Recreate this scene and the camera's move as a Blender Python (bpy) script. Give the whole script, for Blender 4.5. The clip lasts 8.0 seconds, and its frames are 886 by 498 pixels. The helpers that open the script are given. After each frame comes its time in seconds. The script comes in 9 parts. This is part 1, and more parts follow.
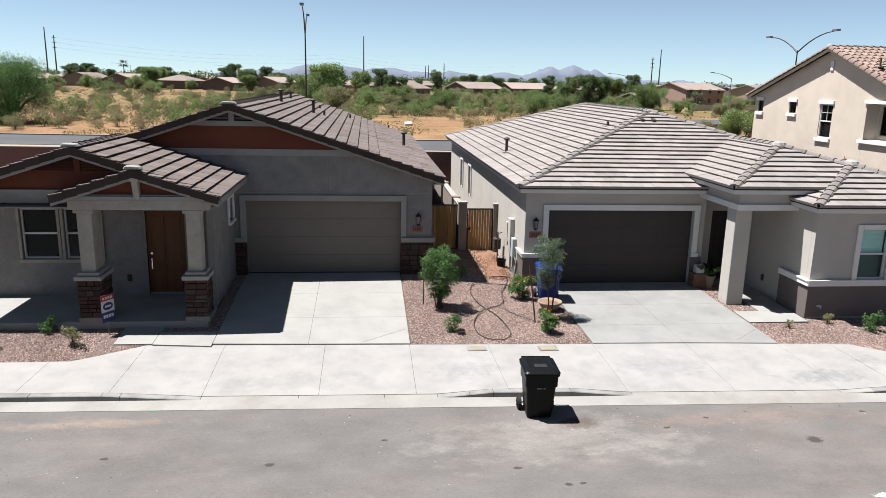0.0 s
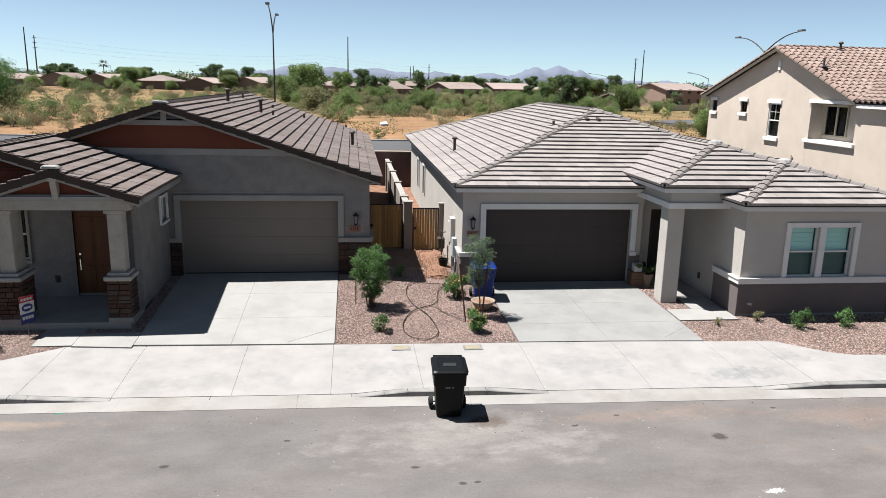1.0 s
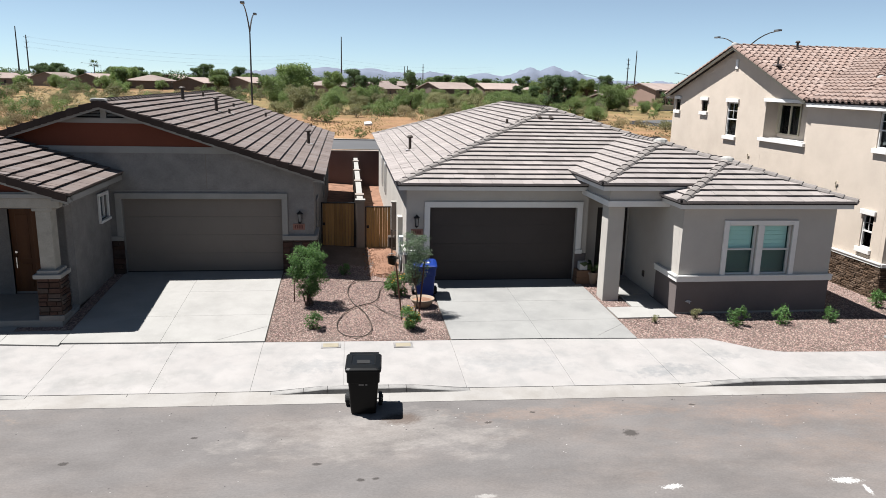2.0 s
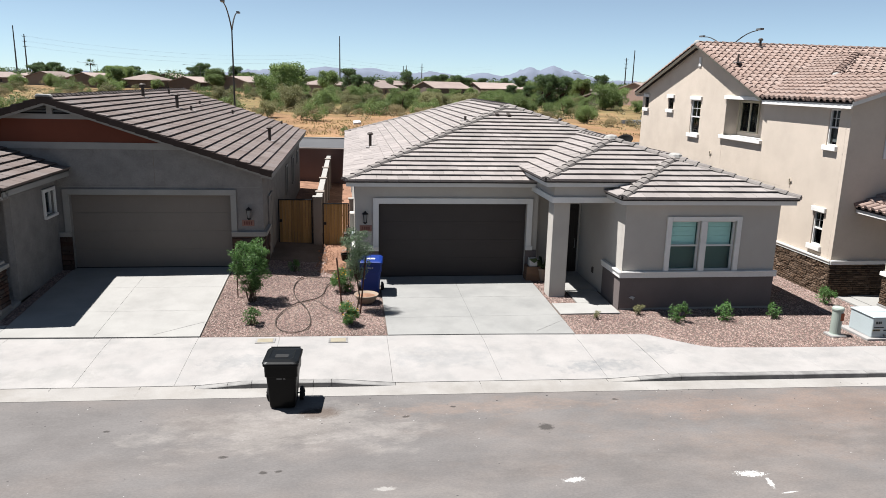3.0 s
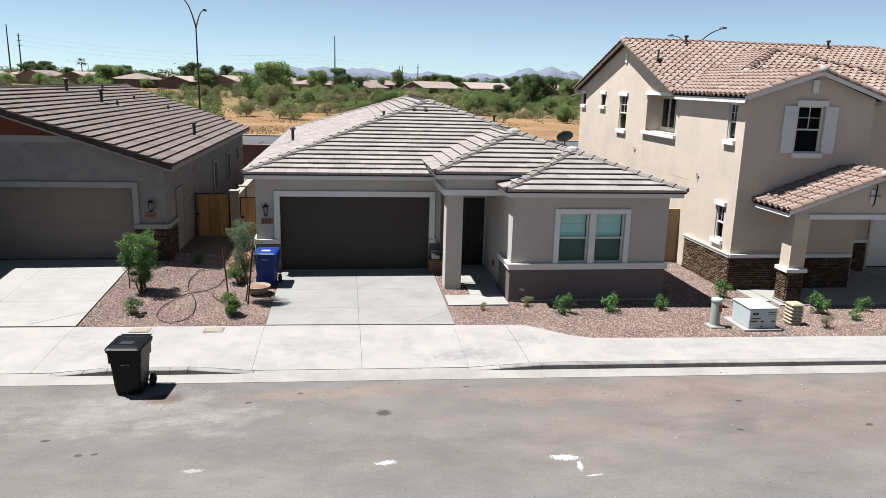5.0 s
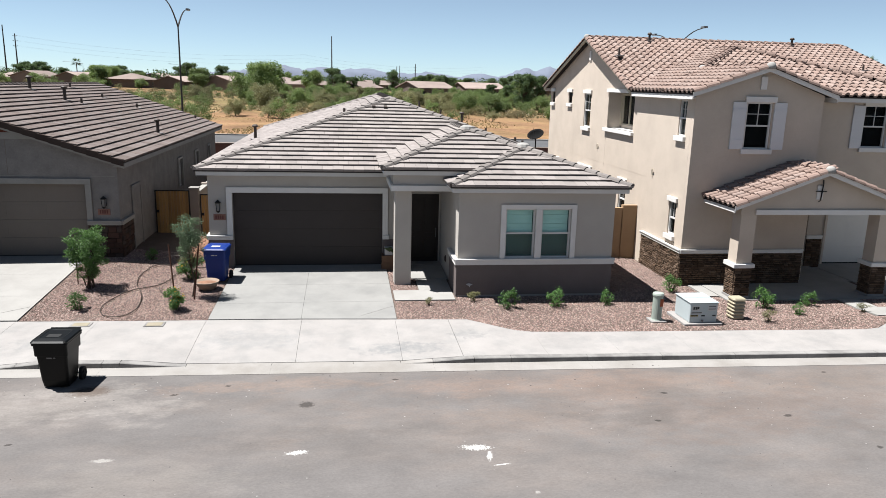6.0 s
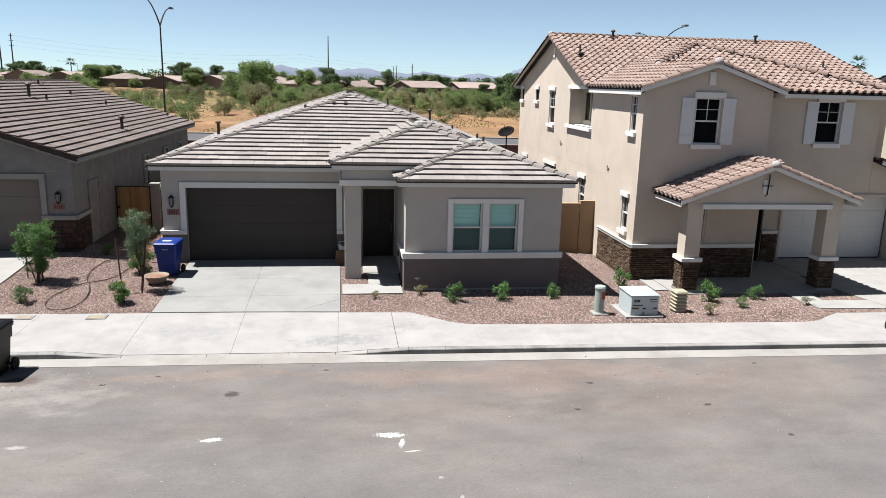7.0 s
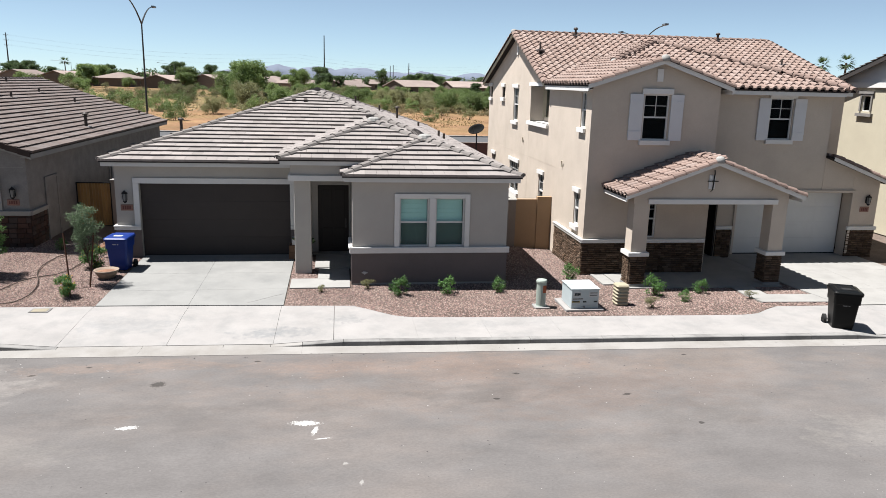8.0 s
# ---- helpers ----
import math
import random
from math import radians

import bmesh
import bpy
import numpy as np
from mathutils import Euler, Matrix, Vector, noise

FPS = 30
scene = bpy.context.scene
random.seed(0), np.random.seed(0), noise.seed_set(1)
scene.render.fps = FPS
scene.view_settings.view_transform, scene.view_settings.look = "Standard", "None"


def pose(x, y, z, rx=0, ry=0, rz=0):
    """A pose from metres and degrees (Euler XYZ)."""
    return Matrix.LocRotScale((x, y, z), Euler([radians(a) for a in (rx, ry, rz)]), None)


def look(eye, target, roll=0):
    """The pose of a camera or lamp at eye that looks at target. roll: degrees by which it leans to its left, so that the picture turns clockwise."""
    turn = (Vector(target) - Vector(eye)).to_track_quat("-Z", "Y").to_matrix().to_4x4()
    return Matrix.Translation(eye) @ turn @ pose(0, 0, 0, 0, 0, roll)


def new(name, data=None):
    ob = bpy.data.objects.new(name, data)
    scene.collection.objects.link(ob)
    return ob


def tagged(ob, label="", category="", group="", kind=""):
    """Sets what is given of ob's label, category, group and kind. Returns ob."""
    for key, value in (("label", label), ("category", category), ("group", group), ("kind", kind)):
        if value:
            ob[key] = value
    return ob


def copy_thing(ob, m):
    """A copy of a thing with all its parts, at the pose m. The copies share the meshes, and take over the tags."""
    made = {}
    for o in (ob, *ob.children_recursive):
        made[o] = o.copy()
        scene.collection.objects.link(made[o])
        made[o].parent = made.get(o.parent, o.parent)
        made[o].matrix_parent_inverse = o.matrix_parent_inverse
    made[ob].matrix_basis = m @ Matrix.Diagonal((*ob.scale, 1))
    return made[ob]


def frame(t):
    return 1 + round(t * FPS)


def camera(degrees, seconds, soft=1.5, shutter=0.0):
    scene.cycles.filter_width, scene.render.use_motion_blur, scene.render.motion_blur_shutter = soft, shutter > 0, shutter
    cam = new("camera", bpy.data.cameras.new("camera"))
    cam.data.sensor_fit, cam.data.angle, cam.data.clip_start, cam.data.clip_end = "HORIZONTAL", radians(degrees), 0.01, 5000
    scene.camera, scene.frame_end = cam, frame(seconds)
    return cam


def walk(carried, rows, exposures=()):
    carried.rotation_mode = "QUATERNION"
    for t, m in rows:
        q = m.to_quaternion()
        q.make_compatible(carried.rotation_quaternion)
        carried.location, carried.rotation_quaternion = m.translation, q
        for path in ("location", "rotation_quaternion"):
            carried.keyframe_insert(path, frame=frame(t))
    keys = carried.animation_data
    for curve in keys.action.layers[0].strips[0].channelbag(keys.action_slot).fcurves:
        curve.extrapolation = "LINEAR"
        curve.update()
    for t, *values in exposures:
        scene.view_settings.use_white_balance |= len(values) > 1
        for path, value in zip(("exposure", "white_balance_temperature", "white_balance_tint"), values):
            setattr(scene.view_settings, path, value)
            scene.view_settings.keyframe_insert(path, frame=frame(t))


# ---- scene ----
cam = camera(62.9, 8.0, soft=0.6)
PATH = [
    (0, (0.17, -0.065, 6.494), (0.381, 1.872, 6.044), 1.3),
    (0.5, (0.952, -0.089, 6.474), (1.182, 1.846, 6.026), 1.3),
    (1, (1.741, -0.194, 6.486), (1.988, 1.739, 6.038), 1.3),
    (1.5, (2.55, -0.297, 6.476), (2.808, 1.635, 6.029), 1.3),
    (3, (4.976, -0.639, 6.388), (5.236, 1.293, 5.94), 1.4),
    (3.5, (5.772, -0.793, 6.354), (6.031, 1.14, 5.907), 1.4),
    (4, (6.542, -0.936, 6.325), (6.803, 0.996, 5.878), 1.4),
    (4.5, (7.3, -1.086, 6.294), (7.563, 0.845, 5.847), 1.5),
    (6, (9.529, -1.587, 6.187), (9.798, 0.344, 5.741), 1.5),
    (6.5, (10.26, -1.781, 6.147), (10.531, 0.15, 5.701), 1.5),
    (7, (10.979, -1.985, 6.092), (11.253, -0.055, 5.646), 1.5),
    (7.5, (11.719, -2.208, 6.051), (11.995, -0.278, 5.606), 1.4),
    (8, (12.448, -2.443, 6.035), (12.728, -0.514, 5.588), 1.5),
]
walk(cam, [(t, look(eye, target, roll)) for t, eye, target, roll in PATH])

# ---- world and sun ----
SUN = Vector((-0.42, 0.085, 1.0)).normalized()
world = bpy.data.worlds.new("desert_sky")
scene.world = world
world.use_nodes = True
wn = world.node_tree.nodes
sky = wn.new("ShaderNodeTexSky")
sky.sky_type, sky.sun_disc = "NISHITA", False
sky.sun_elevation = math.asin(SUN.z)
sky.sun_rotation = math.atan2(SUN.x, SUN.y)
sky.altitude, sky.air_density, sky.dust_density, sky.ozone_density = 0.0, 0.55, 0.0, 2.0
wn["Background"].inputs["Strength"].default_value = 0.0445
haze = wn.new("ShaderNodeHueSaturation")
haze.inputs["Saturation"].default_value = 0.66
cool = wn.new("ShaderNodeMix")
cool.data_type, cool.blend_type = "RGBA", "MULTIPLY"
cool.inputs[0].default_value, cool.inputs[7].default_value = 1.0, (0.87, 1.0, 1.045, 1)
world.node_tree.links.new(sky.outputs[0], haze.inputs["Color"])
world.node_tree.links.new(haze.outputs[0], cool.inputs[6])
world.node_tree.links.new(cool.outputs[2], wn["Background"].inputs[0])
sun_data = bpy.data.lights.new("sun", "SUN")
sun_data.energy, sun_data.angle, sun_data.color = 4.9, radians(0.55), (1.0, 0.985, 0.975)
sun = new("sun", sun_data)
sun.matrix_basis = look((0, 0, 60), Vector((0, 0, 60)) - SUN)
scene.view_settings.exposure = 1.41


# ---- materials ----
def surface(name, col, rough=0.8, var=0.12, coarse=1.2, fine=40.0, bump=0.15, metal=0.0, tint=None, tint_amount=0.0,
            tint_scale=0.6, pieces=0.0, depth=0.01, stretch=(1, 1, 1), marks=()):
    """A paint or mineral surface: base colour varied by coarse stains and fine grain, with fine relief.
    pieces: how much single pieces differ in brightness. tint: a second colour in blotches.
    marks: stains of their own, (x, y, half length, half width, colour, amount)."""
    m = bpy.data.materials.new(name)
    m.use_nodes = True
    n, l = m.node_tree.nodes, m.node_tree.links
    bsdf = n["Principled BSDF"]
    geo = n.new("ShaderNodeNewGeometry")
    sc = n.new("ShaderNodeVectorMath")
    sc.operation = "MULTIPLY"
    sc.inputs[1].default_value = stretch
    l.new(geo.outputs["Position"], sc.inputs[0])

    def noise_of(scale, detail, rough_=0.6):
        t = n.new("ShaderNodeTexNoise")
        t.inputs["Scale"].default_value, t.inputs["Detail"].default_value = scale, detail
        t.inputs["Roughness"].default_value = rough_
        l.new(sc.outputs[0], t.inputs["Vector"])
        return t.outputs["Fac"]

    def ranged(sock, lo, hi, a=0.3, b=0.7):
        r = n.new("ShaderNodeMapRange")
        r.inputs[1].default_value, r.inputs[2].default_value = a, b
        r.inputs[3].default_value, r.inputs[4].default_value = lo, hi
        l.new(sock, r.inputs[0])
        return r.outputs[0]

    def maths(op, x, y):
        q = n.new("ShaderNodeMath")
        q.operation = op
        for k, v in ((0, x), (1, y)):
            if isinstance(v, (int, float)):
                q.inputs[k].default_value = v
            else:
                l.new(v, q.inputs[k])
        return q.outputs[0]

    big, small = noise_of(coarse, 4), noise_of(fine, 3)
    value = maths("MULTIPLY", ranged(big, 1 - var, 1 + var), ranged(small, 1 - 0.7 * var, 1 + 0.7 * var))
    if pieces:
        info = n.new("ShaderNodeObjectInfo")
        mixed = maths("FRACT", maths("ADD", info.outputs["Random"], geo.outputs["Random Per Island"]), 0.0)
        value = maths("MULTIPLY", value, ranged(mixed, 1 - pieces, 1 + pieces, 0, 1))
    colour = n.new("ShaderNodeRGB")
    colour.outputs[0].default_value = (*col, 1)
    base = colour.outputs[0]
    if tint:
        mix = n.new("ShaderNodeMix")
        mix.data_type = "RGBA"
        mix.inputs[7].default_value = (*tint, 1)
        l.new(base, mix.inputs[6])
        if pieces:
            pick = maths("FRACT", maths("MULTIPLY", mixed, 7.31), 0.0)
            l.new(maths("MULTIPLY", ranged(pick, 0, 1, 0.35, 0.95), tint_amount), mix.inputs[0])
        else:
            l.new(maths("MULTIPLY", ranged(noise_of(tint_scale, 5, 0.65), 0, 1, 0.45, 0.66), tint_amount), mix.inputs[0])
        base = mix.outputs[2]
    for x, y, rx, ry, stain, amount in marks:
        off = n.new("ShaderNodeVectorMath")
        off.operation = "SUBTRACT"
        off.inputs[1].default_value = (x, y, 0)
        l.new(geo.outputs["Position"], off.inputs[0])
        flat_ = n.new("ShaderNodeVectorMath")
        flat_.operation = "MULTIPLY"
        flat_.inputs[1].default_value = (1 / rx, 1 / ry, 0)
        l.new(off.outputs[0], flat_.inputs[0])
        far = n.new("ShaderNodeVectorMath")
        far.operation = "LENGTH"
        l.new(flat_.outputs[0], far.inputs[0])
        ragged = maths("ADD", far.outputs["Value"], ranged(noise_of(2.2 / max(rx, ry) + 0.5, 6, 0.7), -0.9, 0.9))
        mix = n.new("ShaderNodeMix")
        mix.data_type = "RGBA"
        mix.inputs[7].default_value = (*stain, 1)
        l.new(base, mix.inputs[6])
        l.new(maths("MULTIPLY", ranged(ragged, amount, 0, 0.45, 1.15), ranged(noise_of(7, 4, 0.7), 0.35, 1)), mix.inputs[0])
        base = mix.outputs[2]
    hsv = n.new("ShaderNodeHueSaturation")
    l.new(base, hsv.inputs["Color"])
    l.new(value, hsv.inputs["Value"])
    l.new(hsv.outputs[0], bsdf.inputs["Base Color"])
    bsdf.inputs["Roughness"].default_value, bsdf.inputs["Metallic"].default_value = rough, metal
    bsdf.inputs["Specular IOR Level"].default_value = 0.12 if rough > 0.8 else 0.25
    if bump:
        b = n.new("ShaderNodeBump")
        b.inputs["Strength"].default_value, b.inputs["Distance"].default_value = bump, depth
        l.new(small, b.inputs["Height"])
        l.new(b.outputs[0], bsdf.inputs["Normal"])
    return m


def foliage(name, col, other, spread=0.5):
    """Leaves: colour differs from leaf to leaf, some light comes through."""
    m = bpy.data.materials.new(name)
    m.use_nodes = True
    n, l = m.node_tree.nodes, m.node_tree.links
    bsdf, out = n["Principled BSDF"], n["Material Output"]
    geo, info = n.new("ShaderNodeNewGeometry"), n.new("ShaderNodeObjectInfo")
    mix = n.new("ShaderNodeMix")
    mix.data_type = "RGBA"
    mix.inputs[6].default_value, mix.inputs[7].default_value = (*col, 1), (*other, 1)
    l.new(geo.outputs["Random Per Island"], mix.inputs[0])
    hsv = n.new("ShaderNodeHueSaturation")
    r = n.new("ShaderNodeMapRange")
    r.inputs[3].default_value, r.inputs[4].default_value = 1 - spread * 0.5, 1 + spread * 0.5
    l.new(info.outputs["Random"], r.inputs[0])
    l.new(r.outputs[0], hsv.inputs["Value"])
    l.new(mix.outputs[2], hsv.inputs["Color"])
    l.new(hsv.outputs[0], bsdf.inputs["Base Color"])
    bsdf.inputs["Roughness"].default_value = 0.6
    tr = n.new("ShaderNodeBsdfTranslucent")
    l.new(hsv.outputs[0], tr.inputs["Color"])
    ms = n.new("ShaderNodeMixShader")
    ms.inputs[0].default_value = 0.4
    l.new(bsdf.outputs[0], ms.inputs[1])
    l.new(tr.outputs[0], ms.inputs[2])
    l.new(ms.outputs[0], out.inputs["Surface"])
    return m


def glass(name, tone):
    """A tinted window pane: clear through, mirror-like at the surface."""
    m = bpy.data.materials.new(name)
    m.use_nodes = True
    n, l = m.node_tree.nodes, m.node_tree.links
    n.remove(n["Principled BSDF"])
    clear, shine, gloss, mix = n.new("ShaderNodeBsdfTransparent"), n.new("ShaderNodeBsdfGlossy"), n.new("ShaderNodeLayerWeight"), n.new("ShaderNodeMixShader")
    clear.inputs[0].default_value = (*tone, 1)
    shine.inputs["Roughness"].default_value = 0.03
    steep, rest = n.new("ShaderNodeMath"), n.new("ShaderNodeMath")
    steep.operation, rest.operation = "POWER", "MULTIPLY_ADD"
    steep.inputs[1].default_value = 5.0
    rest.inputs[1].default_value, rest.inputs[2].default_value = 0.95, 0.016
    l.new(gloss.outputs["Facing"], steep.inputs[0])
    l.new(steep.outputs[0], rest.inputs[0])
    l.new(rest.outputs[0], mix.inputs[0])
    l.new(clear.outputs[0], mix.inputs[1])
    l.new(shine.outputs[0], mix.inputs[2])
    l.new(mix.outputs[0], n["Material Output"].inputs["Surface"])
    return m


M_ASPHALT = surface("asphalt", (0.104, 0.0965, 0.0925), 0.9, 0.13, 1.1, 34, 0.4, tint=(0.135, 0.117, 0.106), tint_amount=0.6, tint_scale=0.45, stretch=(0.6, 1.0, 1.0),
                    marks=((16.0, 11.6, 7.0, 1.9, (0.128, 0.103, 0.089), 0.55), (3.9, 12.2, 2.3, 0.9, (0.178, 0.163, 0.15), 0.8), (15.0, 12.5, 3.4, 0.8, (0.142, 0.106, 0.088), 0.7), (11.9, 12.8, 1.6, 0.5, (0.145, 0.113, 0.097), 0.45), (17.6, 10.7, 2.8, 1.1, (0.112, 0.09, 0.079), 0.65),
                           (-5.1, 13.4, 1.8, 0.3, (0.1872, 0.144, 0.1116), 0.7), (22.2, 8.6, 1.3, 0.7, (0.165, 0.152, 0.139), 0.55), (21.5, 12.4, 4.0, 0.6, (0.145, 0.118, 0.10), 0.4), (8.0, 13.0, 2.5, 0.35, (0.1584, 0.1188, 0.0972), 0.6),
                           (-3.0, 11.8, 2.6, 0.9, (0.085, 0.078, 0.074), 0.5), (9.6, 10.4, 2.4, 0.8, (0.084, 0.078, 0.074), 0.5), (6.3, 9.2, 1.9, 0.6, (0.15, 0.137, 0.124), 0.4),
                           (15.2, 10.9, 1.3, 0.5, (0.082, 0.075, 0.07), 0.6), (16.6, 11.9, 1.0, 0.35, (0.088, 0.08, 0.074), 0.5), (13.6, 12.0, 1.5, 0.3, (0.092, 0.083, 0.077), 0.5), (12.7, 11.1, 1.1, 0.3, (0.138, 0.112, 0.096), 0.5), (19.6, 9.6, 1.5, 0.5, (0.087, 0.079, 0.073), 0.5)))
M_ASPHALT_FAR = surface("asphalt_far", (0.07049, 0.07049, 0.072), 0.9, 0.12, 0.2, 20, 0.1)
M_CONCRETE = surface("concrete", (0.234, 0.2225, 0.2115), 0.85, 0.08, 0.9, 60, 0.25, tint=(0.185, 0.1815, 0.1745), tint_amount=0.6, tint_scale=1.6,
                     marks=((10.9, 14.85, 0.9, 0.35, (0.1224, 0.1296, 0.1332), 0.7), (2.6, 15.6, 0.8, 0.35, (0.144, 0.1476, 0.1476), 0.6), (7.3, 15.6, 1.2, 0.5, (0.1584, 0.162, 0.162), 0.5), (-1.5, 15.2, 1.4, 0.4, (0.1656, 0.162, 0.1512), 0.5),
                            (12.6, 15.6, 0.5, 0.3, (0.1296, 0.1332, 0.1332), 0.6), (16.5, 14.9, 1.4, 0.3, (0.1584, 0.1584, 0.1548), 0.5)))
M_DRIVE = surface("driveway_concrete", (0.229, 0.2225, 0.2088), 0.85, 0.06, 0.9, 60, 0.25, tint=(0.1944, 0.1886, 0.1764), tint_amount=0.6, tint_scale=1.4)
M_DRIVE_GREY = surface("driveway_concrete_grey", (0.1944, 0.1922, 0.1822), 0.85, 0.06, 0.9, 60, 0.25, tint=(0.1476, 0.1469, 0.1411), tint_amount=0.8, tint_scale=0.5)
M_GUTTER = surface("gutter_concrete", (0.222, 0.211, 0.197), 0.88, 0.07, 0.8, 40, 0.2, tint=(0.1454, 0.1318, 0.1152), tint_amount=0.5, tint_scale=0.7)
M_KERB = surface("kerb_concrete", (0.205, 0.198, 0.188), 0.88, 0.10, 0.9, 40, 0.2, tint=(0.105, 0.101, 0.097), tint_amount=0.8, tint_scale=1.1)
M_GRAVEL_BASE = surface("gravel_base", (0.09993, 0.07672, 0.06461), 0.95, 0.25, 1.0, 18, 0.9, depth=0.03)
M_GRAVEL = surface("gravel", (0.182, 0.123, 0.107), 0.92, 0.10, 1.0, 30, 0.0, tint=(0.2318, 0.1869, 0.1607), tint_amount=0.9, pieces=0.5)
M_SOIL = surface("bare_soil", (0.176, 0.099, 0.066), 0.95, 0.3, 2.5, 14, 0.9, depth=0.05)
M_DESERT = surface("desert_ground", (0.182, 0.106, 0.058), 0.95, 0.34, 0.09, 1.9, 0.9, tint=(0.165, 0.112, 0.052), tint_amount=0.9, tint_scale=0.12, depth=0.3,
                   marks=((-75, 158, 75, 34, (0.142, 0.110, 0.050), 0.9), (45, 178, 100, 42, (0.105, 0.094, 0.040), 0.95), (-10, 215, 160, 50, (0.125, 0.102, 0.045), 0.95), (0, 420, 600, 140, (0.07, 0.075, 0.032), 0.9), (75, 122, 26, 18, (0.11, 0.092, 0.038), 0.9)))
M_STUCCO_L = surface("stucco_taupe", (0.182, 0.171, 0.160), 0.92, 0.14, 2.2, 30, 0.4)
M_STUCCO_R = surface("stucco_warm_grey", (0.364, 0.341, 0.309), 0.92, 0.06, 0.8, 55, 0.4)
M_STUCCO_R_LOW = surface("stucco_dark_brown", (0.122, 0.103, 0.098), 0.92, 0.08, 0.8, 55, 0.4)
M_STUCCO_T = surface("stucco_beige", (0.440, 0.378, 0.315), 0.92, 0.07, 0.9, 55, 0.4)
M_STUCCO_Q = surface("stucco_cream", (0.416, 0.376, 0.288), 0.92, 0.05, 0.7, 55, 0.3)
M_COLUMN_L = surface("stucco_pale_warm", (0.27, 0.25, 0.215), 0.92, 0.13, 3.0, 40, 0.5)
M_TAN = surface("stucco_tan", (0.27, 0.185, 0.115), 0.92, 0.06, 0.8, 40, 0.3)
M_TRIM = surface("white_trim", (0.5702, 0.5573, 0.5324), 0.7, 0.05, 1.2, 40, 0.12)
M_TRIM_L = surface("grey_white_trim", (0.235, 0.226, 0.208), 0.75, 0.08, 1.2, 40, 0.12)
M_FASCIA = surface("fascia_paint", (0.52, 0.505, 0.48), 0.7, 0.05, 1.2, 40, 0.1)
M_RED = surface("red_brown_board", (0.115, 0.030, 0.014), 0.7, 0.10, 0.9, 40, 0.1)
M_DOOR_WOOD = surface("stained_door", (0.105, 0.042, 0.016), 0.5, 0.18, 0.8, 30, 0.15, stretch=(6, 6, 0.6))
M_DOOR_DARK = surface("dark_door", (0.0214, 0.0173, 0.0152), 0.5, 0.12, 1.0, 30, 0.1)
M_GARAGE_L = surface("garage_taupe", (0.150, 0.129, 0.110), 0.6, 0.05, 1.0, 40, 0.05)
M_GARAGE_R = surface("garage_brown", (0.041, 0.0335, 0.0305), 0.6, 0.07, 1.0, 40, 0.05)
M_GARAGE_T = surface("garage_white", (0.5214, 0.5159, 0.4961), 0.6, 0.04, 1.0, 40, 0.05)
M_TILE_L = surface("tile_brown_grey", (0.112, 0.09, 0.08101), 0.9, 0.10, 0.9, 25, 0.25, tint=(0.1334, 0.1153, 0.1085), tint_amount=0.7, pieces=0.10)
M_TILE_R = surface("tile_pale_grey", (0.201, 0.180, 0.169), 0.9, 0.09, 0.9, 25, 0.3, tint=(0.228, 0.204, 0.191), tint_amount=0.8, pieces=0.09)
M_CAP_L = surface("cap_brown_grey", (0.07956, 0.06646, 0.06084), 0.9, 0.12, 2, 25, 0.25, pieces=0.12)
M_EDGE_L = surface("edge_tile_dark", (0.0437, 0.0322, 0.0276), 0.9, 0.12, 2, 25, 0.25, pieces=0.12)
M_CAP_R = surface("cap_grey", (0.155, 0.14, 0.13), 0.9, 0.12, 2, 25, 0.25, pieces=0.14)
M_TILE_T = surface("tile_terracotta_blend", (0.200, 0.145, 0.122), 0.88, 0.08, 0.9, 25, 0.25, tint=(0.248, 0.194, 0.170), tint_amount=0.7, pieces=0.09)
M_CAP_T = surface("cap_terracotta", (0.168, 0.120, 0.101), 0.88, 0.12, 2, 25, 0.25, pieces=0.16)
M_MORTAR = surface("roof_mortar", (0.2448, 0.2376, 0.2232), 0.9, 0.15, 5, 30, 0.4)
M_DECK = surface("roof_underlay", (0.029, 0.0256, 0.0248), 0.9, 0.1, 1, 30, 0.0)
M_STONE_T = surface("ledgestone_brown", (0.070, 0.0455, 0.030), 0.9, 0.16, 3, 30, 0.5, tint=(0.112, 0.079, 0.057), tint_amount=0.9, pieces=0.3)
M_STONE_L = surface("stone_red_brown", (0.056, 0.032, 0.025), 0.9, 0.16, 3, 30, 0.5, tint=(0.05, 0.041, 0.036), tint_amount=0.9, pieces=0.22)
M_JOINT = surface("stone_mortar", (0.032, 0.024, 0.019), 0.95, 0.1, 3, 30, 0.3)
M_FRAME = surface("window_frame_white", (0.5271, 0.5208, 0.5019), 0.5, 0.04, 1, 40, 0.0)
M_FRAME_DARK = surface("window_frame_bronze", (0.048, 0.0418, 0.0376), 0.5, 0.06, 1, 40, 0.0)
M_GLASS = glass("window_glass", (0.86, 0.92, 0.91))
M_GLASS_DARK = glass("window_glass_tinted", (0.55, 0.60, 0.62))
# near-black tone that stands for the shade inside the rooms
M_ROOM_SHADE = surface("room_shade_dark", (0.02, 0.022, 0.023), 0.9, 0.1, 2, 40, 0.0)
M_BACKING_TEAL = surface("teal_screen", (0.10, 0.16, 0.15), 0.9, 0.05, 2, 40, 0.0)
M_BLIND = surface("blind_cloth", (0.55, 0.78, 0.74), 0.85, 0.04, 1, 40, 0.05)
M_BLIND_W = surface("blind_slats", (0.301, 0.293, 0.272), 0.7, 0.04, 1, 40, 0.05)
M_SHUTTER = surface("white_shutter", (0.517, 0.517, 0.523), 0.6, 0.04, 1, 40, 0.05)
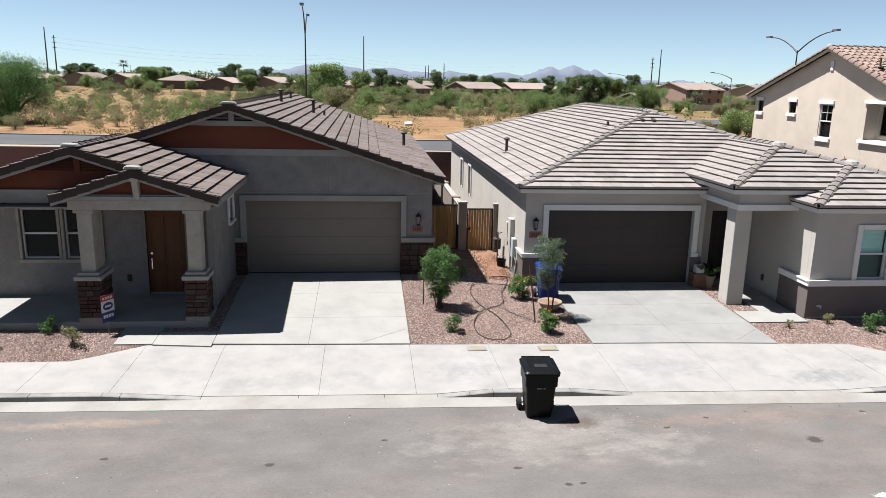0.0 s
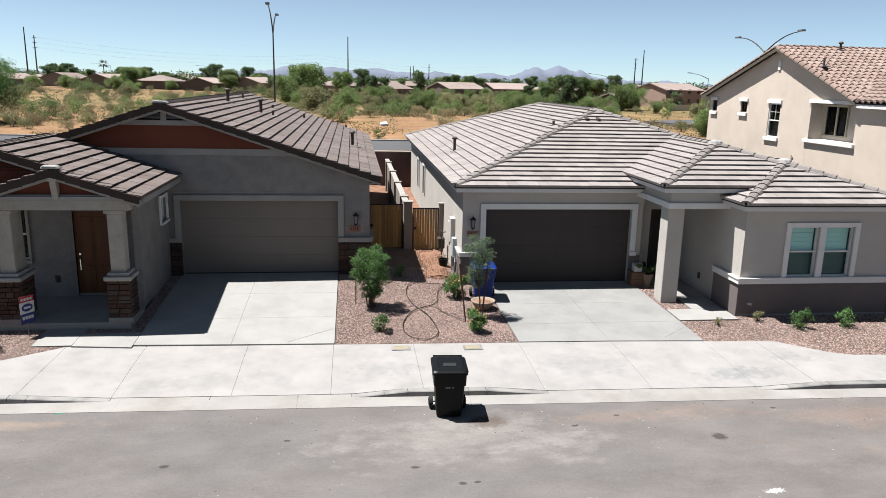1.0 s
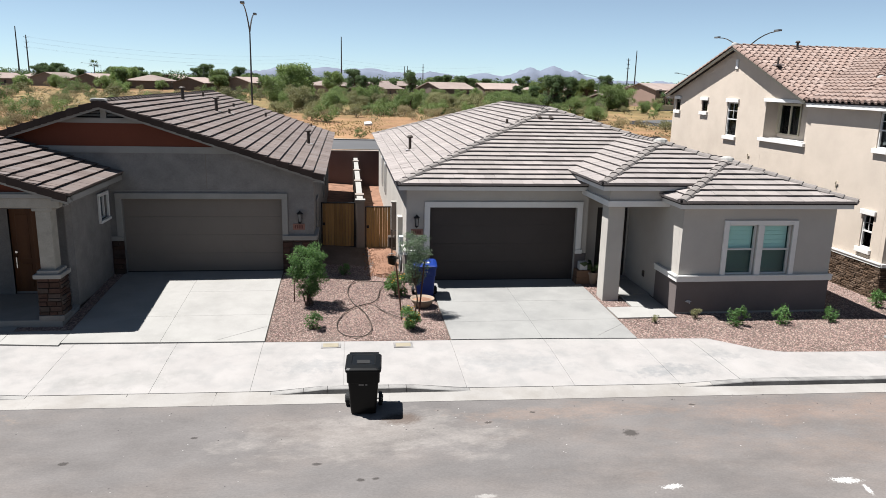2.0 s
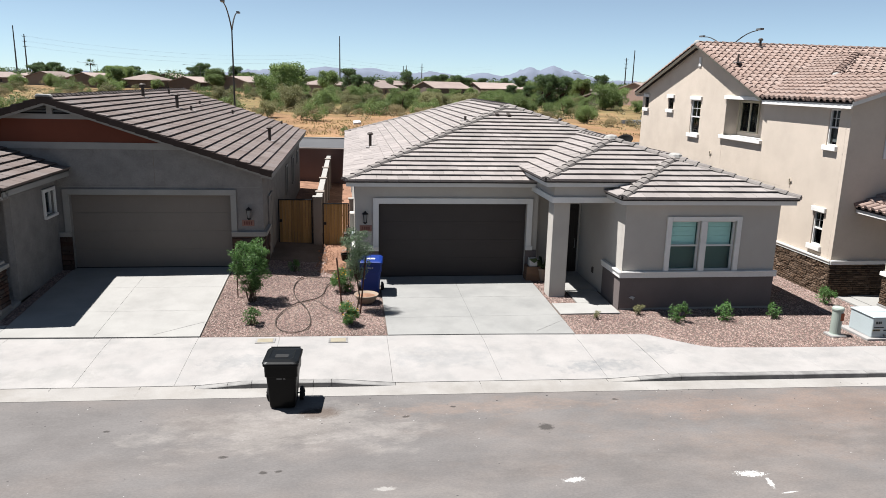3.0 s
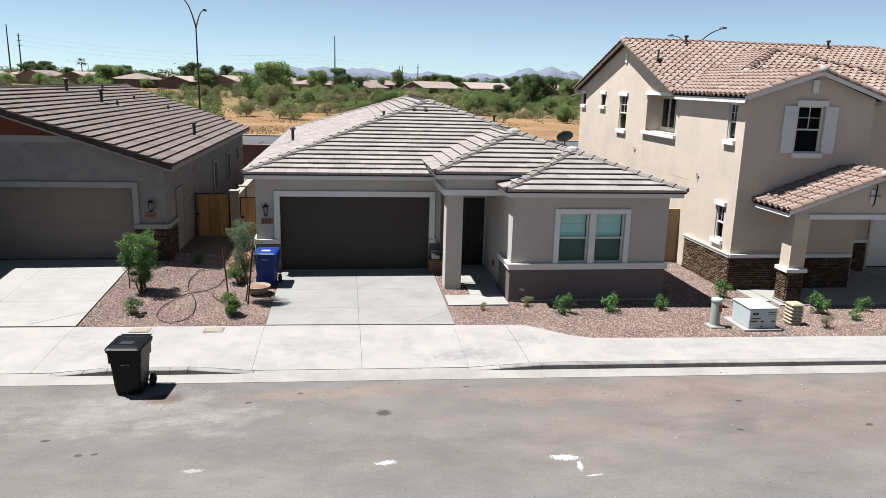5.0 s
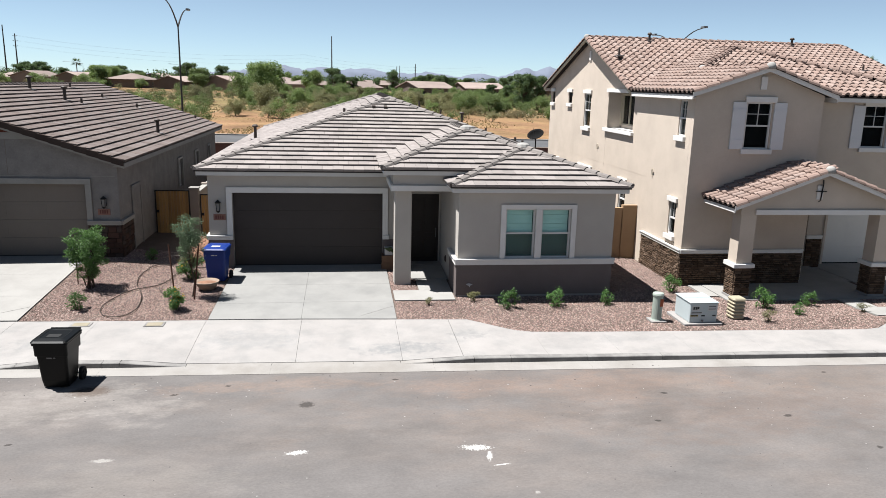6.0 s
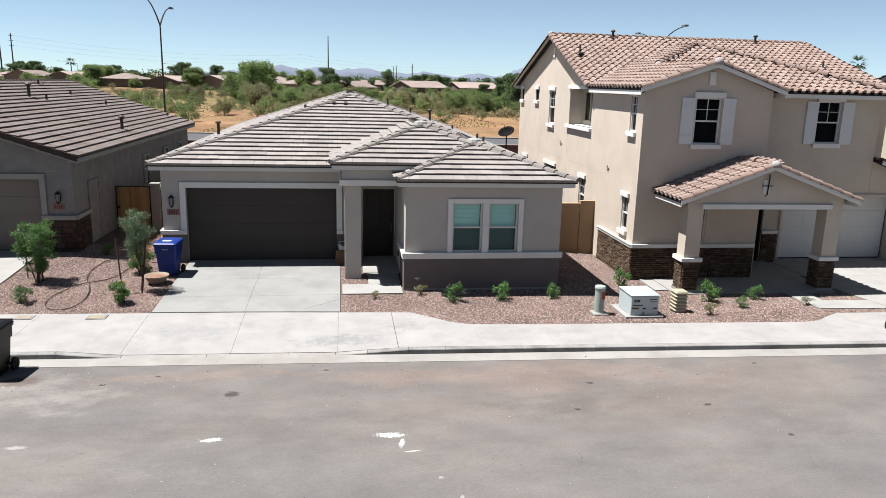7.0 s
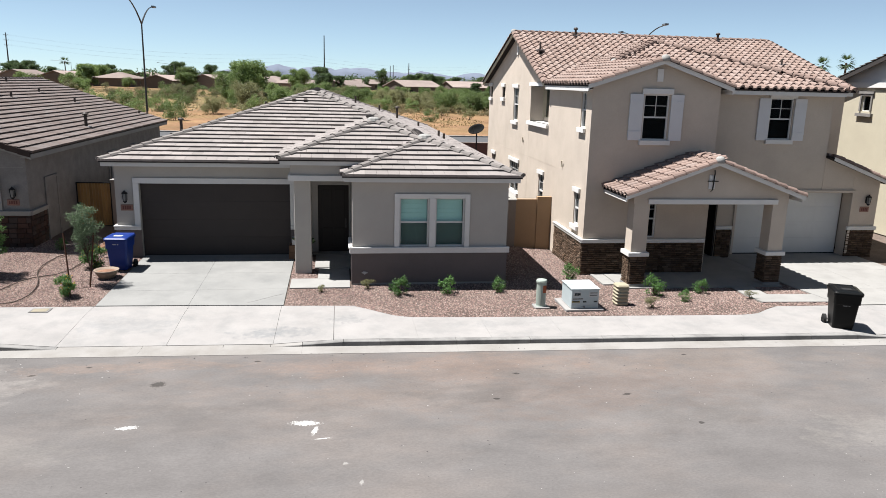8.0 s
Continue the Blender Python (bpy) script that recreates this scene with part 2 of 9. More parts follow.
M_BLACK = surface("black_metal", (0.009, 0.009, 0.009), 0.6, 0.1, 2, 40, 0.0)
M_LAMP_GLASS = surface("lamp_frosted_glass", (0.15, 0.15, 0.144), 0.3, 0.03, 2, 40, 0.0)
M_PLATE = surface("plate_terracotta", (0.212, 0.112, 0.087), 0.7, 0.08, 4, 60, 0.1)
M_PLATE_BAR = surface("plate_bars", (0.109, 0.0426, 0.0343), 0.7, 0.05, 4, 60, 0.0)
M_PIPE = surface("vent_pipe", (0.0474, 0.037, 0.0307), 0.6, 0.1, 3, 40, 0.0)
M_FLASHING = surface("flashing", (0.266, 0.245, 0.233), 0.5, 0.08, 3, 40, 0.0, metal=0.3)
M_WOOD_GATE = surface("gate_cedar", (0.262, 0.153, 0.058), 0.75, 0.2, 1.2, 30, 0.2, stretch=(8, 8, 0.5), pieces=0.22)
M_BLOCK = surface("block_wall", (0.201, 0.172, 0.151), 0.92, 0.08, 0.8, 40, 0.3)
M_BLOCK_RED = surface("block_wall_maroon", (0.135, 0.092, 0.084), 0.92, 0.10, 0.6, 30, 0.3)
M_PLASTIC = surface("cart_black_plastic", (0.0032, 0.00352, 0.00352), 0.42, 0.12, 2, 60, 0.05)
M_PLASTIC.node_tree.nodes["Principled BSDF"].inputs["Specular IOR Level"].default_value = 0.16
M_PLASTIC_BLUE = surface("cart_blue_plastic", (0.00432, 0.0216, 0.1368), 0.45, 0.08, 2, 60, 0.05)
M_RUBBER = surface("rubber", (0.0135, 0.0135, 0.0135), 0.8, 0.1, 3, 40, 0.0)
M_LABEL = surface("white_label", (0.3816, 0.3816, 0.373), 0.6, 0.04, 3, 40, 0.0)
M_ORANGE = surface("orange_label", (0.2412, 0.06466, 0.02873), 0.6, 0.04, 3, 40, 0.0)
M_YELLOW = surface("yellow_label", (0.2484, 0.18, 0.04781), 0.6, 0.04, 3, 40, 0.0)
M_BARS = surface("dark_print", (0.025, 0.0291, 0.0291), 0.6, 0.04, 3, 40, 0.0)
M_CABINET = surface("cabinet_pale_green", (0.33, 0.372, 0.378), 0.5, 0.05, 1.5, 40, 0.05)
M_PEDESTAL = surface("pedestal_green_grey", (0.252, 0.288, 0.252), 0.5, 0.06, 1.5, 40, 0.05)
M_BEIGE = surface("beige_plastic", (0.2761, 0.2452, 0.175), 0.6, 0.05, 1.5, 40, 0.05)
M_CHROME = surface("chrome", (0.55, 0.55, 0.53), 0.25, 0.03, 3, 40, 0.0, metal=1.0)
M_GALV = surface("galvanised", (0.1476, 0.1476, 0.1476), 0.4, 0.08, 2, 40, 0.0, metal=0.5)
M_BARK = surface("bark", (0.0748, 0.0542, 0.0396), 0.9, 0.2, 6, 40, 0.4)
M_STAKE = surface("stake_wood", (0.060, 0.030, 0.021), 0.85, 0.15, 4, 40, 0.2)
M_HOSE = surface("hose_brown_black", (0.04, 0.03, 0.023), 0.6, 0.1, 3, 40, 0.0)
M_POT = surface("bowl_clay", (0.2038, 0.1555, 0.1166), 0.8, 0.1, 3, 40, 0.15)
M_CARD = surface("cardboard", (0.12, 0.0748, 0.0497), 0.85, 0.1, 3, 40, 0.05)
M_GRIT = surface("pale_grit", (0.26, 0.25, 0.235), 0.9, 0.2, 2, 30, 0.0)


def soft_stain(name, col, rough, edge, amp, scale, amount):
    """A stain that fades out unevenly towards the rim of the patch it lies on (a disc of radius 1)."""
    m = bpy.data.materials.new(name)
    m.use_nodes = True
    n, l = m.node_tree.nodes, m.node_tree.links
    b = n["Principled BSDF"]
    b.inputs["Base Color"].default_value, b.inputs["Roughness"].default_value = (*col, 1), rough
    b.inputs["Specular IOR Level"].default_value = 0.12
    tex, geo, far, noise_ = n.new("ShaderNodeTexCoord"), n.new("ShaderNodeNewGeometry"), n.new("ShaderNodeVectorMath"), n.new("ShaderNodeTexNoise")
    far.operation = "LENGTH"
    l.new(tex.outputs["Object"], far.inputs[0])
    noise_.inputs["Scale"].default_value, noise_.inputs["Detail"].default_value, noise_.inputs["Roughness"].default_value = scale, 6, 0.72
    l.new(geo.outputs["Position"], noise_.inputs["Vector"])
    wob, fade, mix, clear = n.new("ShaderNodeMath"), n.new("ShaderNodeMapRange"), n.new("ShaderNodeMixShader"), n.new("ShaderNodeBsdfTransparent")
    wob.operation = "MULTIPLY_ADD"
    wob.inputs[1].default_value = amp
    l.new(noise_.outputs["Fac"], wob.inputs[0])
    l.new(far.outputs["Value"], wob.inputs[2])
    fade.inputs[1].default_value, fade.inputs[2].default_value = 0.5 * amp + 0.45, 0.5 * amp + 0.45 + edge
    fade.inputs[3].default_value, fade.inputs[4].default_value = amount, 0.0
    l.new(wob.outputs[0], fade.inputs[0])
    l.new(fade.outputs[0], mix.inputs[0])
    l.new(clear.outputs[0], mix.inputs[1])
    l.new(b.outputs[0], mix.inputs[2])
    l.new(mix.outputs[0], n["Material Output"].inputs["Surface"])
    return m


M_STAIN_SOFT = soft_stain("oil_stain_soft", (0.03, 0.027, 0.025), 0.8, 0.35, 1.2, 16, 0.75)
M_RUST_SOFT = soft_stain("rust_stain_soft", (0.06, 0.042, 0.032), 0.9, 0.5, 1.2, 9, 0.6)
M_GREEN_SOFT = soft_stain("green_mark_soft", (0.03, 0.12, 0.09), 0.8, 0.3, 1.2, 16, 0.85)
M_PAINT_SOFT = soft_stain("paint_splash", (0.36, 0.355, 0.34), 0.85, 0.22, 2.2, 26, 0.9)
M_PAINT_FAINT = soft_stain("paint_smear", (0.26, 0.25, 0.235), 0.85, 0.4, 2.0, 18, 0.6)
M_STAIN = surface("oil_stain", (0.055, 0.050, 0.048), 0.7, 0.15, 2, 30, 0.1)
M_LIDCON = surface("meter_lid", (0.2059, 0.1822, 0.1339), 0.9, 0.1, 3, 40, 0.2)
M_SIGN_RED = surface("sign_red", (0.244, 0.0277, 0.0318), 0.5, 0.04, 3, 40, 0.0)
M_SIGN_BLUE = surface("sign_blue", (0.0152, 0.0235, 0.0986), 0.5, 0.04, 3, 40, 0.0)
L_ACACIA = foliage("leaves_fresh", (0.046, 0.115, 0.026), (0.135, 0.250, 0.066))
L_GREY = foliage("leaves_grey_green", (0.062, 0.10, 0.050), (0.125, 0.17, 0.095))
L_LANTANA = foliage("leaves_bright", (0.042, 0.110, 0.022), (0.105, 0.200, 0.052))
L_SHRUB = foliage("leaves_desert_green", (0.142, 0.146, 0.060), (0.226, 0.220, 0.104), 0.5)
L_SHRUB_DRY = foliage("leaves_desert_dry", (0.186, 0.158, 0.075), (0.258, 0.212, 0.113), 0.4)
L_MESQUITE = foliage("leaves_mesquite", (0.04, 0.105, 0.02), (0.10, 0.185, 0.048), 0.1)
L_TREE = foliage("leaves_tree", (0.090, 0.142, 0.036), (0.168, 0.222, 0.072), 0.5)
L_DARK = foliage("leaves_dark", (0.048, 0.086, 0.027), (0.098, 0.146, 0.054), 0.4)
L_PALM = foliage("leaves_palm", (0.036, 0.072, 0.0216), (0.0792, 0.1152, 0.0432), 0.3)
L_FLOWER = foliage("petals_yellow", (0.36, 0.1728, 0.0144), (0.396, 0.2592, 0.0288), 0.2)
L_GRASS = foliage("grass_dry", (0.1944, 0.1368, 0.054), (0.2592, 0.1908, 0.0828), 0.2)
M_FAR_ROOF = surface("far_roof", (0.215, 0.172, 0.152), 0.9, 0.12, 0.3, 3, 0.0, pieces=0.25)
M_FAR_WALL = surface("far_wall", (0.15, 0.121, 0.104), 0.9, 0.08, 0.3, 3, 0.0, pieces=0.35)
M_FAR_CREAM = surface("far_wall_cream", (0.3071, 0.254, 0.1996), 0.9, 0.08, 0.3, 3, 0.0)
M_FAR_PINK = surface("far_wall_pink", (0.27, 0.19, 0.155), 0.9, 0.08, 0.3, 3, 0.0)
M_FAR_DARK = surface("far_window", (0.0228, 0.0248, 0.026), 0.3, 0.05, 0.3, 3, 0.0)
# blue-grey here is the haze of distance mixed into the rock colour
M_MOUNTAIN = surface("mountain_hazed_rock", (0.112, 0.128, 0.163), 1.0, 0.10, 0.004, 0.02, 0.0)
M_DISH = surface("matt_black", (0.006, 0.006, 0.006), 1.0, 0.1, 2, 40, 0.0)
M_DISH.node_tree.nodes["Principled BSDF"].inputs["Specular IOR Level"].default_value = 0.1
M_STEEL = surface("dark_steel_pole", (0.0437, 0.0416, 0.0395), 0.5, 0.08, 1, 20, 0.0, metal=0.4)


# ---- helpers of this scene ----
def box(bm, x0, x1, y0, y1, z0, z1):
    v = [bm.verts.new(p) for p in ((x0, y0, z0), (x1, y0, z0), (x1, y1, z0), (x0, y1, z0), (x0, y0, z1), (x1, y0, z1), (x1, y1, z1), (x0, y1, z1))]
    for f in ((3, 2, 1, 0), (4, 5, 6, 7), (0, 1, 5, 4), (1, 2, 6, 5), (2, 3, 7, 6), (3, 0, 4, 7)):
        bm.faces.new([v[i] for i in f])


def prism(bm, pts, d):
    """A closed solid: the polygon pts swept by d."""
    d = Vector(d)
    a = [bm.verts.new(p) for p in pts]
    b = [bm.verts.new(Vector(p) + d) for p in pts]
    bm.faces.new(a)
    bm.faces.new(b[::-1])
    for i in range(len(a)):
        j = (i + 1) % len(a)
        bm.faces.new((a[j], a[i], b[i], b[j]))


def tube(bm, pts, radii, sides=8, capped=True):
    """A round bar along pts; radii one number or one for each point."""
    pts = [Vector(p) for p in pts]
    if isinstance(radii, (int, float)):
        radii = [radii] * len(pts)
    rings = []
    for i, p in enumerate(pts):
        d = (pts[min(i + 1, len(pts) - 1)] - pts[max(i - 1, 0)]).normalized()
        s = d.cross(Vector((0.31, 0.17, 0.93)))
        s = s.normalized() if s.length > 0.1 else d.cross(Vector((1, 0, 0))).normalized()
        w = d.cross(s)
        rings.append([bm.verts.new(p + (s * math.cos(2 * math.pi * k / sides) + w * math.sin(2 * math.pi * k / sides)) * radii[i]) for k in range(sides)])
    for a, b in zip(rings, rings[1:]):
        for k in range(sides):
            bm.faces.new((a[k], a[(k + 1) % sides], b[(k + 1) % sides], b[k]))
    if capped:
        bm.faces.new(rings[0][::-1])
        bm.faces.new(rings[-1])


def lathe(bm, profile, centre=(0, 0, 0), sides=20):
    """Turned shape from (radius, height) pairs."""
    c = Vector(centre)
    rings = [[bm.verts.new(c + Vector((r * math.cos(2 * math.pi * k / sides), r * math.sin(2 * math.pi * k / sides), z))) for k in range(sides)] for r, z in profile]
    for a, b in zip(rings, rings[1:]):
        for k in range(sides):
            bm.faces.new((a[k], a[(k + 1) % sides], b[(k + 1) % sides], b[k]))
    bm.faces.new(rings[0][::-1])
    bm.faces.new(rings[-1])


def thing(name, label, category, group="", kind="", at=(0, 0, 0)):
    ob = new(name)
    ob.location = at
    ob.empty_display_size = 0.2
    return tagged(ob, label, category, group, kind)


def hang(ob, parent):
    """Put ob under parent, leaving it where it stands."""
    ob.parent = parent
    if parent and parent.parent is None:
        ob.matrix_parent_inverse = Matrix.Translation(parent.location).inverted()
    return ob


def finish(name, bm, material, bevel=0.0, smooth=False, keep=False):
    bmesh.ops.recalc_face_normals(bm, faces=bm.faces)
    if bevel:
        bmesh.ops.bevel(bm, geom=bm.edges[:], offset=bevel, segments=1, affect="EDGES", clamp_overlap=True)
    me = bpy.data.meshes.new(name)
    bm.to_mesh(me)
    bm.free()
    me.materials.append(material)
    if smooth:
        me.shade_smooth()
    return me


def part(name, bm, material, parent, label="", bevel=0.0, smooth=False):
    ob = hang(new(name, finish(name, bm, material, bevel, smooth)), parent)
    return tagged(ob, label)


def pieces(name, bm, material, parent, label="", bevel=0.0):
    """Each separate body of the bmesh becomes a part of its own."""
    left = set(bm.faces)
    while left:
        seed_face = next(iter(left))
        found, todo = {seed_face}, [seed_face]
        while todo:
            for e in todo.pop().edges:
                for fc in e.link_faces:
                    if fc not in found:
                        found.add(fc)
                        todo.append(fc)
        left -= found
        one = bmesh.new()
        made = {}
        for fc in found:
            for v in fc.verts:
                if v not in made:
                    made[v] = one.verts.new(v.co)
            one.faces.new([made[v] for v in fc.verts])
        part(name, one, material, parent, label, bevel)
    bm.free()


def raw(name, verts, faces, material, parent=None, label="", category="", group="", kind=""):
    me = bpy.data.meshes.new(name)
    me.from_pydata([tuple(map(float, v)) for v in verts], [], faces)
    me.materials.append(material)
    me.update()
    ob = new(name, me)
    if parent:
        hang(ob, parent)
    return tagged(ob, label, category, group, kind)


def structure(name, bm, material, label, category, bevel=0.0):
    return tagged(new(name, finish(name, bm, material, bevel)), label, category, "", "structure")


class Face:
    """A wall's outer face: origin, the way along it and the way out of it."""

    def __init__(self, origin, along, out):
        self.o, self.u, self.n = Vector((*origin, 0)), Vector((*along, 0)), Vector((*out, 0))

    def p(self, u, z, d=0.0):
        return self.o + self.u * u + self.n * d + Vector((0, 0, z))

    def box(self, bm, u0, u1, z0, z1, d0, d1):
        a = [self.p(u, z, d) for z in (z0, z1) for u, d in ((u0, d0), (u1, d0), (u1, d1), (u0, d1))]
        v = [bm.verts.new(p) for p in a]
        for f in ((3, 2, 1, 0), (4, 5, 6, 7), (0, 1, 5, 4), (1, 2, 6, 5), (2, 3, 7, 6), (3, 0, 4, 7)):
            bm.faces.new([v[i] for i in f])


def front(y):
    """A face that looks to the street, at that y; u is x."""
    return Face((0, y), (1, 0), (0, -1))


def side(x):
    """A face that looks to -x; u is y."""
    return Face((x, 0), (0, 1), (-1, 0))


def side_right(x):
    return Face((x, 0), (0, 1), (1, 0))


def wall(house, f, u0, u1, z0, z1, material, openings=(), thick=0.18, name="wall", label=""):
    """A wall with thickness and openings (u0, u1, z0, z1) that go through it."""
    us = sorted({u0, u1, *[o[0] for o in openings], *[o[1] for o in openings]})
    zs = sorted({z0, z1, *[o[2] for o in openings], *[o[3] for o in openings]})
    bm = bmesh.new()
    grid = {}

    def vert(u, z, d):
        key = (round(u, 4), round(z, 4), d)
        if key not in grid:
            grid[key] = bm.verts.new(f.p(u, z, d))
        return grid[key]

    def solid(i, k):
        if not (0 <= i < len(us) - 1 and 0 <= k < len(zs) - 1):
            return False
        uc, zc = (us[i] + us[i + 1]) / 2, (zs[k] + zs[k + 1]) / 2
        return not any(o[0] < uc < o[1] and o[2] < zc < o[3] for o in openings)

    for i in range(len(us) - 1):
        for k in range(len(zs) - 1):
            if not solid(i, k):
                continue
            a, b, c, d = us[i], us[i + 1], zs[k], zs[k + 1]
            for t in (0.0, -thick):
                bm.faces.new([vert(*q, t) for q in ((a, c), (b, c), (b, d), (a, d))])
            for (di, dk), (q, r) in (((-1, 0), ((a, c), (a, d))), ((1, 0), ((b, c), (b, d))), ((0, -1), ((a, c), (b, c))), ((0, 1), ((a, d), (b, d)))):
                if not solid(i + di, k + dk):
                    bm.faces.new([vert(*q, 0.0), vert(*r, 0.0), vert(*r, -thick), vert(*q, -thick)])
    return part(name, bm, material, house, label)


def window(house, f, u0, u1, z0, z1, trim=0.0, sashes=1, frame_mat=None, trim_mat=None, grids=0, sill=0.0, head=0.0, blind=None, inset=0.09, rail=True, label="", curtain=None):
    """A window in an opening: frame, sashes, panes, a wide trim, sill or head where it has them."""
    frame_mat, trim_mat = frame_mat or M_FRAME, trim_mat or M_TRIM
    bm = bmesh.new()
    t = 0.045
    f.box(bm, u0, u0 + t, z0, z1, -inset - 0.05, -inset + 0.03)
    f.box(bm, u1 - t, u1, z0, z1, -inset - 0.05, -inset + 0.03)
    f.box(bm, u0 + t, u1 - t, z0, z0 + t, -inset - 0.05, -inset + 0.03)
    f.box(bm, u0 + t, u1 - t, z1 - t, z1, -inset - 0.05, -inset + 0.03)
    w = part("window", bm, frame_mat, house, label)
    step = (u1 - u0) / sashes
    for s in range(sashes):
        a, b = u0 + s * step, u0 + (s + 1) * step
        a2, b2 = a + (t if s == 0 else 0.03), b - (t if s == sashes - 1 else 0.03)
        if s:
            bm = bmesh.new()
            f.box(bm, a - 0.03, a + 0.03, z0 + t, z1 - t, -inset - 0.05, -inset + 0.03)
            part("mullion", bm, frame_mat, w)
        zm = (z0 + z1) / 2
        if rail:
            bm = bmesh.new()
            f.box(bm, a2, b2, zm - 0.025, zm + 0.025, -inset - 0.045, -inset + 0.02)
            part("rail", bm, frame_mat, w)
        for k in range(grids):
            bm = bmesh.new()
            uu = a2 + (b2 - a2) * (k + 1) / (grids + 1)
            f.box(bm, uu - 0.009, uu + 0.009, zm + 0.02, z1 - t, -inset - 0.015, -inset + 0.012)
            zz = (zm + z1) / 2
            f.box(bm, a2, b2, zz - 0.009, zz + 0.009, -inset - 0.012, -inset + 0.009)
            part("grille", bm, frame_mat, w)
        for q0, q1, deep in (((z0 + t, zm - 0.02, -0.012), (zm + 0.02, z1 - t, 0.0)) if rail else ((z0 + t, z1 - t, 0.0),)):
            bm = bmesh.new()
            f.box(bm, a2, b2, q0, q1, -inset - 0.024 + deep, -inset - 0.018 + deep)
            pane = part("pane", bm, M_GLASS if curtain else M_GLASS_DARK, w)
            pane.visible_shadow = False
        if blind:
            bm = bmesh.new()
            n = 5
            zt, zb = z1 - t - 0.02, z0 + (z1 - z0) * blind[1]
            h = (zt - zb) / n
            for i in range(n):
                f.box(bm, a2 + 0.01, b2 - 0.01, zb + i * h, zb + (i + 0.97) * h, -inset - 0.12 - 0.008 * (i % 2), -inset - 0.10)
            part("blind", bm, blind[0], w, "drawn window blind")
    # added sheet, dark by default, standing in for the shade of the room
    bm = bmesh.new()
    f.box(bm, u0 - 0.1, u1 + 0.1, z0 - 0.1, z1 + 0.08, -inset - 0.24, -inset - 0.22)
    part("curtain", bm, curtain or M_ROOM_SHADE, w, "added sheet behind the panes in place of the dim room")
    if trim:
        bm = bmesh.new()
        f.box(bm, u0 - trim, u0, z0, z1 + trim, 0.003, 0.06)
        f.box(bm, u1, u1 + trim, z0, z1 + trim, 0.003, 0.06)
        f.box(bm, u0, u1, z1, z1 + trim, 0.003, 0.06)
        part("trim", bm, trim_mat, w, bevel=0.006)
    if sill:
        bm = bmesh.new()
        f.box(bm, u0 - 0.09, u1 + 0.09, z0 - sill, z0, 0.003, 0.10)
        part("sill", bm, trim_mat, w, bevel=0.01)
    if head:
        bm = bmesh.new()
        f.box(bm, u0 - 0.09, u1 + 0.09, z1, z1 + head, 0.003, 0.08)
        part("head", bm, trim_mat, w, bevel=0.01)
    return w


def garage_door(house, f, u0, u1, z0, z1, material, trim_mat, trim, recess=0.16, foot=1.2, label=""):
    """A sectional door of four leaves with raised panels, and its trim; the trim's legs end at foot."""
    bm = bmesh.new()
    f.box(bm, u0, u1, z0, z1, -recess - 0.06, -recess - 0.03)
    door = part("garage_door", bm, material, house, label)
    h = (z1 - z0) / 4
    for r in range(4):
        bm = bmesh.new()
        a, b = z0 + r * h + 0.002, z0 + (r + 1) * h - 0.002
        f.box(bm, u0 + 0.004, u1 - 0.004, a, b, -recess - 0.03, -recess)
        n = 4
        w = (u1 - u0) / n
        for k in range(n):
            f.box(bm, u0 + k * w + 0.09, u0 + (k + 1) * w - 0.09, a + 0.10, b - 0.10, -recess, -recess + 0.004)
        part("door_section", bm, material, door)
    bm = bmesh.new()
    f.box(bm, u0, u1, z0 - 0.02, z0 + 0.02, -recess - 0.02, -recess + 0.015)
    part("bottom_seal", bm, M_RUBBER, door)
    bm = bmesh.new()
    f.box(bm, u0 - trim, u0, foot, z1, 0.003, 0.06)
    f.box(bm, u1, u1 + trim, foot, z1, 0.003, 0.06)
    f.box(bm, u0 - trim, u1 + trim, z1, z1 + trim, 0.003, 0.065)
    part("garage_trim", bm, trim_mat, house, bevel=0.006)
    return door


def band(house, f, u0, u1, z0, z1, material, d=0.07, name="band"):
    bm = bmesh.new()
    f.box(bm, u0, u1, z0, z1, 0.003, d)
    f.box(bm, u0, u1, z1 - 0.045, z1 + 0.003, d, d + 0.025)
    return part(name, bm, material, house, bevel=0.006)


def wall_lantern(f, u, z, label):
    lamp = thing("wall_lantern", label, "wall lamp", "wall lanterns", at=f.p(u, z, 0))
    bm = bmesh.new()
    f.box(bm, u - 0.05, u + 0.05, z - 0.12, z + 0.12, 0.002, 0.02)
    f.box(bm, u - 0.012, u + 0.012, z + 0.10, z + 0.13, 0.02, 0.12)
    part("bracket", bm, M_BLACK, lamp)
    bm = bmesh.new()
    c = f.p(u, z, 0.12)
    lathe(bm, [(0.095, 0.11), (0.10, 0.13), (0.03, 0.19), (0.015, 0.22)], c, 8)
    part("cap", bm, M_BLACK, lamp)
    bm = bmesh.new()
    lathe(bm, [(0.052, -0.13), (0.075, 0.108)], c, 8)
    part("globe", bm, M_LAMP_GLASS, lamp, "frosted glass globe")
    bm = bmesh.new()
    for k in range(4):
        a = math.pi / 4 + k * math.pi / 2
        dx, dy = math.cos(a), math.sin(a)
        tube(bm, [c + Vector((dx * 0.058, dy * 0.058, -0.14)), c + Vector((dx * 0.082, dy * 0.082, 0.115))], 0.009, 4)
    lathe(bm, [(0.02, -0.20), (0.065, -0.15), (0.065, -0.132)], c, 8)
    part("cage", bm, M_BLACK, lamp)
    return lamp


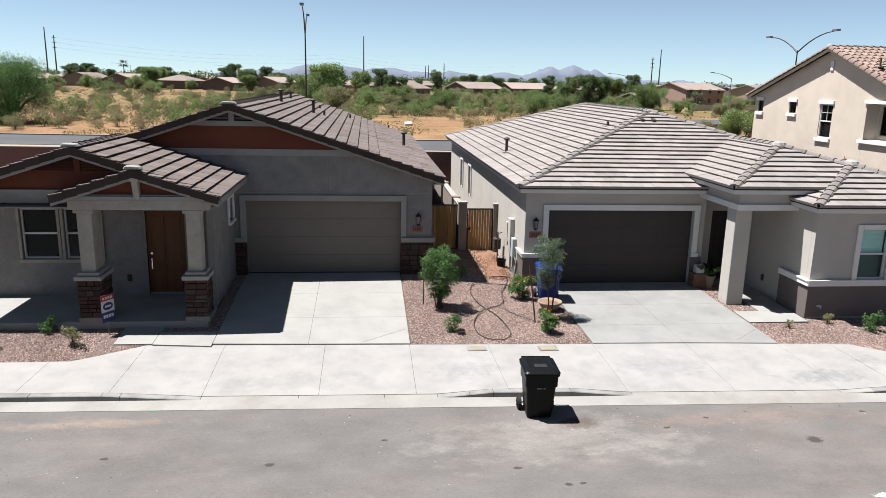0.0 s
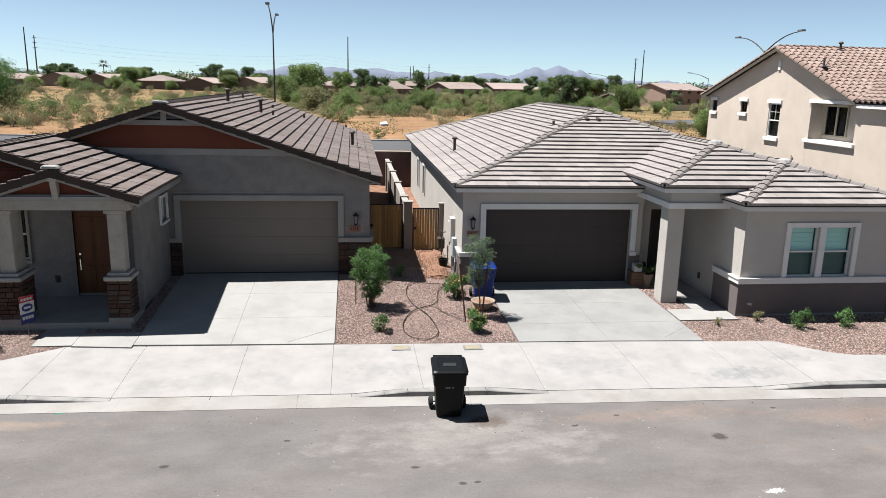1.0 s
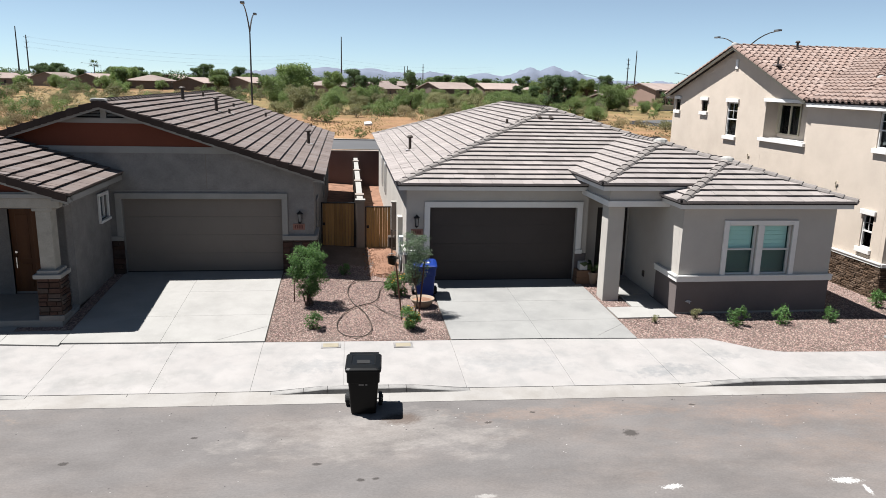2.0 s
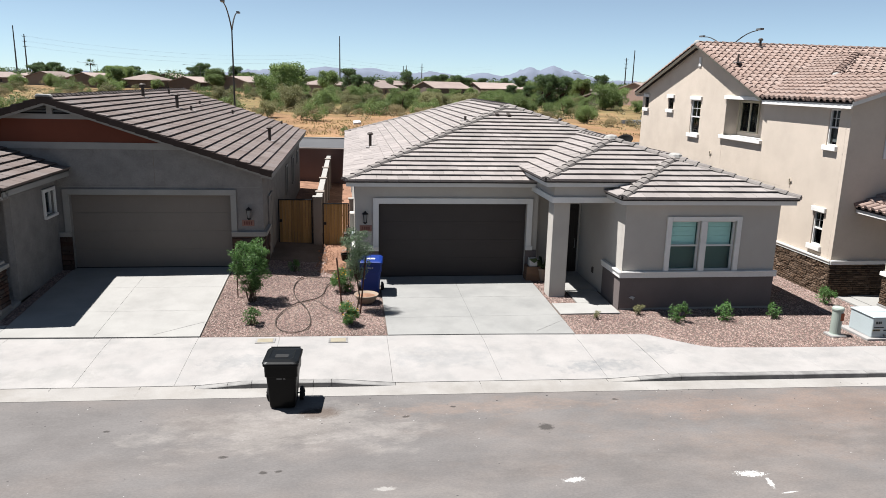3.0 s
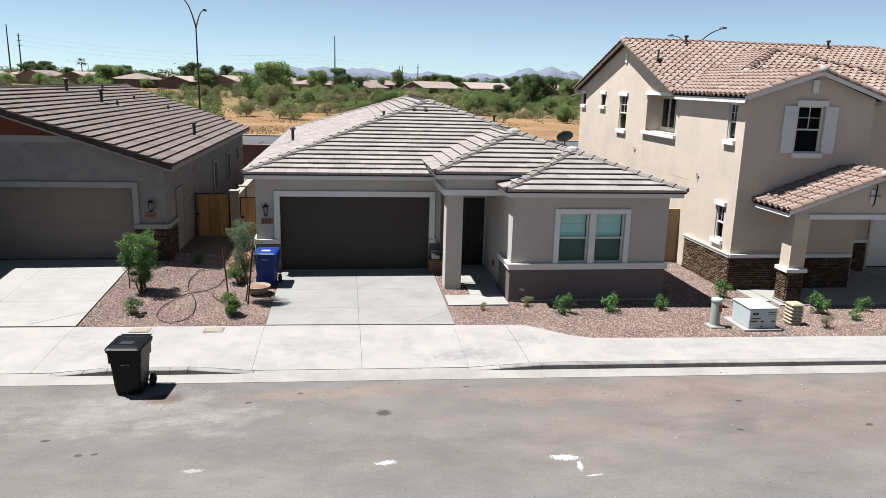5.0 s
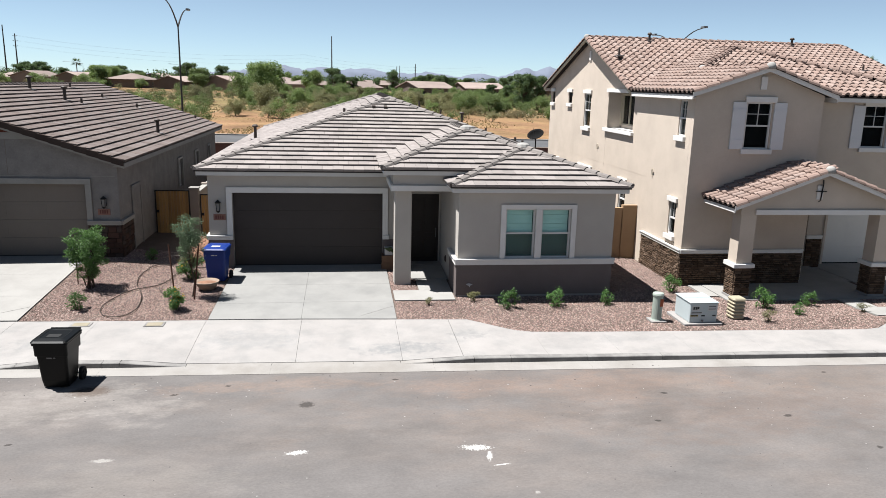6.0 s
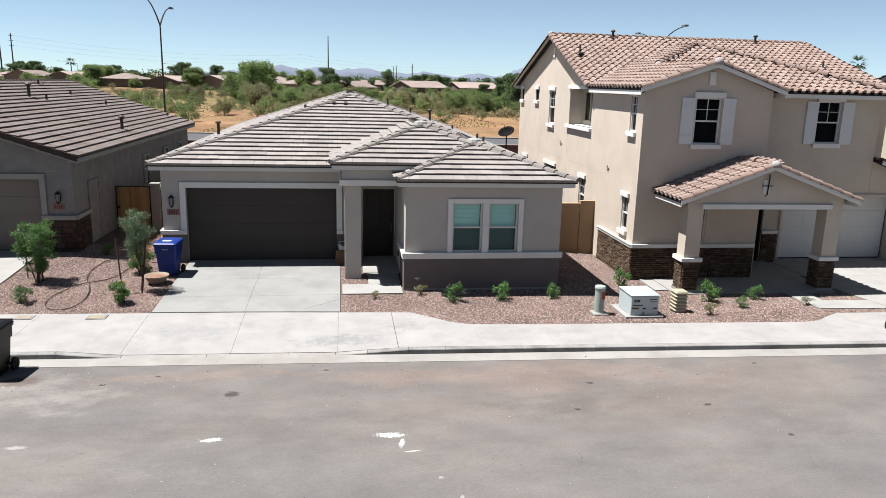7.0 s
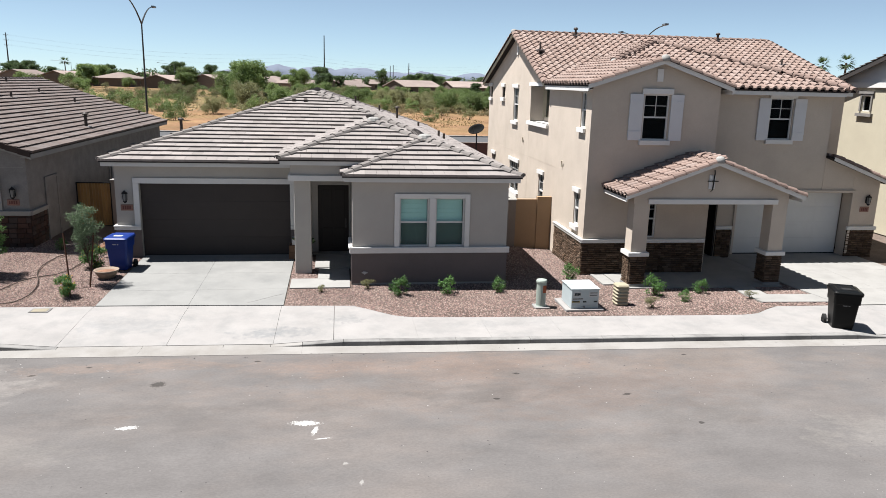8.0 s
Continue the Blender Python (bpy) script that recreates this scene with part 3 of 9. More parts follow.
def number_plate(f, u, z):
    plate = thing("address_plate", "small terracotta house number plate with blurred marks", "house sign", at=f.p(u, z, 0))
    bm = bmesh.new()
    f.box(bm, u - 0.19, u + 0.19, z - 0.10, z + 0.10, 0.002, 0.025)
    part("plaque", bm, M_PLATE, plate, bevel=0.006)
    for k in range(4):
        bm = bmesh.new()
        f.box(bm, u - 0.13 + k * 0.07, u - 0.085 + k * 0.07, z - 0.055, z + 0.055, 0.026, 0.032)
        part("mark", bm, M_PLATE_BAR, plate)
    return plate


# ---- roofs: planes now, tiles at the end of the file ----
ROOF_JOBS, CAP_JOBS = [], []


def roof_plane(roof, kind, eave, inward, ze, slope, poly, singles=0):
    """A sloping plane that starts at the line through eave (x, y) at height ze and rises along inward; poly is its plan.
    Gives the deck; the tiles are laid later. singles: how many tiles, from the eave, are pieces of their own."""
    o, w = Vector((*eave, 0)), Vector((*inward, 0)).normalized()

    def z(p):
        return ze + slope * (Vector((*p, 0)) - o).dot(w)

    ROOF_JOBS.append((roof, kind, o, w, ze, slope, poly, singles))
    return [(p[0], p[1], z(p) - 0.012) for p in poly]


def roof(house, name, planes, kind, material_label=""):
    """planes: rows for roof_plane; the decks form one mesh, the part that carries its tiles."""
    bm = bmesh.new()
    ob = hang(new(name, bpy.data.meshes.new(name)), house)
    for row in planes:
        prism(bm, roof_plane(ob, kind, *row), (0, 0, -0.05))
    bmesh.ops.recalc_face_normals(bm, faces=bm.faces)
    bm.to_mesh(ob.data)
    bm.free()
    ob.data.materials.append(M_DECK)
    return tagged(ob, material_label)


def caps(roof_ob, kind, a, b):
    CAP_JOBS.append((roof_ob, kind, Vector(a), Vector(b)))


def eaves(house, x0, x1, y0, y1, ze, material, sides="fblr", soffit=True):
    """Fascia boards round a rectangle of eaves, and the soffit under them."""
    drop, t = 0.19, 0.035
    for s, b in (("f", (x0, x1, y0, y0 + t)), ("b", (x0, x1, y1 - t, y1)), ("l", (x0, x0 + t, y0 + t, y1 - t)), ("r", (x1 - t, x1, y0 + t, y1 - t))):
        if s in sides:
            bm = bmesh.new()
            box(bm, *b, ze - drop, ze - 0.02)
            part("fascia", bm, material, house)
    if soffit:
        bm = bmesh.new()
        box(bm, x0 + t, x1 - t, y0 + t, y1 - t, ze - drop + 0.01, ze - drop + 0.03)
        part("soffit", bm, material, house)


def rake(house, a, b, material, width=0.20, thick=0.04, out=(0, -1, 0)):
    """A barge board from a up to b, hanging under the roof's edge."""
    a, b = Vector(a), Vector(b)
    bm = bmesh.new()
    prism(bm, [a, b, b - Vector((0, 0, width)), a - Vector((0, 0, width))], Vector(out) * thick)
    return part("barge_board", bm, material, house)


def gable(house, f, u0, u1, um, z0, ze, zr, material, name="gable", d0=-0.16, d1=0.0, label=""):
    """The wall under a gable, from z0 up to the roof: heights ze at u0 and u1, zr at um."""
    bm = bmesh.new()
    pts = [f.p(u0, z0, d0), f.p(u1, z0, d0), f.p(u1, ze, d0), f.p(um, zr, d0), f.p(u0, ze, d0)]
    if ze - z0 < 0.005:
        pts = [pts[0], pts[1], pts[3]]
    prism(bm, pts, f.n * (d1 - d0))
    return part(name, bm, material, house, label)


def vent_pipe(x, y, z, h=0.45, r=0.055, hood=True):
    """A roof vent with its flashing and hood."""
    v = thing("roof_vent_pipe", "dark metal vent pipe standing on the tiled roof", "vent pipe", "roof vents", at=(x, y, z))
    bm = bmesh.new()
    tube(bm, [(x, y, z - 0.12), (x, y, z + h)], r, 10)
    part("pipe", bm, M_PIPE, v, smooth=False)
    bm = bmesh.new()
    box(bm, x - 0.17, x + 0.17, y - 0.2, y + 0.2, z - 0.05, z - 0.005)
    part("flashing", bm, M_FLASHING, v, "pale metal flashing")
    if hood:
        bm = bmesh.new()
        lathe(bm, [(r * 1.9, h - 0.02), (r * 2.1, h + 0.03), (r * 1.2, h + 0.08)], (x, y, z), 10)
        part("hood", bm, M_PIPE, v)
    return v


# ---- ground, street, pavement ----
def pad(x):
    """Height of the house pads: the lots step down along the street."""
    return float(np.interp(x, [-40, 2.4, 5.2, 17.5, 20.4, 60], [0.33, 0.33, 0.13, 0.13, -0.14, -0.14]))


def lot(x, y):
    """Height of the yards between the pavement and the houses."""
    p = pad(x)
    return p * min(max((y - 17.0) / 5.0 if p > 0 else (y - 16.2) / 2.6, 0.0), 1.0)


def kerb_line(x):
    return 14.34 - 0.0306 * x


PAVE_X = [-60, -9.0, -7.4, -6.6, -5.2, -3.7, -1.24, 8.4, 12.8, 14.0, 15.4, 17.0, 23.3, 23.8, 24.85, 26.4, 34, 60]
PAVE_Y = [17.3, 16.5, 16.46, 16.47, 17.44, 17.38, 17.28, 17.0, 16.76, 15.70, 15.60, 15.54, 15.33, 15.34, 16.04, 16.0, 15.78, 15.0]


def pave_back(x):
    return float(np.interp(x, PAVE_X, PAVE_Y))


def kerb_top(x):
    """Height of the pavement's front edge: it dips at each driveway."""
    return float(np.interp(x, [-60, -5.3, -3.3, 1.7, 2.9, 4.6, 6.0, 10.8, 12.5, 25.6, 27.0, 33, 34.5, 60], [0, 0, -0.115, -0.115, 0, 0, -0.115, -0.115, 0, 0, -0.115, -0.115, 0, 0]))


def pave_z(x, y):
    k = min(max((y - kerb_line(x)) / 2.2, 0.0), 1.0)
    return kerb_top(x) * (1 - k) + max(0.0, lot(x, y)) * 0.3


def rise(y):
    """The desert climbs gently away from the back road."""
    return 0.0065 * min(max(y - 82, 0.0), 330.0)


# one sheet to the horizon; it lies lower under the street and the lots
gx = [-4000, -1500, -600, -300, -200] + [-150 + 6 * i for i in range(66)] + [300, 500, 900, 2000, 4000]
gy = [-3000, -600, -120, -30, 46.0, 47.5, 60, 66, 80, 88] + [90 + 4 * i for i in range(36)] + [260, 300, 400, 700, 1500, 4500]
verts, faces = [], []
for y in gy:
    for x in gx:
        z = -0.55 if y < 47 else -0.03 + rise(y)
        if 88 < y < 400 and abs(x) < 260:
            z += 0.7 * noise.noise(Vector((x * 0.03, y * 0.03, 0))) * min(1, (y - 88) / 8) + 0.25 * noise.noise(Vector((x * 0.13, y * 0.13, 4)))
        verts.append((x, y, z))
for j in range(len(gy) - 1):
    for i in range(len(gx) - 1):
        a = j * len(gx) + i
        faces.append((a, a + 1, a + 1 + len(gx), a + len(gx)))
raw("ground", verts, faces, M_DESERT, None, "dry orange desert soil with patches of straw-coloured grass", "ground", "", "structure")

# street: crowned asphalt, concrete gutter, kerb
xs = [-60 + 2 * i for i in range(71)]
verts, faces = [], []
for x in xs:
    yg = kerb_line(x) - 0.47
    for k, (y, z) in enumerate(((-12, -0.45), (-2, -0.06), (4, 0.0), (7, 0.0), (10, -0.03), (12, -0.08), (yg, -0.125), (yg, -0.3))):
        verts.append((x, y, z))
for i in range(len(xs) - 1):
    for k in range(7):
        a = i * 8 + k
        faces.append((a, a + 8, a + 9, a + 1))
raw("road", verts, faces, M_ASPHALT, None, "sun-bleached grey asphalt street with stains and spilled paint", "road", "", "structure")

GUT = [-58 + 3.66 * i for i in range(33)]
gutter = thing("gutter", "pale concrete gutter along the street", "gutter", kind="structure", at=(0, 13.9, -0.12))
for a, b in zip(GUT, GUT[1:]):
    a, b = a + 0.001, b - 0.001
    v = []
    for x in (a, b):
        yk = kerb_line(x)
        v += [(x, yk - 0.47, -0.118), (x, yk - 0.16, -0.125), (x, yk + 0.02, -0.115), (x, yk + 0.02, -0.3), (x, yk - 0.47, -0.3)]
    raw("gutter_piece", v, [(0, 5, 6, 1), (1, 6, 7, 2), (0, 4, 9, 5), (0, 1, 2, 3, 4), (9, 8, 7, 6, 5), (2, 7, 8, 3)], M_GUTTER, gutter)

kerb = thing("kerb", "grey concrete kerb with dark scuffs, dropped at the driveways", "kerb", kind="structure", at=(0, 14.3, 0))
kx = sorted({*[round(-58 + 1.83 * i, 2) for i in range(65)], -5.3, -3.3, 1.7, 2.9, 4.6, 6.0, 10.8, 12.5, 25.6, 27.0})
kx = [x for i, x in enumerate(kx) if i == 0 or x - kx[i - 1] > 0.25]
for a, b in zip(kx, kx[1:]):
    a, b = a + 0.005, b - 0.005
    v = []
    for x in (a, b):
        yk, zt = kerb_line(x), kerb_top(x)
        v += [(x, yk, -0.30), (x, yk, -0.20), (x, yk + 0.004, zt - 0.018), (x, yk + 0.02, zt - 0.003), (x, yk + 0.17, zt + 0.0), (x, yk + 0.17, -0.3)]
    fs = [tuple(k + (0, 6)[s] for k in (range(6) if s == 0 else range(5, -1, -1))) for s in (0, 1)]
    fs += [(k, k + 6, k + 7, k + 1) for k in range(5)]
    raw("kerb_stone", v, fs, M_KERB if max(kerb_top(a), kerb_top(b)) > -0.05 else M_GUTTER, kerb)

pavement = thing("pavement", "bright pale concrete pavement in large slabs", "pavement", kind="structure", at=(0, 15.5, 0))
PJ = [-30, -27, -24, -21, -18, -16, -14, -12.5, -10.8, -9.0, -7.1, -5.2, -3.3, -0.85, 1.25, 3.25, 5.95, 8.4, 10.85, 12.27, 14.3, 16.1, 17.95, 19.8, 21.6, 23.45, 25.4, 27.6, 30.0, 32.4, 34, 36, 38, 40, 44, 48]
for a, b in zip(PJ, PJ[1:]):
    n = max(2, int((b - a) / 0.45) + 1)
    ga, gb = [0.006 if x == 12.27 else 0.0032 if x < 14 else 0.0015 for x in (a, b)]
    cols = [a + ga + (b - a - ga - gb) * i / (n - 1) for i in range(n)]
    v, fs = [], []
    for x in cols:
        y0, y1 = kerb_line(x) + 0.175, pave_back(x) - 0.004
        row = [(x, y0 + (y1 - y0) * k / 4) for k in range(5)]
        v += [(px, py, pave_z(px, py) + 0.003 * noise.noise(Vector((px, py, 0)))) for px, py in row]
        v += [(x, y1, -0.3), (x, y0, -0.3)]
    for i in range(n - 1):
        q = i * 7
        for k in range(7):
            fs.append((q + k, q + 7 + k, q + 7 + (k + 1) % 7, q + (k + 1) % 7))
    fs += [tuple(range(7)), tuple(range((n - 1) * 7 + 6, (n - 1) * 7 - 1, -1))]
    raw("slab", v, fs, M_CONCRETE, pavement)


def slab_grid(name, parent, material, x0, x1, y0, y1, lift=0.022, deep=0.25, steps=4, front_y=None):
    """A sloping slab that follows the lot; front_y(x) gives a slanting front edge."""
    v, fs = [], []
    xs_ = [x0 + (x1 - x0) * i / 3 for i in range(4)]
    for x in xs_:
        f0 = front_y(x) if front_y else y0
        col = [(x, f0 + (y1 - f0) * k / steps) for k in range(steps + 1)]
        v += [(px, py, lot(px, py) + lift) for px, py in col]
        v += [(x, y1, lot(x, y1) - deep), (x, f0, lot(x, f0) - deep)]
    m = steps + 3
    for i in range(3):
        for k in range(m):
            fs.append((i * m + k, i * m + m + k, i * m + m + (k + 1) % m, i * m + (k + 1) % m))
    fs += [tuple(range(m)), tuple(range(4 * m - 1, 3 * m - 1, -1))]
    return raw(name, v, fs, material, parent)


def driveway(label, x0, x1, xm, y_back, cross, at, material):
    d = thing("driveway", label, "driveway", "driveways", "structure", at)
    g = 0.003
    cuts = [None, *cross, y_back]
    for a, b in ((x0, xm), (xm, x1)):
        for k in range(len(cuts) - 1):
            fy = (lambda x: pave_back(x) + 0.002) if cuts[k] is None else None
            slab_grid("slab", d, material, a + g, b - g, (cuts[k] or 0) + g, cuts[k + 1] - g, front_y=fy, steps=3)
    return d


driveway("bright pale concrete driveway in front of the brown house", -3.62, 1.27, -1.27, 23.1, (19.0, 20.9), (-1.2, 20, 0.1), M_DRIVE)
driveway("pale grey concrete driveway with faint water stains", 5.98, 10.9, 8.38, 22.5, (18.35, 20.05), (8.4, 20, 0.1), M_DRIVE_GREY)
driveway("pale concrete driveway of the two-storey house", 26.9, 32.3, 29.6, 22.95, (17.9, 20.4), (29.6, 20, 0.0), M_DRIVE)

# front walks and porch floors
path_l = thing("front_path", "pale concrete path from the driveway to the porch", "path", "front paths", "structure", (-5, 18, 0.1))
slab_grid("slab", path_l, M_DRIVE, -5.06, -3.63, 17.5, 18.14, front_y=lambda x: 17.38 - 0.1 * (x + 5.06))
slab_grid("slab", path_l, M_DRIVE, -6.0, -5.07, 17.42, 18.14)
slab_grid("slab", path_l, M_DRIVE, -6.02, -5.03, 18.15, 18.47)
porch_l = thing("porch_floor", "shaded concrete porch floor", "porch", "porch floors", "structure", (-7, 20, 0.25))
bm = bmesh.new()
box(bm, -13.0, -3.95, 18.48, 21.2, -0.2, 0.27)
part("slab", bm, M_DRIVE, porch_l, bevel=0.01)
path_r = thing("front_path", "pale concrete path beside the entry column", "path", "front paths", "structure", (11.8, 19.5, 0.1))
slab_grid("slab", path_r, M_DRIVE, 10.96, 12.72, 18.42, 19.35)
slab_grid("slab", path_r, M_DRIVE, 11.75, 12.72, 19.36, 20.5)
bm = bmesh.new()
box(bm, 11.62, 12.78, 20.52, 22.9, -0.1, 0.13)
part("slab", bm, M_DRIVE, path_r)
path_t = thing("front_path", "pale concrete path to the two-storey house's porch", "path", "front paths", "structure", (25, 18, 0))
for pts in ([(24.72, 16.44), (26.88, 16.32), (26.88, 17.3), (25.42, 17.36), (24.68, 17.36)], [(24.69, 17.372), (25.43, 17.372), (25.56, 18.4), (24.84, 18.4)]):
    bm = bmesh.new()
    prism(bm, [(x, y, lot(x, y) + 0.022) for x, y in pts], (0, 0, -0.2))
    part("slab", bm, M_DRIVE, path_t)
bm = bmesh.new()
box(bm, 21.2, 26.62, 18.42, 24.2, -0.4, -0.09)
part("slab", bm, M_DRIVE, path_t)
bm = bmesh.new()
box(bm, 20.75, 21.18, 18.9, 20.2, -0.3, -0.10)
part("slab", bm, M_DRIVE, path_t)

# gravel yards: base sheet
verts, faces = [], []
ux = [-30 + 0.8 * i for i in range(90)]
for x in ux:
    y0 = pave_back(x) + 0.004
    for k in range(16):
        y = y0 + (29 - y0) * (k / 15) ** 1.3
        verts.append((x, y, lot(x, y) - 0.012 + 0.02 * noise.noise(Vector((x * 0.9, y * 0.9, 2)))))
for i in range(len(ux) - 1):
    for k in range(15):
        a = i * 16 + k
        faces.append((a, a + 16, a + 17, a + 1))
raw("yard", verts, faces, M_GRAVEL_BASE, None, "reddish-brown gravel yard in front of the houses", "yard", "", "structure")
# back yards behind the gates
verts, faces = [], []
for i in range(30):
    for k in range(9):
        x, y = -24 + 2.2 * i, 28.9 + 2.2 * k
        verts.append((x, y, lot(x, y) - 0.02 + 0.04 * noise.noise(Vector((x * 0.7, y * 0.7, 9)))))
for i in range(29):
    for k in range(8):
        a = i * 9 + k
        faces.append((a, a + 9, a + 10, a + 1))
raw("back_yard", verts, faces, M_SOIL, None, "bare reddish soil of the unfinished back yards", "yard", "", "structure")
verts, faces = [], []
for i in range(9):
    for k in range(11):
        x, y = 4.15 + 1.0 * i / 8, 22.9 + 4.0 * k / 10
        e = min(i, 8 - i) / 3
        verts.append((x + 0.25 * noise.noise(Vector((x, y, 0))), y, lot(x, y) + min(1, e) * 0.05 * (1 + noise.noise(Vector((x * 3, y * 3, 1)))) - 0.03 * (e == 0)))
for i in range(8):
    for k in range(10):
        a = i * 11 + k
        faces.append((a, a + 11, a + 12, a + 1))
raw("soil_patch", verts, faces, M_SOIL, None, "patch of loose orange soil by the side gate", "soil", "", "structure")


# back road behind the houses
def flat(name, x0, x1, y0, y1, z, material, label, category):
    bm = bmesh.new()
    box(bm, x0, x1, y0, y1, min(z - 0.4, -0.5), z)
    return structure(name, bm, material, label, category)


def slanted(name, y0, y1, z, material, label, category):
    bm = bmesh.new()
    prism(bm, [(-300, y0 + 6.0, z), (300, y0 - 6.0, z), (300, y1 - 6.0, z), (-300, y1 + 6.0, z)], (0, 0, -0.4))
    return structure(name, bm, material, label, category)


slanted("back_road", 70.5, 81.5, 0.0, M_ASPHALT_FAR, "grey asphalt road running behind the houses", "road")
slanted("back_pavement", 66.0, 69.0, 0.08, M_GUTTER, "pale concrete strip along the back road", "pavement")
slanted("back_kerb", 81.5, 82.0, 0.12, M_GUTTER, "pale kerb at the far side of the back road", "kerb")
bm = bmesh.new()
prism(bm, [(-60, 44.6, -0.3), (60, 44.0, -0.3), (60, 44.2, -0.3), (-60, 44.8, -0.3)], (0, 0, 2.55))
structure("wall_back", bm, M_BLOCK_RED, "dark maroon block wall behind the back yards", "garden wall")
bm = bmesh.new()
prism(bm, [(-60, 44.56, 2.254), (60, 43.96, 2.254), (60, 44.24, 2.254), (-60, 44.84, 2.254)], (0, 0, 0.06))
structure("wall_coping", bm, M_BLOCK, "pale coping on the back wall", "garden wall")

# other side of the street, behind the camera: unseen, added to shape window reflections
flat("pavement_south", -60, 80, -14.5, -12, -0.1, M_CONCRETE, "unseen pale concrete pavement added across the street", "pavement")
flat("yard_south", -60, 80, -24.0, -14.5, -0.12, M_GRAVEL_BASE, "unseen brown gravel yards added across the street", "yard")
flat("wall_south", -60, 80, -24.5, -24.0, 6.6, M_STUCCO_L, "unseen plain stucco wall added to darken window reflections", "wall")


# saw cuts across the corners of the driveways
for x0, y0, x1, y1 in ((0.1, 17.35, 1.22, 18.15), (9.9, 17.1, 10.85, 17.9)):
    bm = bmesh.new()
    n9 = Vector((y0 - y1, x1 - x0, 0)).normalized() * 0.007
    prism(bm, [(x0 - n9.x, y0 - n9.y, lot(x0, y0) + 0.026), (x0 + n9.x, y0 + n9.y, lot(x0, y0) + 0.026), (x1 + n9.x, y1 + n9.y, lot(x1, y1) + 0.026), (x1 - n9.x, y1 - n9.y, lot(x1, y1) + 0.026)], (0, 0, -0.02))
    structure("saw_cut", bm, M_KERB, "thin diagonal saw cut in the driveway", "joint")
# loose grit on the street
g = random.Random(31)
for name_, label_, m9, count, big in (("grit", "pale specks of grit and paint on the asphalt", M_GRIT, 900, 0.022), ("pebbles", "small dark pebbles and tar specks on the asphalt", M_STAIN, 800, 0.024)):
    verts, faces = [], []
    for _ in range(count):
        y = 13.6 - 8.5 * g.random() ** 1.3
        x = g.uniform(-14, 32)
        if noise.noise(Vector((x * 0.25, y * 0.5, 3))) < g.uniform(-0.5, 0.4):
            continue
        r, a0, b = big * g.uniform(0.3, 1.0), g.uniform(0, 6.28), len(verts)
        z = float(np.interp(y, [4, 7, 10, 12, 13.9], [0, 0, -0.03, -0.08, -0.125]))
        verts += [(x + r * g.uniform(0.6, 1.3) * math.cos(a0 + a), y + r * g.uniform(0.5, 1.0) * math.sin(a0 + a), z - 0.002) for a in (0, 1.2, 2.5, 3.8, 5.0)] + [(x, y, z + 0.4 * r)]
        faces += [(b + k, b + (k + 1) % 5, b + 5) for k in range(5)]
    raw(name_, verts, faces, m9, None, label_, "grit", "", "stuff")


# ---- brown single-storey house with the red gable ----
S3 = 1 / 3
house_l = thing("house", "taupe stucco single-storey house with brown-grey tile roof and red gables", "house", "houses on the street", at=(-4, 30, 0.3))
ZL = 0.33
gw = front(22.85)
# garage front with its gable
bm = bmesh.new()
fz = lambda x: 5.69 - abs(x + 3.9) * S3 - 0.07
for q in ([(-3.95, 0.0), (-3.58, 0.0), (-3.58, 2.74), (-3.95, 2.74)], [(1.28, 0.0), (2.28, 0.0), (2.28, 2.74), (1.28, 2.74)],
          [(-3.95, 2.74), (2.28, 2.74), (2.28, fz(2.28)), (0.55, fz(0.55)), (0.05, 4.15), (-3.95, 4.15)],
          [(-7.05, 4.15), (-3.95, 4.15), (-3.95, 3.3), (-7.05, 4.3)][::-1]):
    prism(bm, [gw.p(u, z) for u, z in q], (0, 0.2, 0))
pieces("wall", bm, M_STUCCO_L, house_l)
bm = bmesh.new()
prism(bm, [gw.p(u, z, 0.02) for u, z in ((-7.3, 4.35), (0.1, 4.35), (-1.97, 5.04), (-5.83, 5.04))], (0, 0.16, 0))
part("gable_board", bm, M_RED, house_l, "dark red-brown gable board")
bm = bmesh.new()
prism(bm, [gw.p(u, z, 0.045) for u, z in ((-7.0, 4.15), (0.75, 4.15), (0.12, 4.35), (-7.0, 4.35))], (0, 0.1, 0))
pieces("gable_band", bm, M_TRIM_L, house_l)
bm = bmesh.new()
prism(bm, [gw.p(u, z, 0.05) for u, z in ((-5.83, 5.04), (-1.97, 5.04), (-2.45, 5.19), (-5.35, 5.19))], (0, 0.1, 0))
box(bm, -3.98, -3.82, 22.79, 22.9, 5.195, 5.55)
pieces("gable_band", bm, M_TRIM_L, house_l)
for k in range(3):
    z = 5.24 + k * 0.09
    half = (5.60 - z - 0.06) / S3
    for a, b in ((-3.9 - half, -4.0), (-3.8, -3.9 + half)):
        if b - a > 0.15:
            bm = bmesh.new()
            prism(bm, [(a, 22.80, z), (b, 22.80, z), (b, 22.86, z + 0.055), (a, 22.86, z + 0.055)], (0, 0.012, 0.012))
            part("vent_louvre", bm, M_TRIM_L, house_l)
gable(house_l, front(22.9), -5.6, -2.2, -3.9, 5.1, 5.1, 5.6, M_DECK, "vent_backing", -0.1, 0.0)
garage_door(house_l, gw, -3.58, 1.28, ZL + 0.03, 2.74, M_GARAGE_L, M_TRIM_L, 0.18, foot=1.45, label="closed taupe sectional garage door")
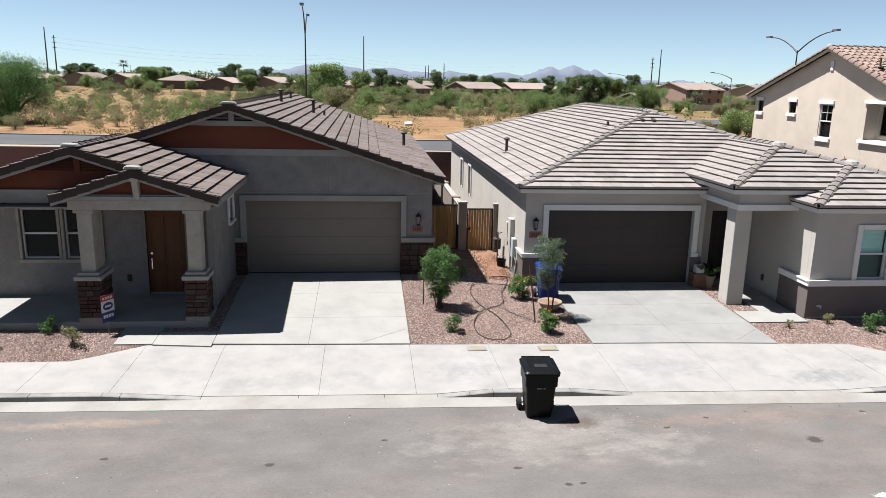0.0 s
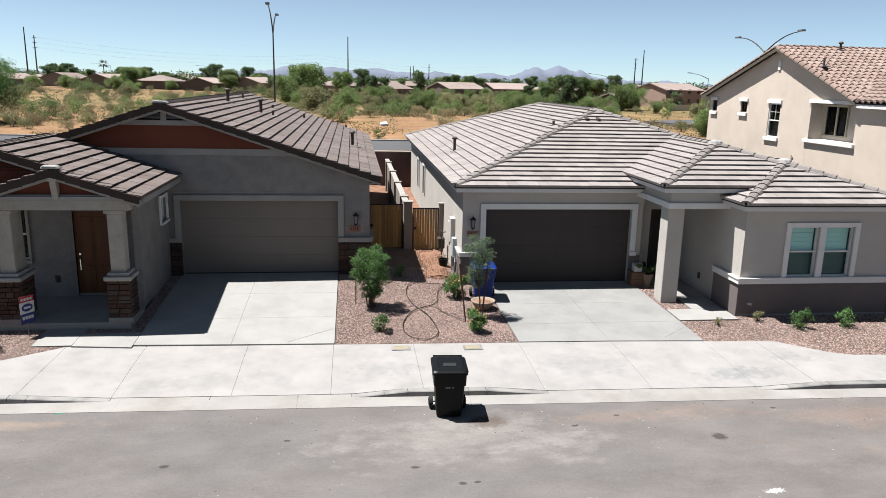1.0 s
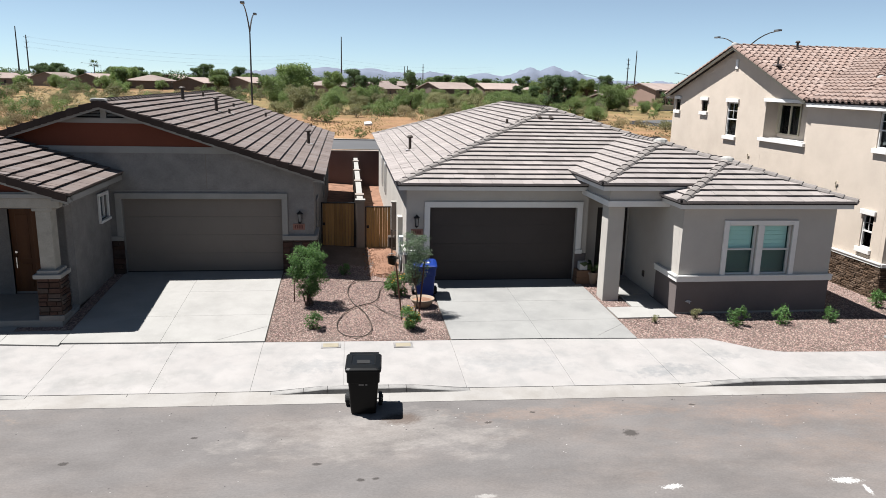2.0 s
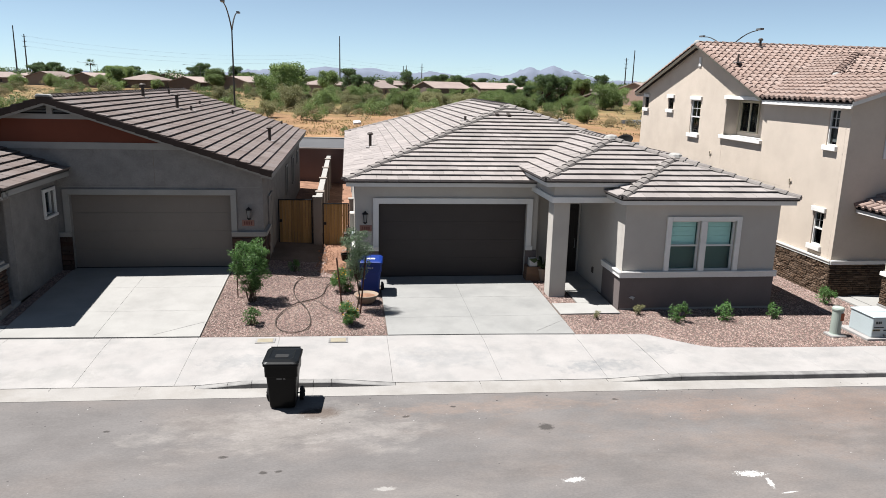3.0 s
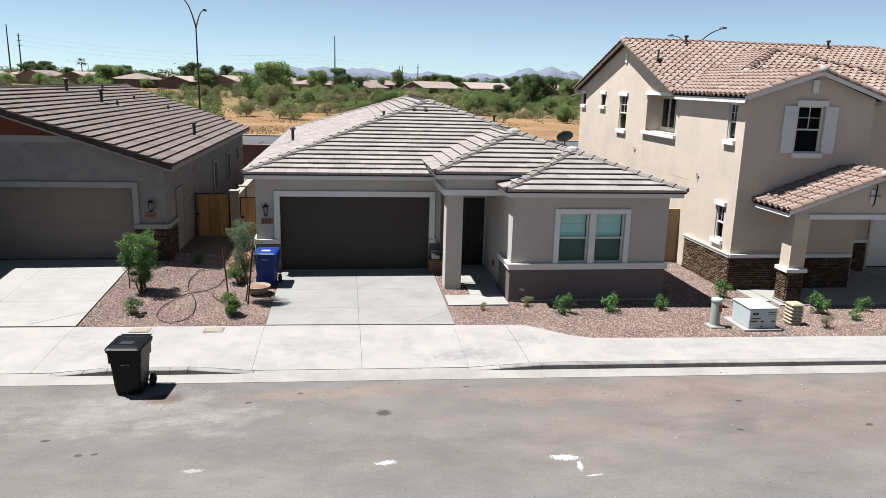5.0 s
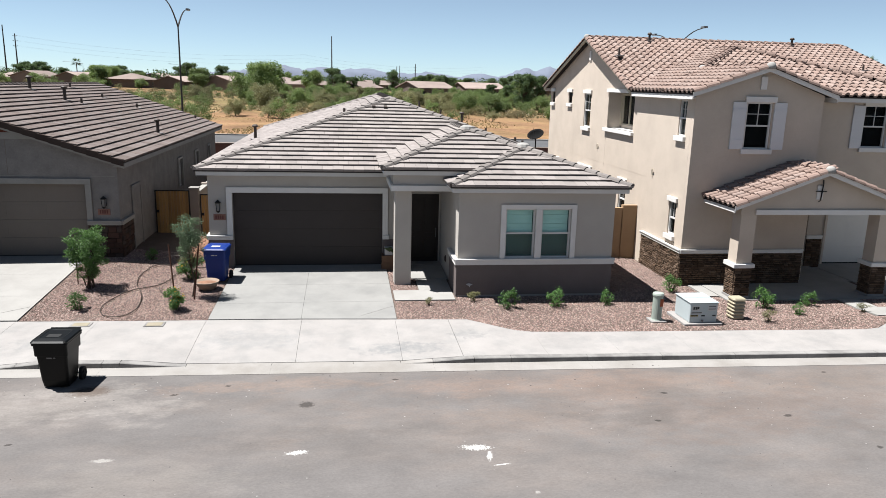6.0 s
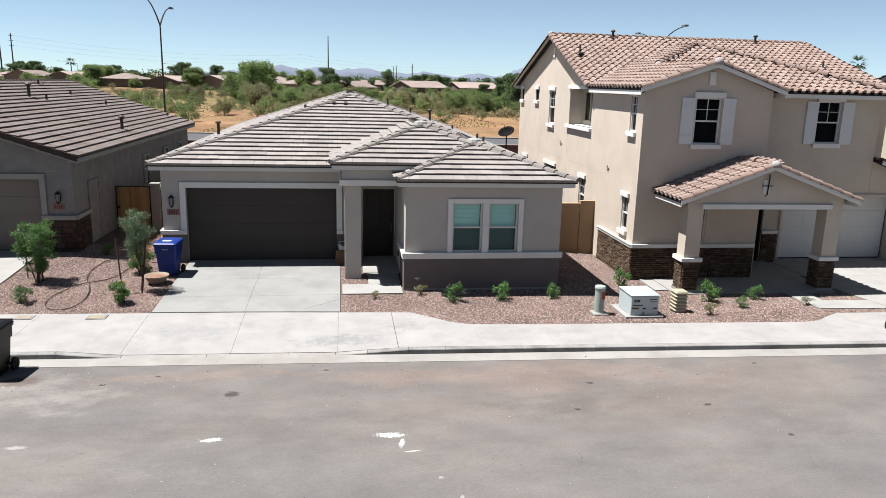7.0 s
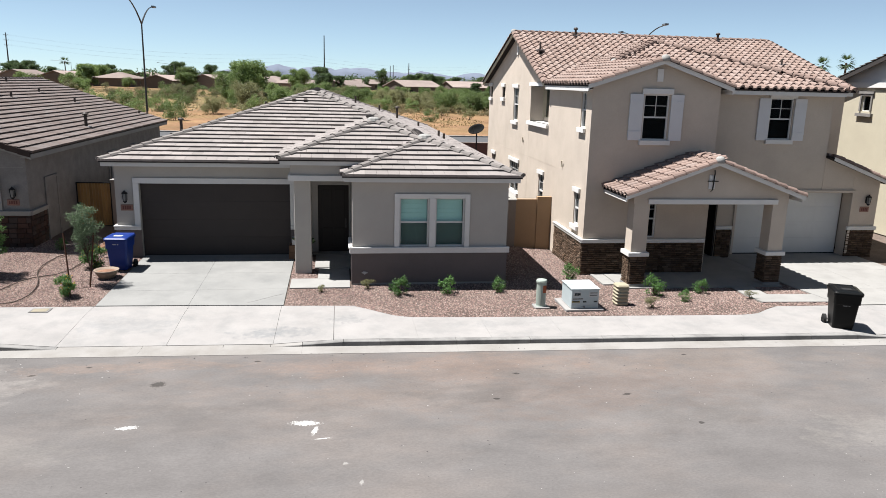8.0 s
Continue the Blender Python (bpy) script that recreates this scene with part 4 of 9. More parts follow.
for u0, u1, z0, z1 in ((-1.008, -0.992, 3.0, 4.14), (-3.9, 2.2, 2.99, 3.002)):
    bm = bmesh.new()
    gw.box(bm, u0, u1, z0, z1, 0.001, 0.005)
    part("control_joint", bm, M_TRIM_L if u1 > 0 else M_GARAGE_L, house_l)
band(house_l, gw, 1.28, 2.33, 1.41, 1.56, M_TRIM_L, 0.10)
band(house_l, gw, -3.95, -3.58, 1.41, 1.56, M_TRIM_L, 0.08)
# long side walls and back
wall(house_l, side(-10.2), 21.14, 40.945, -0.1, 3.6, M_STUCCO_L)
wall(house_l, side_right(2.28), 23.055, 40.945, -0.1, 3.45, M_STUCCO_L, [(31.5, 32.3, 1.4, 2.6), (35.2, 36.0, 1.4, 2.6), (38.6, 39.2, 2.0, 2.6)])
for a, b, c in ((31.5, 32.3, 1.4), (35.2, 36.0, 1.4), (38.6, 39.2, 2.0)):
    window(house_l, side_right(2.28), a, b, c, 2.6, trim=0.1, trim_mat=M_TRIM_L)
bm = bmesh.new()
prism(bm, [(-10.2, 40.95, -0.1), (2.28, 40.95, -0.1), (2.28, 40.95, 3.45), (-3.9, 40.95, 5.55), (-10.2, 40.95, 3.45)], (0, 0.18, 0))
pieces("wall", bm, M_STUCCO_L, house_l)
# panel with trim on the right wall near the street, for an arched niche
bm = bmesh.new()
side_right(2.28).box(bm, 24.3, 25.25, 0.35, 2.4, 0.003, 0.03)
part("service_door", bm, M_STUCCO_L, house_l)
bm = bmesh.new()
side_right(2.28).box(bm, 24.2, 24.3, 0.3, 2.5, 0.003, 0.05)
side_right(2.28).box(bm, 25.25, 25.35, 0.3, 2.5, 0.003, 0.05)
side_right(2.28).box(bm, 24.3, 25.25, 2.4, 2.5, 0.003, 0.05)
part("door_trim", bm, M_STUCCO_L, house_l)
# front wing: window and entry wall, side wall, gable on its beam
fw = front(20.95)
wall(house_l, fw, -12.8, -4.135, 0.1, 3.4, M_STUCCO_L, [(-9.45, -8.47, 1.35, 2.8), (-8.29, -7.31, 1.35, 2.8), (-6.08, -5.0, 0.27, 2.74)])
for a, b in ((-9.45, -8.47), (-8.29, -7.31)):
    window(house_l, fw, a, b, 1.35, 2.8, trim=0.08, trim_mat=M_COLUMN_L, sill=0.10, label="single-hung window with dark panes")
bm = bmesh.new()
fw.box(bm, -6.08, -5.0, 0.28, 2.74, -0.12, -0.07)
door_l = part("front_door", bm, M_DOOR_WOOD, house_l, "red-brown stained wooden front door")
for a, b in ((0.45, 1.15), (1.3, 2.58)):
    for c in (-5.93, -5.49):
        bm = bmesh.new()
        fw.box(bm, c, c + 0.34, a, b, -0.07, -0.055)
        part("door_panel", bm, M_DOOR_WOOD, door_l, bevel=0.006)
bm = bmesh.new()
tube(bm, [fw.p(-5.96, 1.35, -0.05), fw.p(-5.96, 1.35, 0.02), fw.p(-5.96, 1.05, 0.02), fw.p(-5.96, 1.05, -0.05)], 0.02, 6)
lathe(bm, [(0.04, -0.03), (0.04, 0.03)], fw.p(-5.96, 1.5, -0.04), 8)
part("door_handle", bm, M_CHROME, door_l, "polished metal handle")
bm = bmesh.new()
fw.box(bm, -6.16, -6.08, 0.27, 2.82, -0.1, 0.02)
fw.box(bm, -5.0, -4.92, 0.27, 2.82, -0.1, 0.02)
fw.box(bm, -6.08, -5.0, 2.74, 2.82, -0.1, 0.02)
part("door_trim", bm, M_STUCCO_L, house_l)
wall(house_l, side_right(-3.95), 19.75, 22.84, -0.1, 3.38, M_STUCCO_L, [(21.9, 22.6, 2.22, 2.93)])
window(house_l, side_right(-3.95), 21.9, 22.6, 2.22, 2.93, trim=0.1, trim_mat=M_TRIM, sill=0.08, rail=False)
bm = bmesh.new()
box(bm, -10.3, -3.9, 19.0, 19.3, 3.27, 3.54)
pieces("beam", bm, M_COLUMN_L, house_l)
gable(house_l, front(19.05), -10.2, -3.9, -7.05, 3.54, 3.58, 4.61, M_RED, "gable_board", -0.15, 0.0, "dark red-brown gable board")
bm = bmesh.new()
box(bm, -10.2, -3.9, 18.98, 19.04, 3.52, 3.62)
pieces("gable_band", bm, M_TRIM_L, house_l)
bm = bmesh.new()
box(bm, -7.12, -6.98, 18.96, 19.05, 4.03, 4.50)
prism(bm, [(-8.0, 18.97, 4.04), (-6.1, 18.97, 4.04), (-6.1, 18.97, 4.11), (-8.0, 18.97, 4.11)], (0, 0.05, 0))
pieces("gable_frame", bm, M_RED, house_l)
gable(house_l, front(18.985), -8.25, -5.85, -7.05, 4.11, 4.11, 4.50, M_DECK, "vent_backing", -0.05, 0.0)
for k in range(4):
    z = 4.13 + k * 0.08
    half = (4.50 - z - 0.03) * 3
    for a, b in ((-7.05 - half, -7.14), (-6.96, -7.05 + half)):
        if b - a > 0.1:
            bm = bmesh.new()
            prism(bm, [(a, 18.95, z), (b, 18.95, z), (b, 18.98, z + 0.045), (a, 18.98, z + 0.045)], (0, 0.008, 0.008))
            part("vent_louvre", bm, M_RED, house_l)
# entry porch: two columns, beam, small gable with bracket
bm = bmesh.new()
box(bm, -7.2, -3.78, 18.52, 18.9, 3.19, 3.435)
box(bm, -4.2, -3.82, 18.9, 19.3, 3.19, 3.435)
box(bm, -7.1, -6.65, 18.9, 19.3, 3.19, 3.435)
pieces("beam", bm, M_COLUMN_L, house_l, bevel=0.01)
bm = bmesh.new()
box(bm, -7.35, -3.66, 18.45, 18.52, 3.44, 3.54)
box(bm, -7.35, -3.66, 18.52, 18.8, 3.54, 3.58)
pieces("gable_band", bm, M_TRIM_L, house_l)
gable(house_l, front(18.58), -7.12, -3.78, -5.52, 3.58, 3.58, 4.12, M_RED, "gable_board", -0.12, 0.0, "dark red-brown gable board")
bm = bmesh.new()
prism(bm, [(-5.58, 18.33, 4.06), (-5.58, 18.33, 3.95), (-5.58, 18.42, 3.58), (-5.58, 18.44, 3.47), (-5.58, 18.57, 3.55), (-5.58, 18.57, 4.05)], (0.15, 0, 0))
box(bm, -5.62, -5.38, 18.27, 18.57, 3.94, 4.05)
part("bracket", bm, M_COLUMN_L, house_l, bevel=0.01)
bm = bmesh.new()
box(bm, -10.1, -3.75, 18.7, 20.96, 3.19, 3.23)
part("porch_ceiling", bm, M_STUCCO_L, house_l)
COLUMN_STONES = []
for cx, back in ((-6.84, 19.3), (-4.2, 19.05)):
    bm = bmesh.new()
    z0 = 0.27
    box(bm, cx - 0.27, cx + 0.27, 18.51, back, z0, 1.38)
    col = part("column", bm, M_JOINT, house_l, "stone-faced pier with a pale stucco column on it")
    bm = bmesh.new()
    box(bm, cx - 0.31, cx + 0.31, 18.47, back + 0.04, z0 - 0.02, z0 + 0.12)
    part("foot", bm, M_STUCCO_L, col, bevel=0.01)
    bm = bmesh.new()
    box(bm, cx - 0.335, cx + 0.335, 18.41, back + 0.1, 1.38, 1.49)
    box(bm, cx - 0.26, cx + 0.26, 18.49, back + 0.02, 1.49, 1.58)
    part("cap_stone", bm, M_TRIM_L, col, bevel=0.012)
    bm = bmesh.new()
    box(bm, cx - 0.19, cx + 0.17, 18.59, back - 0.08, 1.575, 3.10)
    box(bm, cx - 0.25, cx + 0.23, 18.53, back - 0.02, 3.10, 3.19)
    part("shaft", bm, M_COLUMN_L, col, bevel=0.012)
    COLUMN_STONES.append((col, cx, (18.51 + back) / 2, 0.27, z0 + 0.12, 1.38, (back - 18.51) / 2))
bm = bmesh.new()
box(bm, -10.2, 2.2, 23.0, 41.0, -0.2, ZL)
box(bm, -12.7, -4.0, 21.0, 23.0, -0.2, ZL)
pieces("foundation", bm, M_CONCRETE, house_l)
bm = bmesh.new()
box(bm, -10.1, 2.2, 23.0, 41.0, 3.30, 3.34)
pieces("inner_ceiling", bm, M_DECK, house_l)

roof_l = roof(house_l, "roof", [
    ((2.62, 22.45), (-1, 0), 3.52, S3, [(2.62, 22.45), (2.62, 41.5), (-3.9, 41.5), (-3.9, 22.45)], 170),
    ((-10.6, 22.45), (1, 0), 3.457, S3, [(-10.6, 22.45), (-3.9, 22.45), (-3.9, 41.5), (-10.6, 41.5)], 0),
], "flat_l", "brown-grey flat concrete tile roof")
roof_lw = roof(house_l, "wing_roof", [
    ((-3.5, 18.6), (-1, 0), 3.54, S3, [(-3.5, 18.6), (-3.5, 22.84), (-7.05, 22.84), (-7.05, 18.6)], 130),
    ((-10.6, 18.6), (1, 0), 3.537, S3, [(-10.6, 18.6), (-7.05, 18.6), (-7.05, 22.45), (-10.6, 22.45)], 0),
], "flat_l", "brown-grey flat concrete tile roof over the front wing")
roof_lp = roof(house_l, "porch_roof", [
    ((-3.5, 18.32), (-1, 0), 3.53, S3, [(-3.5, 18.32), (-3.5, 18.6), (-5.52, 18.6), (-5.52, 18.32)], 0),
    ((-7.52, 18.32), (1, 0), 3.535, S3, [(-7.52, 18.32), (-5.52, 18.32), (-5.52, 19.2), (-7.52, 19.2)], 0),
], "flat_l", "small tiled porch gable roof")
caps(roof_l, "l", (-3.9, 22.5, 5.71), (-3.9, 41.45, 5.71))
caps(roof_lw, "l", (-7.05, 18.65, 4.74), (-7.05, 22.6, 4.74))
caps(roof_lp, "l", (-5.52, 18.36, 4.222), (-5.52, 19.0, 4.222))


def rake_tiles(house, a, b, material, n, drop=0.17, out=(0, -1, 0)):
    """Edge tiles that lap up a gable: each a bent piece over the board."""
    a, b, o = Vector(a), Vector(b), Vector(out)
    for k in range(n):
        p, q = a.lerp(b, k / n), a.lerp(b, (k + 1) / n)
        lift = Vector((0, 0, 0.045))
        bm = bmesh.new()
        prism(bm, [p + lift, q + lift * 0.45, q - Vector((0, 0, drop)), p - Vector((0, 0, drop - 0.02))], o * 0.055)
        prism(bm, [p + lift, q + lift * 0.45, q + lift * 0.45 - o * 0.14, p + lift - o * 0.14], (0, 0, -0.02))
        part("edge_tile", bm, material, house)


def gable_end(house, a, ridge, b, board, tile_mat, n, out=(0, -1, 0)):
    rake_tiles(house, a, ridge, tile_mat, n, out=out)
    rake_tiles(house, b, ridge, tile_mat, n, out=out)
    low, back = Vector((0, 0, 0.085)), Vector(out) * -0.02
    rake(house, Vector(a) - low + back, Vector(ridge) - low + back, board, 0.145, 0.05, Vector(out) * -1)
    rake(house, Vector(b) - low + back, Vector(ridge) - low + back, board, 0.145, 0.05, Vector(out) * -1)


gable_end(house_l, (2.62, 22.45, 3.52), (-3.9, 22.45, 5.69), (-7.2, 22.45, 4.59), M_TRIM_L, M_EDGE_L, 18)
gable_end(house_l, (-3.5, 18.6, 3.54), (-7.05, 18.6, 4.723), (-10.6, 18.6, 3.537), M_TRIM_L, M_EDGE_L, 10)
gable_end(house_l, (-3.5, 18.32, 3.53), (-5.52, 18.32, 4.202), (-7.52, 18.32, 3.535), M_TRIM_L, M_EDGE_L, 6)
gable_end(house_l, (2.62, 41.5, 3.52), (-3.9, 41.5, 5.69), (-10.6, 41.5, 3.457), M_TRIM_L, M_EDGE_L, 14, (0, 1, 0))
for x in (2.585, ):
    bm = bmesh.new()
    box(bm, x, x + 0.035, 22.5, 41.45, 3.31, 3.49)
    part("fascia", bm, M_TRIM_L, house_l)
    bm = bmesh.new()
    box(bm, 2.28, x, 22.5, 41.45, 3.33, 3.36)
    pieces("soffit", bm, M_TRIM_L, house_l)
bm = bmesh.new()
box(bm, -3.535, -3.5, 18.36, 22.8, 3.33, 3.51)
part("fascia", bm, M_TRIM_L, house_l)
bm = bmesh.new()
box(bm, -3.95, -3.54, 18.5, 22.8, 3.35, 3.38)
pieces("soffit", bm, M_TRIM_L, house_l)
for p, q in (((-3.9, 22.43, 5.70), 1.0), ((-7.05, 18.58, 4.74), 0.9), ((-5.52, 18.28, 4.24), 0.9)):
    bm = bmesh.new()
    prism(bm, [(p[0] - 0.24 * q, p[1] - 0.02, p[2] + 0.0), (p[0] - 0.18 * q, p[1] - 0.02, p[2] + 0.085), (p[0] + 0.18 * q, p[1] - 0.02, p[2] + 0.075), (p[0] + 0.24 * q, p[1] - 0.02, p[2])], (0, 0.22, 0))
    part("ridge_mortar", bm, M_MORTAR, house_l, "pale mortar cap", bevel=0.02)
wall_lantern(gw, 1.84, 2.16, "black lantern on the taupe wall beside the garage")
number_plate(gw, 1.80, 1.84)

# ---- grey single-storey house with the hipped roof ----
house_r = thing("house", "warm grey stucco single-storey house with pale hipped tile roof", "house", "houses on the street", at=(11, 30, 0.1))
rf = front(22.15)
wall(house_r, rf, 5.2, 11.15, -0.1, 3.3, M_STUCCO_R, [(5.95, 10.78, 0.0, 2.6)])
garage_door(house_r, rf, 5.95, 10.78, 0.155, 2.6, M_GARAGE_R, M_TRIM, 0.18, foot=1.2, label="closed dark brown sectional garage door")
band(house_r, rf, 5.14, 5.95, 1.06, 1.2, M_TRIM, 0.08)
band(house_r, rf, 10.78, 11.0, 1.06, 1.2, M_TRIM, 0.08)
bm = bmesh.new()
rf.box(bm, 5.17, 5.95, -0.1, 1.06, 0.003, 0.035)
rf.box(bm, 10.78, 11.15, -0.1, 1.06, 0.003, 0.035)
pieces("wainscot", bm, M_STUCCO_R_LOW, house_r)
rs = side(5.2)
SIDE_WINS = ((34.2, 35.0, 1.15, 2.55), (37.2, 38.0, 1.15, 2.55))
wall(house_r, rs, 22.335, 42.515, -0.1, 3.3, M_STUCCO_R, SIDE_WINS)
for w4 in SIDE_WINS:
    window(house_r, rs, *w4, trim=0.1)
band(house_r, rs, 22.08, 23.0, 1.06, 1.2, M_TRIM, 0.08)
bm = bmesh.new()
rs.box(bm, 22.12, 23.0, -0.1, 1.06, 0.003, 0.035)
pieces("wainscot", bm, M_STUCCO_R_LOW, house_r)
wall(house_r, side_right(17.48), 18.935, 42.515, -0.1, 3.3, M_STUCCO_R, [(30, 31.2, 1.1, 2.5)])
window(house_r, side_right(17.48), 30, 31.2, 1.1, 2.5, trim=0.1)
wall(house_r, front(42.52), 5.2, 17.48, -0.1, 3.3, M_STUCCO_R)
# window wing
ww = front(18.75)
wall(house_r, ww, 12.8, 17.48, -0.1, 3.3, M_STUCCO_R, [(14.19, 15.08, 1.2, 2.68), (15.27, 16.16, 1.2, 2.68)])
for a, b in ((14.19, 15.08), (15.27, 16.16)):
    window(house_r, ww, a, b, 1.2, 2.68, blind=(M_BLIND, 0.5), curtain=M_BACKING_TEAL, label="single-hung window with a pale green blind")
bm = bmesh.new()
ww.box(bm, 14.04, 14.19, 1.2, 2.81, 0.003, 0.06)
ww.box(bm, 15.08, 15.27, 1.2, 2.68, 0.003, 0.06)
ww.box(bm, 16.16, 16.31, 1.2, 2.81, 0.003, 0.06)
ww.box(bm, 14.19, 16.16, 2.68, 2.81, 0.003, 0.06)
part("window_trim", bm, M_TRIM, house_r, bevel=0.006)
band(house_r, ww, 12.72, 17.56, 1.02, 1.2, M_TRIM, 0.09)
bm = bmesh.new()
ww.box(bm, 12.77, 17.5, 0.1, 1.02, 0.003, 0.035)
pieces("wainscot", bm, M_STUCCO_R_LOW, house_r)
bm = bmesh.new()
ww.box(bm, 12.78, 17.5, -0.1, 0.1, 0.003, 0.03)
part("footing", bm, M_CONCRETE, house_r)
wl = side(12.8)
wall(house_r, wl, 18.935, 22.715, -0.1, 3.3, M_STUCCO_R)
band(house_r, wl, 18.67, 20.2, 1.02, 1.2, M_TRIM, 0.09)
bm = bmesh.new()
wl.box(bm, 18.72, 20.2, -0.1, 1.02, 0.003, 0.035)
pieces("wainscot", bm, M_STUCCO_R_LOW, house_r)
# entry: door wall, column, beam
de = front(22.72)
wall(house_r, de, 11.155, 12.795, -0.1, 3.3, M_STUCCO_R, [(11.68, 12.74, 0.1, 2.5)])
bm = bmesh.new()
de.box(bm, 11.68, 12.74, 0.13, 2.5, -0.1, -0.05)
door_r = part("front_door", bm, M_DOOR_DARK, house_r, "very dark front door in the shaded entry")
for a, b in ((0.3, 1.0), (1.15, 2.35)):
    for c in (11.82, 12.26):
        bm = bmesh.new()
        de.box(bm, c, c + 0.34, a, b, -0.05, -0.035)
        part("door_panel", bm, M_DOOR_DARK, door_r, bevel=0.006)
bm = bmesh.new()
tube(bm, [de.p(12.64, 1.3, -0.05), de.p(12.64, 1.3, 0.02), de.p(12.64, 1.0, 0.02), de.p(12.64, 1.0, -0.05)], 0.014, 6)
part("door_handle", bm, M_GALV, door_r, "polished metal handle")
wall(house_r, side_right(11.15), 22.335, 22.715, -0.1, 3.3, M_STUCCO_R)
bm = bmesh.new()
box(bm, 11.04, 11.55, 20.0, 20.53, 0.0, 3.06)
part("column", bm, M_STUCCO_R, house_r, bevel=0.012)
bm = bmesh.new()
box(bm, 10.96, 16.1, 19.73, 20.1, 3.05, 3.56)
box(bm, 10.96, 11.3, 20.1, 22.2, 3.05, 3.56)
pieces("beam", bm, M_STUCCO_R, house_r)
bm = bmesh.new()
box(bm, 10.89, 12.79, 19.66, 19.73, 3.04, 3.21)
box(bm, 10.89, 10.96, 19.73, 22.14, 3.04, 3.21)
part("band", bm, M_TRIM, house_r, bevel=0.006)
bm = bmesh.new()
box(bm, 11.3, 12.8, 20.1, 22.7, 3.05, 3.09)
part("entry_ceiling", bm, M_STUCCO_R, house_r)
bm = bmesh.new()
box(bm, 5.3, 17.4, 22.3, 42.6, -0.2, 0.14)
box(bm, 12.9, 17.4, 18.9, 22.3, -0.2, 0.14)
pieces("foundation", bm, M_CONCRETE, house_r)

X0, X1, Y0, Y1, ZE = 4.88, 17.8, 21.72, 43.1, 3.38
XM, H = (X0 + X1) / 2, (X1 - X0) / 2
roof_r = roof(house_r, "roof", [
    ((X0, Y0), (0, 1), ZE, S3, [(X0, Y0), (X1, Y0), (XM, Y0 + H)], 130),
    ((X0, Y0), (1, 0), ZE, S3, [(X0, Y0), (XM, Y0 + H), (XM, Y1 - H), (X0, Y1)], 0),
    ((X1, Y0), (-1, 0), ZE, S3, [(X1, Y0), (X1, Y1), (XM, Y1 - H), (XM, Y0 + H)], 0),
    ((X0, Y1), (0, -1), ZE, S3, [(X0, Y1), (XM, Y1 - H), (X1, Y1)], 0),
], "flat_r", "pale grey flat concrete tile roof with hips")
roof_re = roof(house_r, "entry_roof", [
    ((10.62, 19.5), (0, 1), 3.72, S3, [(10.62, 19.5), (16.52, 19.5), (13.57, 22.45)], 60),
    ((10.62, 19.5), (1, 0), 3.72, S3, [(10.62, 19.5), (13.57, 22.45), (13.57, 25.75), (10.62, 22.8)], 40),
    ((16.52, 19.5), (-1, 0), 3.72, S3, [(16.52, 19.5), (16.52, 22.8), (13.57, 25.75), (13.57, 22.45)], 0),
], "flat_r", "pale grey tiled hip roof over the entry")
roof_rw = roof(house_r, "wing_roof", [
    ((12.5, 18.36), (0, 1), ZE, S3, [(12.5, 18.36), (X1, 18.36), (15.15, 21.01)], 60),
    ((12.5, 18.36), (1, 0), ZE, S3, [(12.5, 18.36), (15.15, 21.01), (15.15, 21.4), (12.5, 20.4)], 10),
    ((X1, 18.36), (-1, 0), ZE, S3, [(X1, 18.36), (X1, Y0), (15.15, Y0 + 2.65), (15.15, 21.01)], 0),
], "flat_r", "pale grey tiled hip roof over the window wing")
zr = ZE + H * S3
caps(roof_r, "r", (X0, Y0, ZE + 0.03), (XM, Y0 + H, zr + 0.03))
caps(roof_r, "r", (15.15, 24.37, ZE + 0.91), (XM, Y0 + H, zr + 0.03))
caps(roof_r, "r", (XM, Y0 + H, zr + 0.03), (XM, Y1 - H, zr + 0.03))
caps(roof_r, "r", (X0, Y1, ZE + 0.03), (XM, Y1 - H, zr + 0.03))
caps(roof_r, "r", (X1, Y1, ZE + 0.03), (XM, Y1 - H, zr + 0.03))
caps(roof_re, "r", (10.62, 19.5, 3.75), (13.57, 22.45, 4.735))
caps(roof_re, "r", (15.9, 20.12, 3.96), (13.57, 22.45, 4.735))
caps(roof_re, "r", (13.57, 22.45, 4.735), (13.57, 25.6, 4.735))
caps(roof_rw, "r", (12.5, 18.36, ZE + 0.03), (15.15, 21.01, 4.295))
caps(roof_rw, "r", (X1, 18.36, ZE + 0.03), (15.15, 21.01, 4.295))
caps(roof_rw, "r", (15.15, 21.01, 4.295), (15.15, 24.3, 4.295))
eaves(house_r, X0 + 0.05, X1 - 0.05, Y0 + 0.05, Y1 - 0.05, ZE, M_FASCIA, "fbl")
eaves(house_r, 10.67, 16.47, 19.55, 22.75, 3.72, M_FASCIA, "fl")
eaves(house_r, 12.55, X1 - 0.05, 18.41, 21.7, ZE, M_FASCIA, "fl")
bm = bmesh.new()
box(bm, X1 - 0.085, X1 - 0.05, 18.45, Y1 - 0.1, ZE - 0.19, ZE - 0.02)
part("fascia", bm, M_FASCIA, house_r)
for p in ((13.57, 22.45, 4.80), (15.15, 21.01, 4.36)):
    bm = bmesh.new()
    lathe(bm, [(0.24, -0.08), (0.20, 0.01), (0.12, 0.05), (0.03, 0.06)], p, 9)
    part("ridge_mortar", bm, M_MORTAR, house_r, "pale mortar blob where the hips meet")
wall_lantern(rf, 5.52, 2.16, "black lantern on the grey wall beside the garage")
number_plate(rf, 5.54, 1.80)

